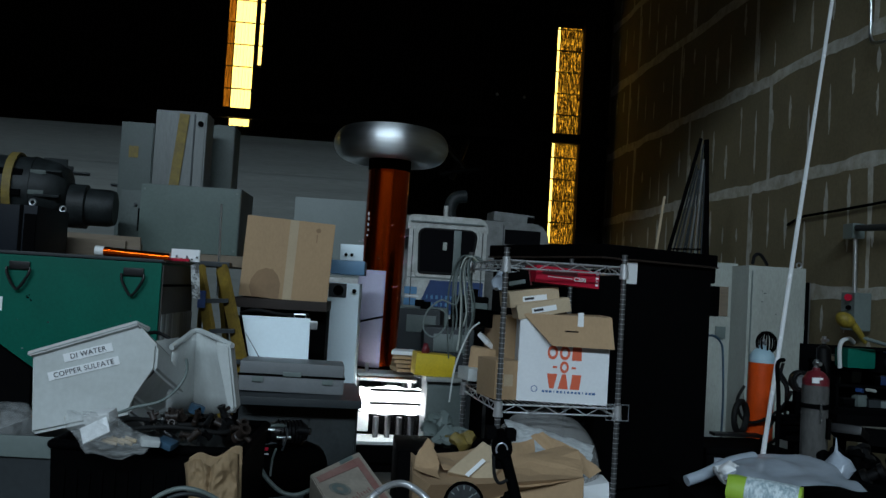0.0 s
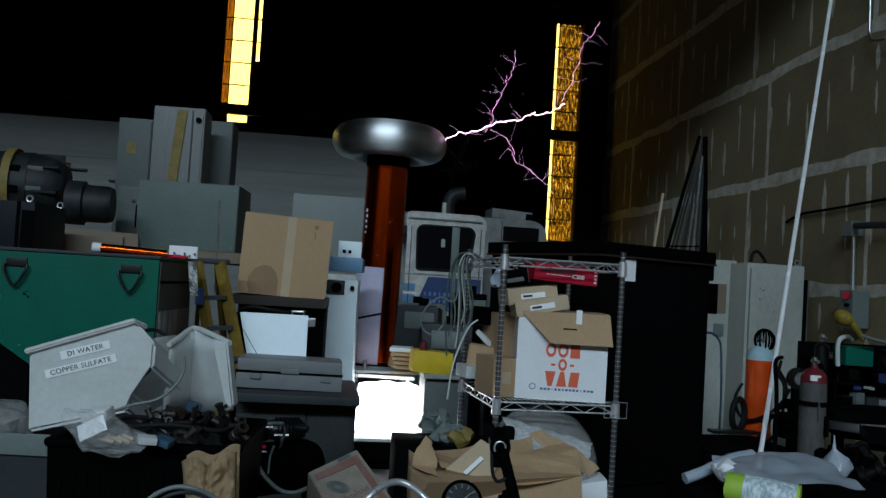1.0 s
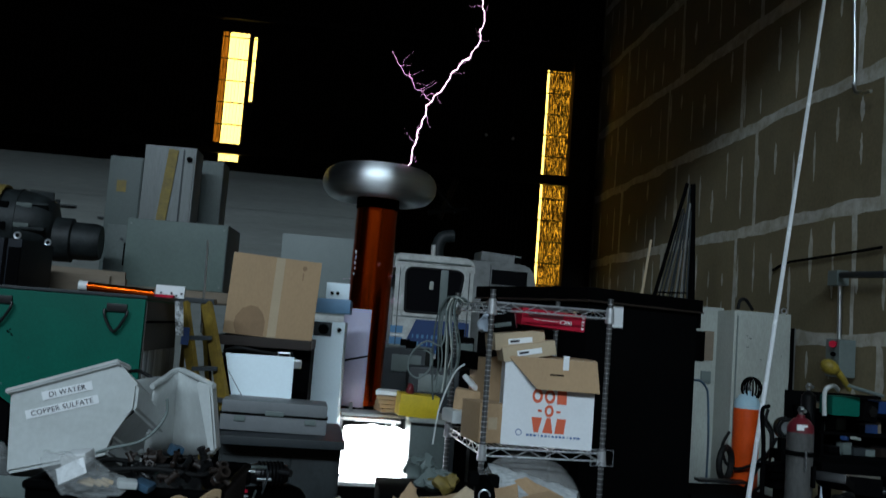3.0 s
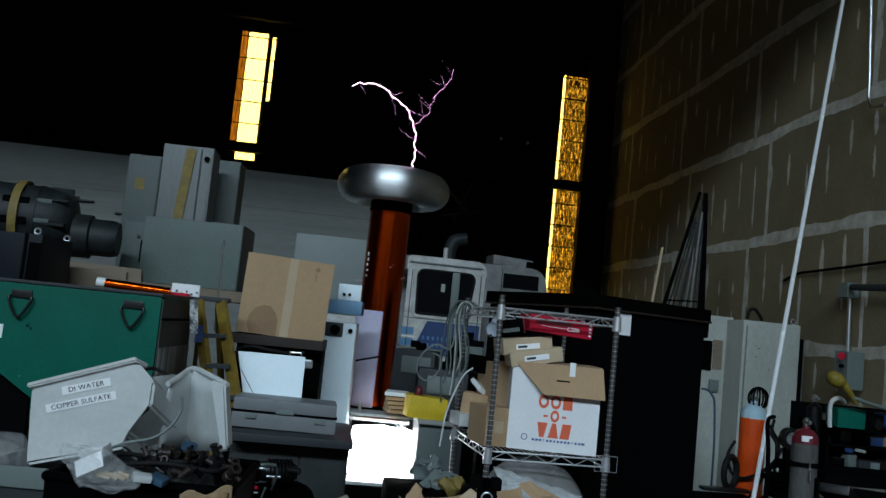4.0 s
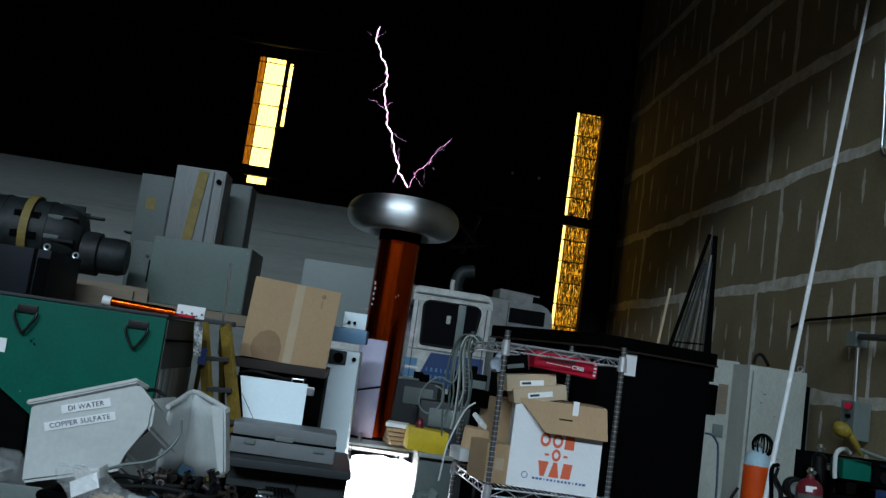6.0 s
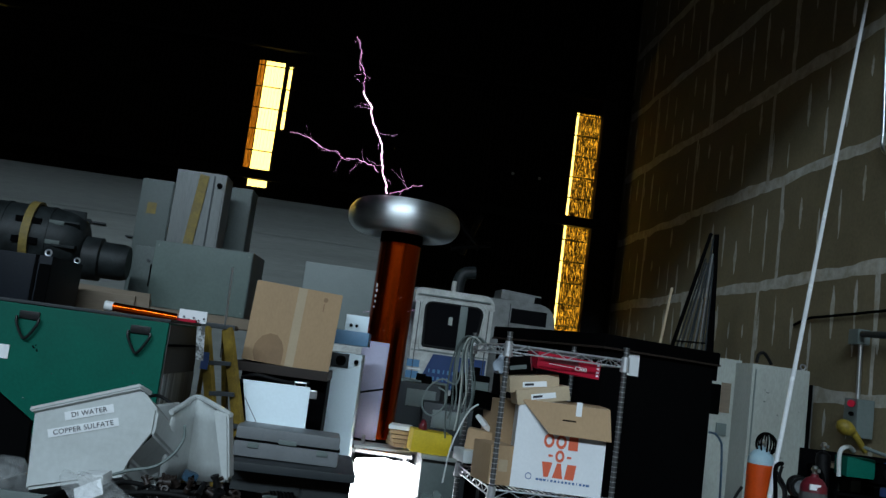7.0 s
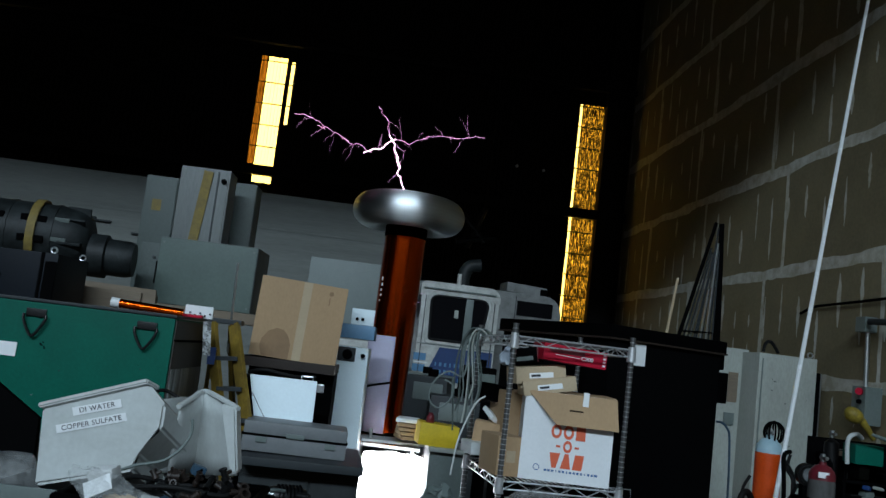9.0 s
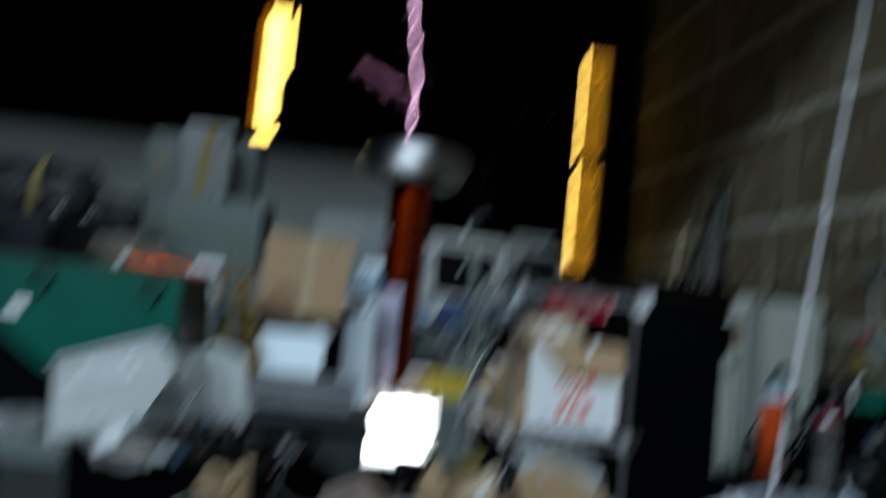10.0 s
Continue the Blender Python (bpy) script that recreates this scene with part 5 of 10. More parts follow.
def left_edge():
    # grey tote with a film-wrapped bundle
    xl, xr = -0.987, -0.788
    zt = 0.907
    t = thing("grey_tote", "grey translucent plastic tote box", "tote", pose((xl + xr) / 2, 2.85, 0, 0, 0, -4))
    w, d = xr - xl, 0.42
    bm = B()
    rim = [(-w / 2, -d / 2, zt), (w / 2, -d / 2, zt), (w / 2, d / 2, zt), (-w / 2, d / 2, zt)]
    shell(bm, rim, [(x * 0.94, yy * 0.94, 0.0) for x, yy, z in rim])
    part("tub", bm, STEEL_DARK, t, thick=0.006)
    box_part("rim", (0, -d / 2 - 0.008, zt - 0.025), (w + 0.02, 0.012, 0.06), STEEL, t, 0.004)
    t = thing("bubble_wrap", "bundle of cloudy plastic wrap in the tote", "wrap", Matrix.Translation((-1.008, 2.8, 0.921)))
    bm = B()
    bmesh.ops.create_icosphere(bm, subdivisions=4, radius=1.0, matrix=Matrix.LocRotScale(Vector((-1.019, 2.8, 0.903)), None, Vector((0.11, 0.10, 0.085))))
    crumple(bm, 0.02, 14, 7)
    wpart("film", bm, FILM_CLEAR, t, smooth=True)
    # black panel leaning before the chest
    t = thing("black_sheet", "black panel leaning against the chest bench", "panel", Matrix.Translation((-1.192, 3.4, 0.912)))
    bm = B()
    slab(bm, [(-1.371, 3.4, 1.17), (-1.137, 3.4, 1.014), (-1.043, 3.2, 0), (-1.252, 3.2, 0)], (0, 0.03, 0))
    wpart("sheet", bm, BLACK, t)
    # paper bag hanging on the bin
    t = thing("paper_bag", "crumpled brown paper bag hanging on the bin", "bag", Matrix.Translation((-0.334, 2.46, 0.847)))
    tl, tr = Vector((-0.406, 2.46, 0.89)), Vector((-0.263, 2.46, 0.922))
    bl, br = Vector((-0.368, 2.46, 0.665)), Vector((-0.252, 2.46, 0.669))
    edge = (0.0, 0.012, 0.010, -0.022, 0.004, 0.014, 0.0)

    def bag_side(front):
        def f(u, v):
            k = min(5, int(u * 6))
            rise = edge[k] + (edge[k + 1] - edge[k]) * (u * 6 - k)
            if not front:
                rise = 0.010 * math.sin(u * 9)
            p = tl.lerp(tr, u).lerp(bl.lerp(br, u), v) + Vector((0, 0, rise * (1 - v) ** 3))
            q = Vector((p.x * 17 + 3.0 * front, v * 2.6, 1.7 * front))
            fold = 0.020 * (0.5 - abs(noise.noise(q))) + 0.011 * (0.5 - abs(noise.noise(q * 2.7))) + 0.005 * (0.5 - abs(noise.noise(q * 6.1)))
            puff = 0.035 * math.sin(math.pi * min(1, max(0, u))) ** 0.6
            crease = 0.022 * math.exp(-((u - 0.52 + 0.25 * v) / 0.05) ** 2) * (1 - v)
            return p + (Vector((0, -puff - fold * 1.3 + crease, 0)) if front else Vector((0, 0.055 + fold * 0.4, 0)))
        return f

    for front in (True, False):
        bm = B()
        add_sheet(bm, bag_side(front), 44, 52)
        wpart("front_paper" if front else "back_paper", bm, BAG_PAPER, t, smooth=True, thick=0.0008)
    hose("grey_hose", "grey hose looped over the floor clutter", "hose", [(-0.465, 2.2, 0.01), (-0.477, 2.2, 0.40), (-0.472, 2.2, 0.784), (-0.438, 2.2, 0.846), (-0.383, 2.2, 0.878), (-0.33, 2.2, 0.877), (-0.277, 2.22, 0.848), (-0.253, 2.2, 0.826)], 0.006, STEEL)
    hose("grey_hose", "grey hose looped over the floor clutter", "hose", [(-0.421, 2.15, 0.01), (-0.433, 2.15, 0.40), (-0.429, 2.15, 0.804), (-0.398, 2.15, 0.86), (-0.348, 2.15, 0.88), (-0.303, 2.18, 0.864), (-0.273, 2.2, 0.826)], 0.005, STEEL_DARK)


left_edge()


# ---------------------------------------------------------------- middle: ladder, cases, compressor
def ladder():
    t = thing("step_ladder", "yellow fibreglass step ladder with stickers", "ladder", Matrix.Translation((-0.738, 5.35, 0)))
    zt = 1.42
    for a, b, dep in (((-0.88, 5.35, 1.444), (-0.723, 5.2, 0.874), 0), ((-0.749, 5.35, 1.453), (-0.571, 5.2, 0.883), 0), ((-0.885, 5.55, 1.434), (-0.978, 6.1, 0.776), 1), ((-0.79, 5.55, 1.441), (-0.767, 6.1, 0.788), 1)):
        a, b = Vector(a), Vector(b)
        d = (b - a).normalized()
        end = a + d * (a.z / -d.z)
        bm = B()
        m = Matrix.Translation((a + end) / 2) @ d.to_track_quat("Z", "Y").to_matrix().to_4x4()
        add_box(bm, (0, 0, 0), (0.028, 0.075, (end - a).length), 0.004, m)
        wpart("rail", bm, YELLOW_GRP, t, "worn yellow rail")
    for k in range(3):
        u = 0.35 + 0.3 * k
        a = Vector((-0.88, 5.35, 1.444)).lerp(Vector((-0.723, 5.2, 0.874)), u)
        b = Vector((-0.749, 5.35, 1.453)).lerp(Vector((-0.571, 5.2, 0.883)), u)
        bm = B()
        m = Matrix.Translation((a + b) / 2) @ (b - a).to_track_quat("X", "Z").to_matrix().to_4x4()
        add_box(bm, (0, 0, 0), ((b - a).length, 0.08, 0.025), 0.003, m)
        wpart("tread", bm, STEEL_DARK, t)
    bm = B()
    c = Vector((-0.823, 5.4, 1.463))
    add_box(bm, c, (0.24, 0.14, 0.03), 0.006)
    wpart("top_cap", bm, STEEL_DARK, t)
    bm = B()
    c = Vector((-0.835, 5.24, 1.255))
    add_box(bm, c, (0.045, 0.004, 0.10), 0, None)
    wpart("sticker", bm, BLUE, t, "blue sticker")
    # thin aerial rod before the cabinets
    t = thing("thin_rod", "thin bright metal rod standing upright", "rod", Matrix.Translation((-0.807, 5.6, 1.391)))
    bm = B()
    add_cyl(bm, (-0.798, 5.6, 1.269), (-0.813, 5.6, 1.841), 0.007, n=8)
    wpart("rod", bm, GALV, t)


ladder()


def on_chest():
    # small coil lying on the chest
    a, b = Vector((-1.3, 4.85, 1.49)), Vector((-0.954, 4.85, 1.475))
    t = thing("small_coil", "small orange wound coil lying on the chest", "coil", Matrix.Translation(a))
    bm = B()
    add_cyl(bm, a, b, 0.024, n=28)
    wpart("winding", bm, COPPER, t, "dark orange copper winding", smooth=True)
    d = (b - a).normalized()
    bm = B()
    add_cyl(bm, a - d * 0.04, a + d * 0.005, 0.026, n=24)
    wpart("end_cap", bm, WHITE, t, "white end cap", smooth=True)
    t = thing("label_plate", "white sheet with printed spots and red cloth", "sheet", Matrix.Translation((-0.889, 4.95, 1.479)))
    bm = B()
    add_box(bm, (-0.89, 4.95, 1.496), (0.152, 0.02, 0.066), 0.003)
    p = wpart("plate", bm, PAPER, t)
    bm = B()
    for k in range(5):
        q = Vector((-0.935, 4.93, 1.488)) + Vector((0.027 * k, 0, -0.012 * (k % 2)))
        add_box(bm, q, (0.010, 0.003, 0.010))
    wpart("printed_spots", bm, DARK_INK, p)
    bm = B()
    add_box(bm, (-0.915, 4.9, 1.469), (0.113, 0.05, 0.016), 0.006)
    wpart("red_cloth", bm, RED, t)
    bm = B()
    slab(bm, [(-0.859, 4.93, 1.447), (-0.814, 4.93, 1.45), (-0.794, 4.93, 1.263), (-0.837, 4.93, 1.267)], (0, 0.004, 0))
    st = wpart("hanging_strip", bm, SPECKLED, t, "white strip hanging over the edge")
    bm = B()
    for k in range(9):
        add_box(bm, Vector((-0.833, 4.925, 1.433)).lerp(Vector((-0.812, 4.925, 1.275)), k / 8) + Vector((0.008 * (k % 2) - 0.004, 0, 0)), (0.006, 0.003, 0.006))
    wpart("printed_spots", bm, DARK_INK, st)
    # blue-black crate with eye bolts
    c = (-2.035, 5.4, 1.583)
    w, h, d = 0.431, 0.317, 0.5
    t = thing("dark_crate", "dark blue steel crate with lifting eyes", "crate", pose(c[0], c[1] + d / 2, c[2] - h / 2, 0, 0, -3))
    box_part("body", (0, 0, h / 2), (w, d, h), mat_navy(), t, 0.006)
    box_part("edge_strip", (w / 2 - 0.09, -d / 2 - 0.003, h / 2), (0.02, 0.008, h), BLACK, t, 0.002)
    box_part("side_panel", (w / 2 - 0.035, -d / 2 - 0.003, h / 2 - 0.02), (0.07, 0.007, h - 0.06), BLACK, t, 0.002)
    bm = B()
    add_box(bm, (-0.16, -d / 2 - 0.003, h * 0.45), (0.11, 0.006, 0.05), 0.0, pose(0, 0, 0, 0, 0, 0))
    part("slot", bm, BLACK, t, "black cut-out")
    for x, ye in ((w / 2 - 0.04, -d / 2 + 0.02), (w / 2 - 0.03, d / 2 - 0.03)):
        bm = B()
        r0 = 0.018
        add_tube(bm, [(x + r0 * math.cos(k * math.tau / 16), ye, h + 0.02 + r0 * math.sin(k * math.tau / 16)) for k in range(17)], 0.006, 8)
        add_cyl(bm, (x, ye, h - 0.03), (x, ye, h + 0.004), 0.008, n=8)
        part("eye_bolt", bm, GALV, t, "bright lifting eye", smooth=True)
    # stand of the crate
    st = thing("crate_stand", "dark timber blocks under the crate", "stand", pose(c[0], c[1] + d / 2, 0, 0, 0, -3))
    for x in (-w / 3, w / 3):
        box_part("block", (x, 0.05, (c[2] - h / 2) / 2), (0.14, d - 0.1, c[2] - h / 2), WOOD, st, 0.004)
    # brown board below the motor
    t = thing("brown_board", "brown board leaning below the motor", "board", Matrix.Translation((-1.688, 6.2, 1.566)))
    bm = B()
    slab(bm, [(-1.944, 6.2, 1.632), (-1.425, 6.2, 1.624), (-1.412, 6.2, 1.463), (-1.93, 6.2, 1.45)], (0, 0.03, 0))
    wpart("board", bm, WOOD, t)


def mat_navy():
    return mat("navy_paint", (0.005, 0.008, 0.013), 0.5, vary=0.3, scale=3, spec=0.15)


on_chest()


BLUE_PALE = mat("pale_blue_enamel", (0.16, 0.33, 0.52), 0.45, vary=0.2, scale=4)


def middle_back():
    # white panel
    t = thing("white_board", "clean white panel with a small metal latch", "panel", Matrix.Translation((-0.391, 5.35, 0.899)))
    bm = B()
    slab(bm, [(-0.613, 5.35, 1.171), (-0.211, 5.35, 1.172), (-0.207, 5.3, 0.914), (-0.545, 5.3, 0.902)], (0.0, 0.03, 0))
    bmesh.ops.bevel(bm, geom=list(bm.edges), offset=0.003, segments=2, affect="EDGES")
    wpart("board", bm, COOL_WHITE, t)
    bm = B()
    add_tube(bm, [(-0.584, 5.33, 1.07), (-0.472, 5.29, 0.907)], 0.002, 6)
    wpart("cord", bm, DARK_INK, t, "thin dark cord")
    bm = B()
    add_box(bm, (-0.193, 5.4, 1.131), (0.05, 0.05, 0.05), 0.006)
    wpart("side_latch", bm, GALV, t)
    bm = B()
    add_tube(bm, [(-0.307, 5.4, 1.161), (-0.309, 5.4, 1.191), (-0.242, 5.4, 1.192), (-0.24, 5.4, 1.165)], 0.006, 8)
    wpart("top_handle", bm, GALV, t)
    # black cables over the panel
    for k, pts in enumerate(([(-0.638, 5.5, 1.177), (-0.55, 5.45, 1.202), (-0.431, 5.45, 1.189), (-0.314, 5.5, 1.174)], [(-0.653, 5.5, 1.152), (-0.537, 5.5, 1.184), (-0.417, 5.5, 1.174), (-0.231, 5.55, 1.188)])):
        hose("black_cable", "black cable draped behind the white panel", "cable", pts, 0.011, RUBBER)
    # low dark cabinet behind
    # instrument rack with blue crown
    c = (-0.015, 6.3, 1.13)
    w = 0.225
    zt = 1.498
    t = thing("instrument_rack", "narrow pale grey instrument rack with a blue top", "rack", pose(c[0], 6.3 + 0.25, 0, 0, 0, -3))
    z2 = zt - 0.10
    box_part("body", (0, 0, z2 / 2), (w, 0.5, z2), COOL_WHITE, t, 0.008)
    box_part("crown", (0.01, 0, zt - 0.05 + 0.06), (w + 0.03, 0.5, 0.10), BLUE_PALE, t, 0.006, "light blue crown")
    pan = box_part("gauge_panel", (-0.042, -0.256, z2 - 0.055), (w * 0.56, 0.012, 0.10), STEEL_DARK, t, 0.004)
    bm = B()
    add_cyl(bm, (-0.035, -0.262, z2 - 0.055), (-0.035, -0.272, z2 - 0.055), 0.036, n=24)
    part("gauge", bm, BLACK, pan, "round black gauge", smooth=True)
    bm = B()
    add_cyl(bm, (0.075, -0.245, z2 - 0.055), (0.075, -0.275, z2 - 0.055), 0.016, n=16)
    part("knob", bm, BLACK, pan, smooth=True)
    # white meter on it
    c = (0.013, 6.4, 1.596)
    t = thing("white_meter", "white instrument with two black knobs on the rack", "meter", pose(c[0], c[1], zt + 0.061))
    hh = 0.114
    box_part("case", (0, 0, hh / 2), (0.164, 0.2, hh), COOL_WHITE, t, 0.004)
    for x in (-0.04, 0.0):
        bm = B()
        add_cyl(bm, (x, -0.1, hh * 0.35), (x, -0.112, hh * 0.35), 0.012, n=12)
        part("knob", bm, BLACK, t, smooth=True)
    # long grey tool case on a dark cabinet
    y = 5.0
    xl, xr = -0.575, 0.007
    z0, z1 = 0.768, 0.936
    w = xr - xl
    t = thing("tool_case", "long grey plastic tool case with two latches", "case", pose((xl + xr) / 2, y + 0.16, z0, 0, 0.6, 2))
    h = z1 - z0
    box_part("lower_shell", (0, 0, h * 0.28), (w, 0.32, h * 0.54), CASE_GREY, t, 0.014)
    box_part("upper_shell", (0, 0, h * 0.78), (w * 0.99, 0.31, h * 0.42), CASE_GREY, t, 0.014)
    box_part("seam", (0, 0, h * 0.56), (w * 1.01, 0.328, 0.012), BLACK, t, 0.002)
    for x in (-w * 0.32, w * 0.34):
        box_part("latch", (x, -0.165, h * 0.42), (0.06, 0.016, 0.03), STEEL, t, 0.004)
    box_part("handle", (0, -0.165, h * 0.62), (0.10, 0.02, 0.025), STEEL, t, 0.006)
    xl2, xr2 = -0.565, 0.091
    c = thing("dark_cabinet", "low dark grey steel cabinet with a deep top", "cabinet", pose((xl2 + xr2) / 2, 5.3, 0, 0, 0, 2))
    w2 = xr2 - xl2
    box_part("top", (0, -0.06, z0 - 0.025), (w2 + 0.02, 0.84, 0.045), STEEL_DARK, c, 0.006, "worn dark top")
    box_part("carcass", (0, 0.02, (z0 - 0.05) / 2), (w2, 0.66, z0 - 0.05), CABINET_GREY, c, 0.006)
    box_part("door", (-w2 * 0.2, -0.318, (z0 - 0.09) / 2), (w2 * 0.56, 0.012, z0 - 0.14), CABINET_GREY, c, 0.004)
    box_part("door", (w2 * 0.29, -0.318, (z0 - 0.09) / 2), (w2 * 0.38, 0.012, z0 - 0.14), CABINET_GREY, c, 0.004)
    # big grey panel far behind
    t = thing("grey_enclosure", "plain grey steel panel box standing far back", "cabinet", pose(-0.265, 11.8, 0, 0, 0, 0))
    hz = 2.497
    box_part("body", (0, 0.2, hz / 2), (0.995, 0.4, hz), STEEL, t, 0.01)


middle_back()


def compressor():
    y = 3.5
    c = (-0.216, 3.5, 0.647)
    t = thing("compressor", "black portable compressor with a grey hose", "compressor", Matrix.Translation((c[0], c[1] + 0.1, 0)))
    R = 0.103
    bm = B()
    add_lathe(bm, [(0, -0.19), (R * 0.5, -0.183), (R * 0.85, -0.16), (R, -0.12), (R, 0.12), (R * 0.85, 0.16), (R * 0.5, 0.183), (0, 0.19)], 32)
    bmesh.ops.transform(bm, matrix=pose(0.0, 0.02, c[2] - 0.01, 0, 90, 38), verts=bm.verts)
    part("tank", bm, BLACK_PLASTIC, t, smooth=True)
    bm = B()
    add_lathe(bm, [(0, -0.08), (0.035, -0.08), (0.042, -0.05), (0.042, 0.05), (0.03, 0.07), (0, 0.07)], 22)
    bmesh.ops.transform(bm, matrix=pose(0.02, -0.03, 0.795, 0, 90, 15), verts=bm.verts)
    m = part("motor", bm, OILY, t, smooth=True)
    for k in range(7):
        bm = B()
        add_lathe(bm, [(0.040, -0.002), (0.049, -0.002), (0.049, 0.002), (0.040, 0.002)], 20)
        bmesh.ops.transform(bm, matrix=pose(-0.02 + 0.014 * k, -0.04 + 0.0037 * k, 0.795, 0, 90, 15), verts=bm.verts)
        part("fin", bm, BLACK, m)
    bm = B()
    add_cyl(bm, (0.06, -0.06, 0.809), (0.105, -0.08, 0.809), 0.014, n=14)
    part("knob", bm, OILY, t, smooth=True)
    bm = B()
    add_cyl(bm, (-0.11, -0.10, 0.815), (-0.03, -0.10, 0.812), 0.008, n=12)
    part("air_pipe", bm, GALV, t, "bright steel pipe", smooth=True)
    bm = B()
    add_cyl(bm, (-0.02, -0.12, 0.787), (0.035, -0.12, 0.789), 0.007, n=12)
    add_cyl(bm, (0.008, -0.12, 0.788), (0.008, -0.12, 0.759), 0.006, n=10)
    part("coupling", bm, GALV, t, smooth=True)
    box_part("regulator", (-0.075, -0.10, 0.787), (0.06, 0.05, 0.05), BLACK_PLASTIC, t, 0.008)
    lab = box_part("label", (-0.075, -0.175, 0.744), (0.075, 0.003, 0.030), BLACK, t)
    box_part("label_print", (-0.098, -0.178, 0.741), (0.020, 0.003, 0.024), PAPER, lab)
    box_part("label_print", (-0.062, -0.178, 0.753), (0.034, 0.003, 0.012), RED, lab)
    box_part("label_print", (-0.062, -0.178, 0.734), (0.040, 0.003, 0.005), PAPER, lab)
    for x in (-0.1, 0.11):
        for yy in (-0.05, 0.09):
            bm = B()
            add_cyl(bm, (x, yy, 0), (x, yy, c[2] - R * 0.75), 0.015, n=10)
            part("leg", bm, BLACK, t)
    hose("grey_hose", "grey hose hanging from the compressor", "hose",
         [(-0.301, 3.25, 0.805), (-0.291, 3.24, 0.769), (-0.268, 3.2, 0.728), (-0.23, 3.18, 0.685), (-0.182, 3.18, 0.649), (-0.132, 3.18, 0.643), (-0.089, 3.2, 0.656)], 0.008, STEEL)
    bm = B()
    add_tube(bm, smooth_pts([(-0.285, 3.36, 0.826), (-0.267, 3.33, 0.846), (-0.238, 3.32, 0.859), (-0.199, 3.35, 0.854)], 8), 0.007, 10)
    wpart("hose", bm, STEEL, t, "short grey hose", smooth=True)
    bm = B()
    add_tube(bm, smooth_pts([(-0.197, 3.35, 0.855), (-0.188, 3.33, 0.833), (-0.193, 3.32, 0.8), (-0.203, 3.32, 0.768)], 8), 0.004, 10)
    wpart("hose", bm, STEEL_DARK, t, "short grey hose", smooth=True)
    bm = B()
    add_tube(bm, smooth_pts([(-0.223, 3.3, 0.779), (-0.232, 3.27, 0.746), (-0.234, 3.25, 0.689)], 8), 0.004, 10)
    wpart("hose", bm, STEEL, t, "short grey hose", smooth=True)
    t = thing("scrap_bracket", "dark metal bracket beside the compressor", "bracket", Matrix.Translation((-0.325, 2.9, 0.886)))
    bm = B()
    add_tube(bm, smooth_pts([(-0.343, 2.8, 0.96), (-0.327, 2.85, 0.93), (-0.315, 2.9, 0.874), (-0.279, 3.1, 0.829)], 4), 0.016, 8)
    wpart("bar", bm, BLACK, t, smooth=True)


compressor()


def carton_low():
    # printed beer-type carton, plain shapes for its mark
    o = (0.048, 3.1, 0.704)
    t = thing("drinks_carton", "tilted white and red drinks carton", "box", Matrix.Translation(o))
    A, Bq, C, D = Vector((-0.088, 3.05, 0.744)), Vector((0.078, 3.3, 0.781)), Vector((0.201, 3, 0.677)), Vector((0, 0, 0))
    D = A + C - Bq
    bm = B()
    slab(bm, [A, Bq, C, D], (0.0, 0.10, -0.16))
    bmesh.ops.bevel(bm, geom=list(bm.edges), offset=0.004, segments=2, affect="EDGES")
    wpart("carton", bm, CARTON_PRINT, t)
    n = (Bq - A).cross(D - A).normalized()
    if n.y > 0:
        n = -n
    def on(u, v, lift=0.002):
        return A.lerp(Bq, u).lerp(D.lerp(C, u), v) + n * lift
    bm = B()
    slab(bm, [on(0.80, 0.10), on(0.92, 0.10), on(0.92, 1), on(0.80, 1)], n * 0.001)
    wpart("red_edge", bm, FADED_RED, t, "faded red edge")
    bm = B()
    slab(bm, [on(0.06, 0.10), on(0.798, 0.10), on(0.798, 0.24), on(0.06, 0.20)], n * 0.001)
    wpart("red_band", bm, FADED_RED, t, "faded red band")
    bm = B()
    c = on(0.30, 0.44, 0.003)
    for r0, r1 in ((0.034, 0.038), (0.012, 0.030)):
        ring = []
        uu, vv = (Bq - A).normalized(), n.cross((Bq - A).normalized())
        for k in range(24):
            a0, a1 = k * math.tau / 24, (k + 1) * math.tau / 24
            q = [c + uu * r * math.cos(a) + vv * r * math.sin(a) for r, a in ((r0, a0), (r1, a0), (r1, a1), (r0, a1))]
            bm.faces.new([bm.verts.new(p) for p in q])
    wpart("round_mark", bm, STEEL, t, "faint round printed mark")
    for k in range(9):
        bm = B()
        u0 = 0.30 + 0.052 * k
        hgt = (0.10, 0.055, 0.06, 0.05, 0.09, 0.05, 0.06, 0.05, 0.07)[k]
        slab(bm, [on(u0, 0.70 - hgt), on(u0 + 0.018, 0.70 - hgt), on(u0 + 0.030, 0.70), on(u0 + 0.010, 0.70)], n * 0.001)
        wpart("lettering_bar", bm, FADED_RED, t)
    bm = B()
    slab(bm, [on(0.55, 0.02), on(0.82, 0.02), on(0.82, 0.08), on(0.55, 0.08)], n * 0.001)
    wpart("printed_strip", bm, STEEL, t, "grey printed strip")


carton_low()
t = thing("wooden_crate", "low wooden crate under the drinks carton", "crate", pose(0.075, 3.2, 0, 0, 0, 10))
box_part("body", (0, 0, 0.22), (0.42, 0.30, 0.44), WOOD, t, 0.006)


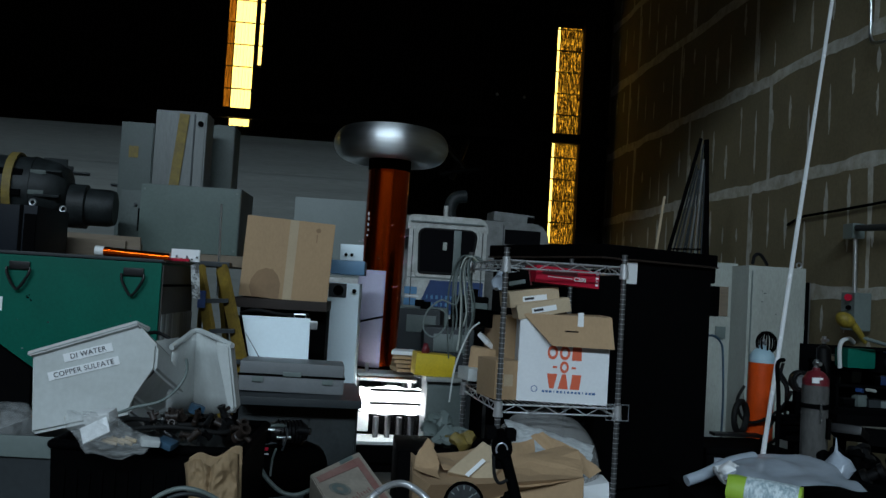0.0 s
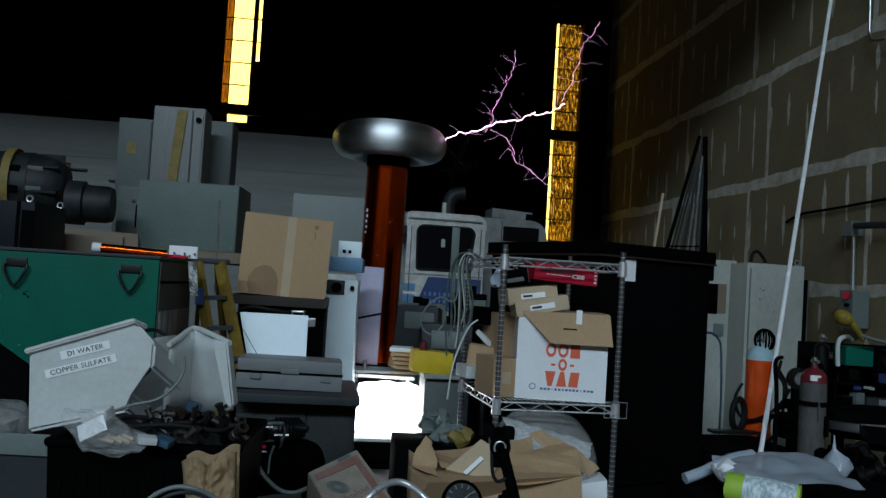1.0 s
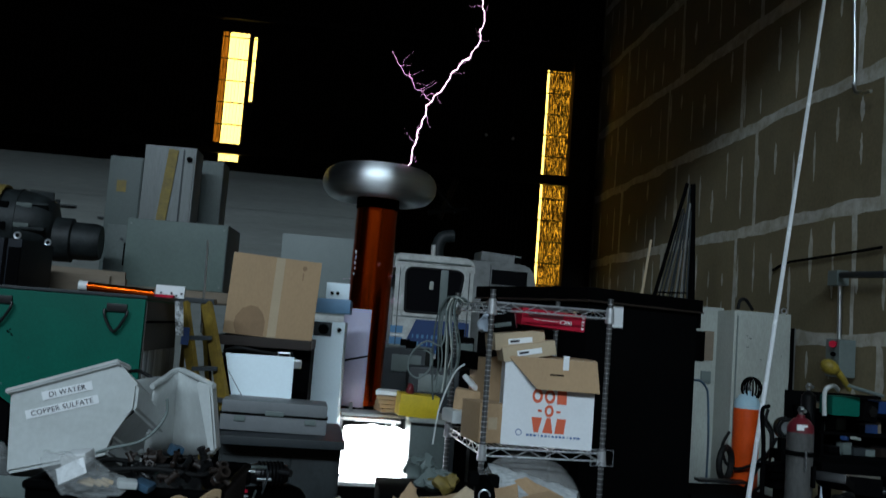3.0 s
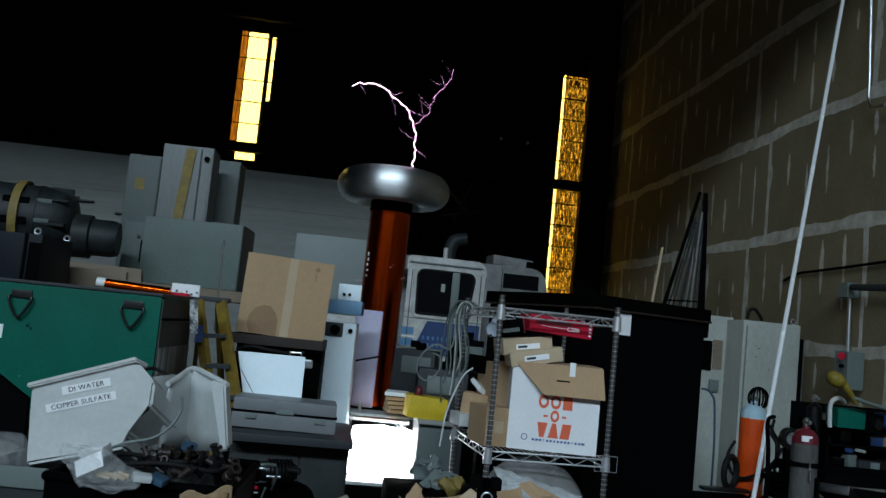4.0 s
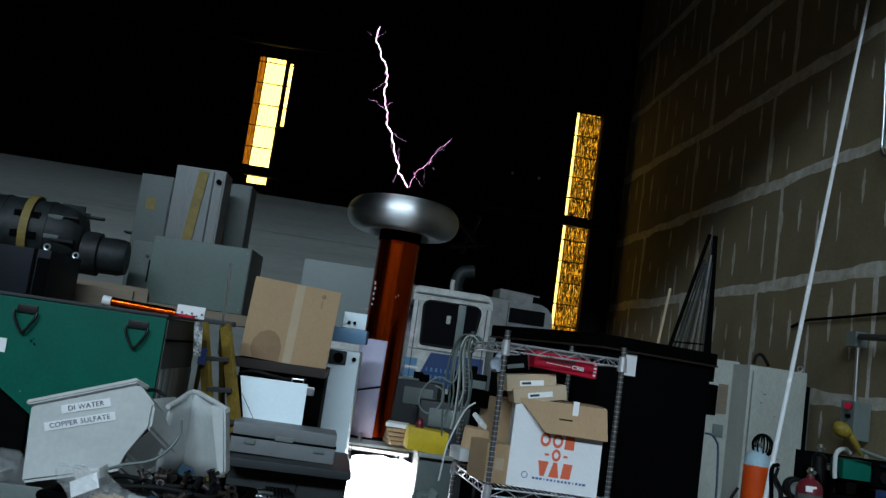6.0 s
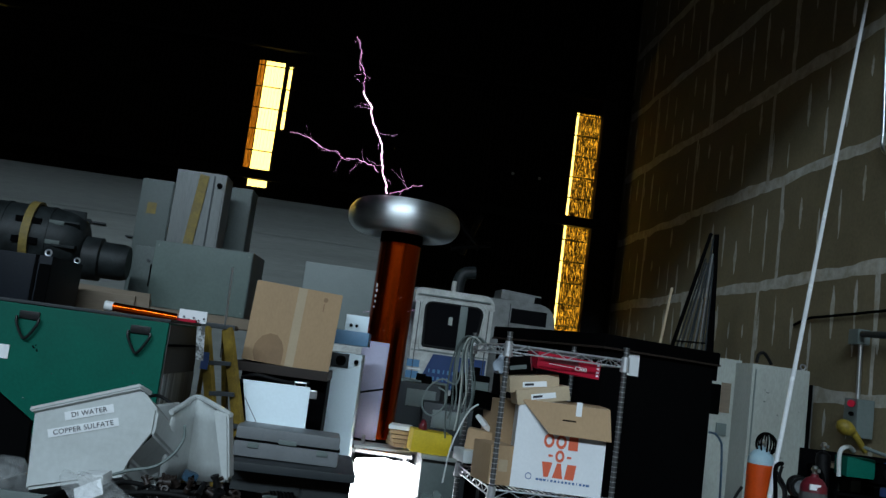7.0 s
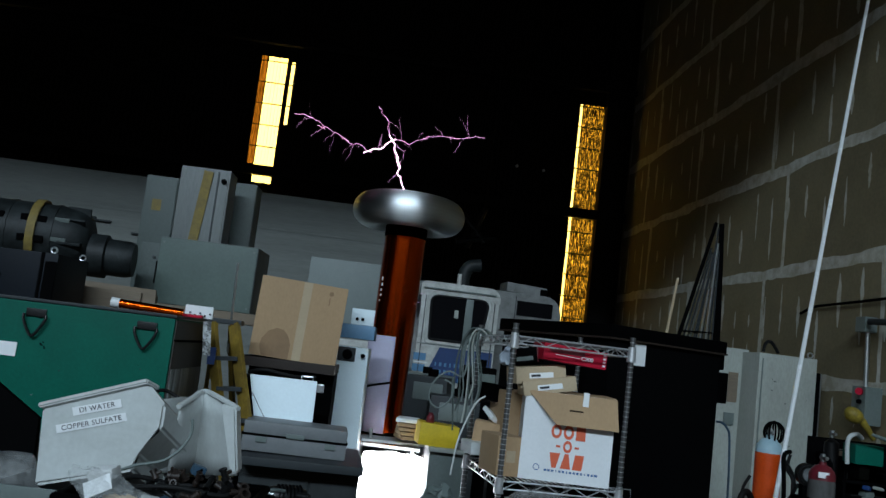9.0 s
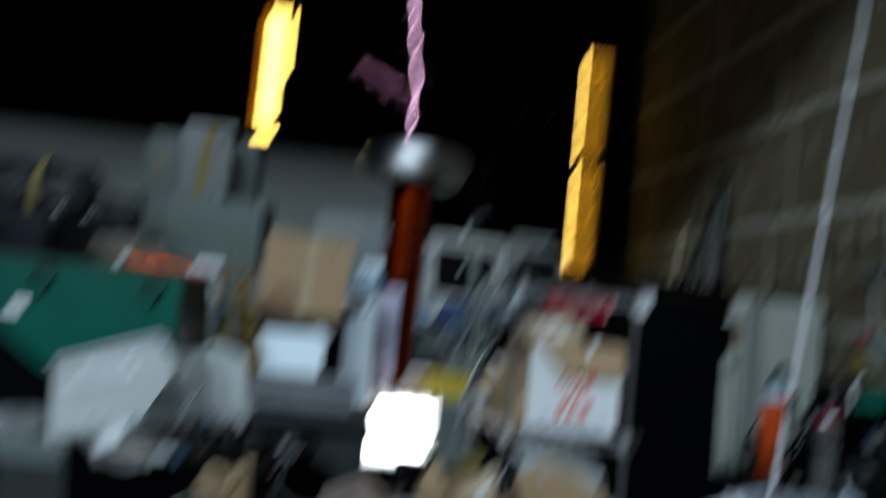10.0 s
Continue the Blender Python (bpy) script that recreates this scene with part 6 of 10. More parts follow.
def low_boxes():
    # crushed open cartons under and before the shelf
    o = (0.729, 3.7, 0.622)
    t = thing("crushed_carton", "crushed open brown cardboard carton", "box", Matrix.Translation(o))
    F = [(0.305, 3.55, 0.663), (0.365, 3.4, 0.646), (0.988, 3.5, 0.672), (0.991, 3.5, 0.01), (0.376, 3.4, 0.01), (0.33, 3.5, 0.01)]
    bm = B()
    slab(bm, F, (0.02, 0.42, 0.0))
    cuts(bm, 3)
    crumple(bm, 0.012, 6, 1)
    wpart("carton", bm, CARD, t)
    for nm, q in (("torn_flap", [(0.304, 3.55, 0.668), (0.321, 3.6, 0.717), (0.36, 3.65, 0.779), (0.392, 3.65, 0.757), (0.408, 3.6, 0.687), (0.407, 3.5, 0.647)]),
                  ("front_flap", [(0.736, 3.7, 0.703), (0.976, 3.75, 0.762), (1.025, 3.6, 0.708), (0.989, 3.5, 0.666), (0.682, 3.45, 0.631)]),
                  ("back_flap", [(0.846, 3.9, 0.758), (0.895, 3.9, 0.791), (1.067, 3.8, 0.713), (1.138, 3.75, 0.641), (1.084, 3.75, 0.622)]),
                  ("side_flap", [(0.423, 3.8, 0.683), (0.658, 3.9, 0.712), (0.763, 3.85, 0.709), (0.684, 3.6, 0.665), (0.427, 3.6, 0.672)]),
                  ("inner_flap", [(0.723, 3.85, 0.741), (0.86, 3.9, 0.746), (0.86, 3.7, 0.651), (0.671, 3.65, 0.642)])):
        bm = B()
        slab(bm, q, (0.002, 0.007, 0.002))
        bmesh.ops.triangulate(bm, faces=bm.faces)
        cuts(bm, 3)
        crumple(bm, 0.020, 11, 2)
        crumple(bm, 0.006, 40, 5)
        wpart(nm, bm, CARD, t, "bent cardboard flap")
    t = thing("flat_box", "small flat cardboard box with a white sticker", "box", Matrix.Translation((0.565, 3.6, 0.701)))
    bm = B()
    slab(bm, [(0.441, 3.55, 0.669), (0.595, 3.65, 0.778), (0.68, 3.6, 0.734), (0.618, 3.5, 0.643)], (0.01, 0.05, -0.04))
    bmesh.ops.bevel(bm, geom=list(bm.edges), offset=0.003, segments=1, affect="EDGES")
    wpart("carton", bm, CARD_PALE, t)
    bm = B()
    slab(bm, [(0.509, 3.515, 0.666), (0.585, 3.575, 0.72), (0.598, 3.565, 0.712), (0.522, 3.505, 0.658)], (0, -0.002, 0.001))
    wpart("sticker", bm, PAPER, t)
    # domed clear lid standing in the shelf
    c = (1.085, 4.62, 0.500)
    t = thing("plastic_dome", "large round cloudy plastic dome leaning in the shelf", "dome", Matrix.Translation(c))
    bm = B()
    R = 0.322
    add_lathe(bm, [(R, 0), (R * 0.98, 0.03), (R * 0.85, 0.09), (R * 0.6, 0.13), (R * 0.3, 0.15), (0.001, 0.155)], 48)
    bmesh.ops.transform(bm, matrix=pose(0, 0, -0.02, 78, 0, 12), verts=bm.verts)
    part("dome", bm, FILM_DIM, t, smooth=True, thick=0.003)
    for a in (25, 50, 75):
        bm = B()
        q = Vector((R * 0.93 * math.cos(radians(a)), -0.02, R * 0.93 * math.sin(radians(a))))
        add_cyl(bm, q, q + Vector((0, -0.012, 0)), 0.008, n=8)
        part("bolt", bm, BLACK, t)
    t = thing("film_roll", "clear plastic film heaped in the lower shelf", "film", Matrix.Translation((1.021, 4.5, 0.647)))
    bm = B()
    A0, A1, A2, A3 = Vector((0.835, 4.52, 0.752)), Vector((1.315, 4.48, 0.640)), Vector((1.235, 4.42, 0.480)), Vector((0.875, 4.42, 0.600))
    add_sheet(bm, lambda u, v: A0.lerp(A1, u).lerp(A3.lerp(A2, u), v) + Vector((0, -0.05 * math.sin(v * 3.1), 0.03 * math.sin(v * 3.1))) + 0.014 * noise.noise_vector(Vector((u * 9, v * 6, 0))), 30, 14)
    wpart("film", bm, CREASED_FILM, t, smooth=True)
    t = thing("white_carton", "white carton standing in the lower shelf", "box", Matrix.Translation((1.342, 4.5, 0.386)))
    bm = B()
    slab(bm, [(1.262, 4.46, 0.433), (1.394, 4.46, 0.456), (1.41, 4.46, 0.198), (1.277, 4.46, 0.193)], (0.02, 0.2, 0))
    wpart("carton", bm, PAPER, t)


low_boxes()


def shelf_goods():
    zt = SH_LOW + 0.026
    def sp(x, y, z=0.0, rx=0, ry=0, rz=0):
        return SH @ pose(x, y, zt + z, rx, ry, rz)
    # brown box behind the removal carton
    t = thing("cardboard_box", "plain brown cardboard box on the wire shelf", "box", sp(0.315, 0.66, 0, 0, 0, 2))
    box_part("carton", (0, 0, 0.21), (0.42, 0.36, 0.42), CARD, t, 0.005)
    box_part("tape_strip", (0, -0.181, 0.21), (0.05, 0.002, 0.42), CARD_PALE, t)
    # small brown box by the left post
    t = thing("small_box", "small dented brown box on the wire shelf", "box", sp(0.035, 0.14, 0, 0, 0, 8))
    box_part("carton", (0.035, 0.1, 0.10), (0.15, 0.26, 0.20), CARD, t, 0.005)
    box_part("print_bar", (0.035, -0.031, 0.1), (0.05, 0.002, 0.06), CARD_PALE, t)
    # two flat parcels on the carton
    for c, w, h, rz, ry in (((0.974, 4.55, 1.382), 0.27, 0.085, 4, -9), ((1.029, 4.5, 1.328), 0.28, 0.075, -2, -12)):
        t = thing("flat_parcel", "flat brown parcel with a white address sticker", "parcel", pose(c[0], c[1] + 0.12, c[2] - h / 2, 0, ry, rz), "flat parcels")
        box_part("carton", (0, 0, h / 2), (w, 0.22, h), CARD_PALE, t, 0.004)
        st = box_part("sticker", (0.0, -0.112, h * 0.45), (0.13, 0.002, 0.028), PAPER, t)
        box_part("print_bar", (-0.03, -0.114, h * 0.45), (0.05, 0.001, 0.012), DARK_INK, st)
    # red software-type box hung below the top shelf
    c = (1.13, 4.55, 1.493)
    t = thing("red_box", "flat red printed box with a dark end", "box", pose(c[0], c[1] + 0.1, c[2] - 0.04, 0, 3.2, 2))
    w = 0.343
    box_part("carton", (0, 0, 0.045), (w, 0.26, 0.088), RED, t, 0.003)
    box_part("lettering_bar", (-w * 0.13, -0.132, 0.06), (w * 0.55, 0.002, 0.026), RED_DARK, t)
    text_part("print_type", "C200", 0.030, PAPER, t, pose(w * 0.19, -0.1315, 0.036, 90, 0, 0), bold=0.0006)
    box_part("print_line", (-w * 0.12, -0.132, 0.036), (w * 0.38, 0.002, 0.003), PAPER, t)
    for k in range(4):
        box_part("print_spot", (w * 0.46, -0.132, 0.018 + 0.018 * k), (0.014, 0.002, 0.010), PAPER, t)
    c = (0.935, 4.7, 1.465)
    t = thing("dark_box", "flat black printed box beside the red one", "box", pose(c[0], c[1] + 0.05, c[2] - 0.04, 0, -12, -18))
    box_part("carton", (0, 0, 0.045), (0.15, 0.22, 0.085), BLACK, t, 0.003)
    box_part("lettering_bar", (0.0, -0.112, 0.03), (0.09, 0.002, 0.022), STEEL, t)
    box_part("red_edge", (0.072, -0.112, 0.045), (0.008, 0.002, 0.08), RED_DARK, t)
    # small things at the west side of the lower shelf
    for nm, lab, p, s, rot, mt in (("white_tray", "white plastic tray on the wire shelf", (0.745, 5, 0.928), (0.14, 0.2, 0.07), (0, 0, 10), WHITE_POLY),
                                   ("white_tray", "white plastic tray on the wire shelf", (0.828, 5.1, 1.103), (0.09, 0.14, 0.03), (25, 30, 30), PAPER),
                                   ("brown_pack", "small brown pack among the shelf clutter", (0.803, 5.05, 1.014), (0.16, 0.14, 0.12), (0, 5, -12), CARD),
                                   ("black_pack", "black padded pouch on the shelf", (0.841, 5.15, 1.233), (0.14, 0.16, 0.10), (0, 10, 20), BLACK_PLASTIC),
                                   ("grey_pack", "grey padded bag among the shelf clutter", (0.793, 5.3, 1.223), (0.16, 0.12, 0.09), (10, -10, 0), STEEL_DARK)):
        t = thing(nm, lab, "pack", pose(*p, *rot))
        bm = B()
        add_box(bm, (0, 0, 0), s, 0.012)
        part("body", bm, mt, t, smooth=True)
    # crumpled bag in the corner
    t = thing("plastic_bag", "crumpled cloudy plastic bag hanging in the shelf corner", "bag", Matrix.Translation((0.822, 4.72, 1.47)))
    bm = B()
    bmesh.ops.create_icosphere(bm, subdivisions=4, radius=1.0, matrix=Matrix.LocRotScale(Vector((0.822, 4.72, 1.462)), Euler((0, 0.3, 0)), Vector((0.050, 0.04, 0.062))))
    crumple(bm, 0.022, 24, 5)
    wpart("film", bm, FILM, t)
    bm = B()
    add_cyl(bm, (0.822, 4.72, 1.49), (0.822, 4.72, SH_HIGH), 0.004, n=6)
    wpart("tie", bm, WHITE_POLY, t)
    # cable bundle hanging over the back-left corner
    rnd = random.Random(17)
    for k in range(10):
        dx = 0.0075 * k
        a = Vector((0.677, 5.1, 1.585)) + Vector((dx - 0.03, 0.012 * (k % 4), 0.010 * rnd.random()))
        out, low = rnd.uniform(0.055, 0.07), rnd.uniform(0.40, 0.60)
        hose("grey_cable", "grey cable hanging over the shelf corner", "cable",
             [a + Vector((0.075, 0.0, -0.03)), a + Vector((0.03, 0, 0.006)), a + Vector((-0.012, 0, -0.012)), a + Vector((-0.05 + 0.004 * k, 0, -0.10)),
              a + Vector((-out + 0.009 * k, -0.01, -0.25)), a + Vector((-out * 0.8 + 0.008 * k + rnd.uniform(-0.006, 0.006), -0.01, -low * 0.8)),
              a + Vector((-0.05 + 0.006 * k + rnd.uniform(-0.012, 0.012), -0.01, -low))], 0.0048, rnd.choice((STEEL, STEEL, STEEL_SLATE, STEEL_LIGHT)))
    hose("grey_cable", "grey cable loop hanging at the shelf", "cable",
         [(0.642, 5.08, 1.518), (0.622, 5, 1.322), (0.531, 5, 1.332), (0.455, 5, 1.263), (0.439, 5, 1.166), (0.496, 5, 1.122), (0.557, 5, 1.173), (0.568, 5, 1.254), (0.518, 5, 1.283)], 0.005, STEEL)
    hose("white_cable", "white cable running down to the shelf", "cable", [(0.744, 4.9, 1.222), (0.696, 4.9, 1.178), (0.649, 4.9, 1.068), (0.609, 4.85, 0.951), (0.592, 4.85, 0.78)], 0.005, WHITE_POLY)


shelf_goods()


def behind_coil():
    # yellow carton and clutter on a low table between coil and shelf
    zt = 0.779
    t = thing("clutter_table", "low grey cabinet carrying clutter", "table", pose(0.728, 6.4, 0))
    box_part("top", (0, 0, zt - 0.015), (0.30, 0.5, 0.03), STEEL_LIGHT, t, 0.004)
    box_part("body", (0, 0.02, (zt - 0.03) / 2), (0.27, 0.44, zt - 0.03), STEEL, t, 0.006)
    c = (0.633, 6.2, 0.799)
    t = thing("yellow_box", "bright yellow cardboard box", "box", pose(c[0], c[1] + 0.12, zt, 0, 3, 3))
    hy = 0.153
    box_part("carton", (0, 0, hy / 2), (0.276, 0.24, hy), YELLOW, t, 0.004)
    bm = B()
    bmesh.ops.create_icosphere(bm, subdivisions=3, radius=0.04, matrix=Matrix.Translation((0.579, 6.3, 0.958)) @ Matrix.Diagonal((0.8, 0.8, 1.1, 1)))
    t = thing("red_glove", "crumpled dull red rag on the yellow box", "rag", Matrix.Translation((0.551, 6, 0.979)))
    crumple(bm, 0.012, 30, 2)
    wpart("cloth", bm, RED_DARK, t, smooth=True)
    for k in range(5):
        c = Vector((0.443, 6.6, 0.911)) + Vector((0.004 * k, 0.02 * k, -0.033 * k))
        t = thing("book_stack", "brown folder in a pile", "folder", pose(*c, 0, 0, 5 * k - 8), "pile of folders")
        box_part("cover", (0, 0, 0), (0.16, 0.24, 0.028), CARD if k else PAPER, t, 0.003)
    # machine with white cables far behind
    for k, (p, s, mt) in enumerate((((0.736, 8.6, 1.024), (0.40, 0.4, 0.34), STEEL_DARK), ((0.949, 8.2, 0.899), (0.46, 0.4, 0.30), STEEL_DARK), ((0.732, 9.3, 1.049), (0.6, 0.3, 0.3), STEEL), ((1.168, 8.4, 1.223), (0.26, 0.3, 0.24), BLACK))):
        t = thing("machine_box", "dark machine housing behind the coil", "machine", pose(p[0], p[1], 0, 0, 0, 10 * k - 12))
        hz = p[2] + s[2] / 2
        box_part("housing", (0, 0, hz / 2), (s[0], s[1], hz), mt, t, 0.02)
        box_part("cover", (0.02, -s[1] / 2 - 0.008, hz - 0.14), (s[0] * 0.7, 0.016, 0.16), STEEL, t, 0.006)
        bm = B()
        add_cyl(bm, (0.03, 0, hz), (0.03, 0, hz + 0.07), 0.05, n=16)
        part("cap", bm, BLACK, t, smooth=True)
    # dark clutter near the floor between coil base and boxes
    for k, (p, s, mt) in enumerate((((0.561, 5, 0.631), (0.16, 0.14, 0.12), STEEL), ((0.618, 4.9, 0.572), (0.20, 0.2, 0.10), STEEL), ((0.668, 4.8, 0.577), (0.14, 0.14, 0.08), OLD_TAPE))):
        t = thing("rag_bundle", "grey rag bundle on the clutter", "rag", Matrix.Translation(p))
        bm = B()
        bmesh.ops.create_icosphere(bm, subdivisions=3, radius=0.5, matrix=Matrix.Translation(p) @ Matrix.Diagonal((*s, 1)))
        crumple(bm, 0.05, 22, k)
        wpart("cloth", bm, mt, t, smooth=True)
    t = thing("low_crate", "dark crate under the clutter", "crate", pose(0.621, 5.0, 0))
    zc = 0.525
    box_part("body", (0, 0, zc / 2), (0.6, 0.5, zc), BLACK, t, 0.01)


behind_coil()


def motorcycle_front():
    # handlebar, speedometer and mirror stalk of a motorcycle parked by the camera
    t = thing("motorcycle", "motorcycle front with chrome bar, round speedometer and stalk", "motorcycle", Matrix.Translation((0.279, 2.3, 0)))
    bm = B()
    add_tube(bm, smooth_pts([(-0.031, 2.2, 0.753), (0.072, 2.2, 0.856), (0.115, 2.22, 0.891), (0.155, 2.25, 0.9), (0.191, 2.25, 0.893), (0.234, 2.22, 0.866), (0.3, 2.2, 0.793)], 8), 0.0085, 12)
    wpart("handlebar", bm, CHROME, t, "bright chrome bar", smooth=True)
    c = Vector((0.342, 2.35, 0.835))
    bm = B()
    add_lathe(bm, [(0.0, -0.05), (0.042, -0.05), (0.052, -0.03), (0.055, 0.0), (0.05, 0.006), (0.046, 0.0)], 36)
    bmesh.ops.transform(bm, matrix=Matrix.Translation(c) @ pose(0, 0, 0, 68, 0, 4), verts=bm.verts)
    g = wpart("speedometer", bm, BLACK_PLASTIC, t, "round black speedometer", smooth=True)
    bm = B()
    m = Matrix.Translation(c) @ pose(0, 0, 0, 68, 0, 4)
    add_lathe(bm, [(0.001, 0.001), (0.046, 0.001)], 32)
    bmesh.ops.transform(bm, matrix=m, verts=bm.verts)
    d = wpart("dial", bm, STEEL_DARK, g, "dark dial")
    for k in range(11):
        a = radians(225 - 27 * k)
        bm = B()
        add_box(bm, (0, 0, 0), (0.010, 0.003, 0.001), 0, m @ Matrix.Translation((0.038 * math.cos(a), 0.038 * math.sin(a), 0.003)) @ Matrix.Rotation(a, 4, "Z"))
        wpart("tick", bm, STEEL, g)
    bm = B()
    add_box(bm, (0.014, 0, 0.005), (0.034, 0.003, 0.001), 0, m @ Matrix.Rotation(radians(40), 4, "Z"))
    wpart("needle", bm, STEEL, g)
    # stalk
    bm = B()
    add_tube(bm, smooth_pts([(0.47, 2.55, 0.973), (0.478, 2.5, 0.922), (0.488, 2.45, 0.869), (0.502, 2.4, 0.805)], 5), 0.016, 12)
    wpart("stalk", bm, BLACK_PLASTIC, t, "black clamp stalk", smooth=True)
    bm = B()
    q = Vector((0.463, 2.53, 0.96))
    add_cyl(bm, q + Vector((0.01, 0.05, 0.01)), q + Vector((-0.002, -0.045, -0.006)), 0.03, n=20)
    st = wpart("clamp_head", bm, BLACK_PLASTIC, t, "black clamp head", smooth=True)
    bm = B()
    qq = q + Vector((-0.003, -0.047, -0.006))
    add_tube(bm, [qq + Vector((0.016 * math.cos(k * math.tau / 20), 0, 0.018 * math.sin(k * math.tau / 20))) for k in range(13)], 0.0024, 6)
    wpart("bright_ring", bm, CHROME, st, smooth=True)
    for dx, dz in ((-0.03, 0.035), (0.028, 0.03), (0.0, -0.05)):
        bm = B()
        add_box(bm, q + Vector((dx, 0, dz)), (0.03, 0.05, 0.035), 0.008)
        wpart("clamp_lug", bm, BLACK, st, smooth=True)
    bm = B()
    add_tube(bm, smooth_pts([(0.44, 2.5, 0.936), (0.437, 2.45, 0.891), (0.446, 2.42, 0.874), (0.469, 2.42, 0.883)], 5), 0.005, 8)
    wpart("cable", bm, RUBBER, t, smooth=True)
    bm = B()
    slab(bm, [(0.462, 2.42, 0.835), (0.507, 2.42, 0.850), (0.535, 2.42, 0.755), (0.448, 2.42, 0.751)], (0, 0.06, 0))
    bmesh.ops.bevel(bm, geom=list(bm.edges), offset=0.01, segments=2, affect="EDGES")
    wpart("clamp_base", bm, BLACK, t, smooth=True)
    # fork legs and wheel that carry it, below the view
    for sx in (-0.09, 0.09):
        bm = B()
        add_cyl(bm, (sx, -0.05, 0.30), (sx, 0.02, 0.74), 0.022, n=14)
        part("fork_leg", bm, GALV, t, smooth=True)
    bm = B()
    add_tube(bm, [(0.0, -0.07 + 0.27 * math.cos(k * math.tau / 36), 0.32 + 0.27 * math.sin(k * math.tau / 36)) for k in range(37)], 0.05, 12)
    part("tyre", bm, RUBBER, t, smooth=True)


motorcycle_front()


# ---------------------------------------------------------------- east side
def steel_cabinets():
    xa, xb = 3.397, 3.83
    za = 1.82
    t = thing("steel_cupboard", "pale grey steel cupboard beside the black case", "cupboard", pose((xa + xb) / 2, 8.65, 0, 0, 0, 0), "pale cupboards")
    box_part("carcass", (0, 0, za / 2), (xb - xa, 0.5, za), STEEL_LIGHT, t, 0.006)
    box_part("door", (-0.03, -0.256, za / 2 + 0.03), (xb - xa - 0.12, 0.012, za - 0.1), STEEL_LIGHT, t, 0.003)
    box_part("gap", (3.83 - (xa + xb) / 2 - 0.05, -0.2635, za / 2 + 0.03), (0.008, 0.004, za - 0.12), DARK_INK, t)
    box_part("frame_plate", (3.681 - (xa + xb) / 2, -0.268, 1.438), (0.097, 0.012, 0.29), WOOD, t, 0.003, "grimy brown plate")
    box_part("switch", (3.663 - (xa + xb) / 2, -0.27, 1.13), (0.10, 0.03, 0.12), STEEL, t, 0.006)
    xc, xd = 3.769, 4.339
    zc = 1.793
    t = thing("steel_cupboard", "pale grey steel cupboard with lifting eye and cable", "cupboard", pose((xc + xd) / 2, 8.28, 0, 0, 0, 0), "pale cupboards")
    w = xd - xc
    box_part("carcass", (0, 0, zc / 2), (w, 0.5, zc), STEEL_LIGHT, t, 0.006)
    box_part("door", (0, -0.256, zc / 2 + 0.03), (w - 0.05, 0.012, zc - 0.12), STEEL_LIGHT, t, 0.003)
    box_part("hinge_strip", (-w / 2 + 0.03, -0.264, zc / 2), (0.012, 0.006, zc - 0.1), STEEL, t, 0.002)
    rnd = random.Random(21)
    for k in range(9):
        box_part("scuff", (rnd.uniform(-0.4, 0.45) * w, -0.2625, rnd.uniform(0.5, 0.95) * zc), (rnd.uniform(0.003, 0.03), 0.001, rnd.uniform(0.003, 0.012)), STEEL_DARK, t)
    bm = B()
    add_tube(bm, [(w / 2 - 0.05 + 0.025 * math.cos(k * math.tau / 16), -0.2, zc + 0.03 + 0.025 * math.sin(k * math.tau / 16)) for k in range(17)], 0.008, 8)
    part("lifting_eye", bm, GALV, t, smooth=True)
    hose("black_cable", "black cable arching over the cupboard", "cable", [(3.833, 8.1, 1.807), (3.851, 8.1, 1.889), (3.907, 8.1, 1.904), (4.005, 8.15, 1.814)], 0.016, RUBBER)
    t = thing("dark_door_edge", "dark narrow panel standing beside the cupboard", "panel", pose(4.418, 8.2, 0))
    hz = 1.666
    box_part("panel", (0, 0, hz / 2), (0.035, 0.14, hz), BLACK, t, 0.004)
    box_part("bright_edge", (0.022, -0.065, hz / 2), (0.012, 0.012, hz), GALV, t)


steel_cabinets()


def cylinder(name, label, p, r, h, body, cap, valve):
    t = thing(name, label, "gas cylinder", pose(p[0], p[1], 0, 0, 0, 0), "gas cylinders")
    bm = B()
    add_lathe(bm, [(r * 0.9, 0.0), (r, 0.02), (r, h - 0.005)], 32)
    part("barrel", bm, body, t, smooth=True)
    bm = B()
    add_lathe(bm, [(r, h - 0.005), (r * 0.99, h + 0.03), (r * 0.88, h + r * 0.6), (r * 0.6, h + r * 0.95), (r * 0.3, h + r * 1.08), (r * 0.28, h + r * 1.3), (0, h + r * 1.3)], 32)
    part("shoulder", bm, cap, t, smooth=True)
    bm = B()
    zt = h + r * 1.3
    add_cyl(bm, (0, 0, zt), (0, 0, zt + 0.05), 0.016, n=12)
    add_cyl(bm, (0, -0.05, zt + 0.025), (0, 0.03, zt + 0.025), 0.012, n=10)
    v = part("valve", bm, GALV, t, "metal valve", smooth=True)
    return t, zt


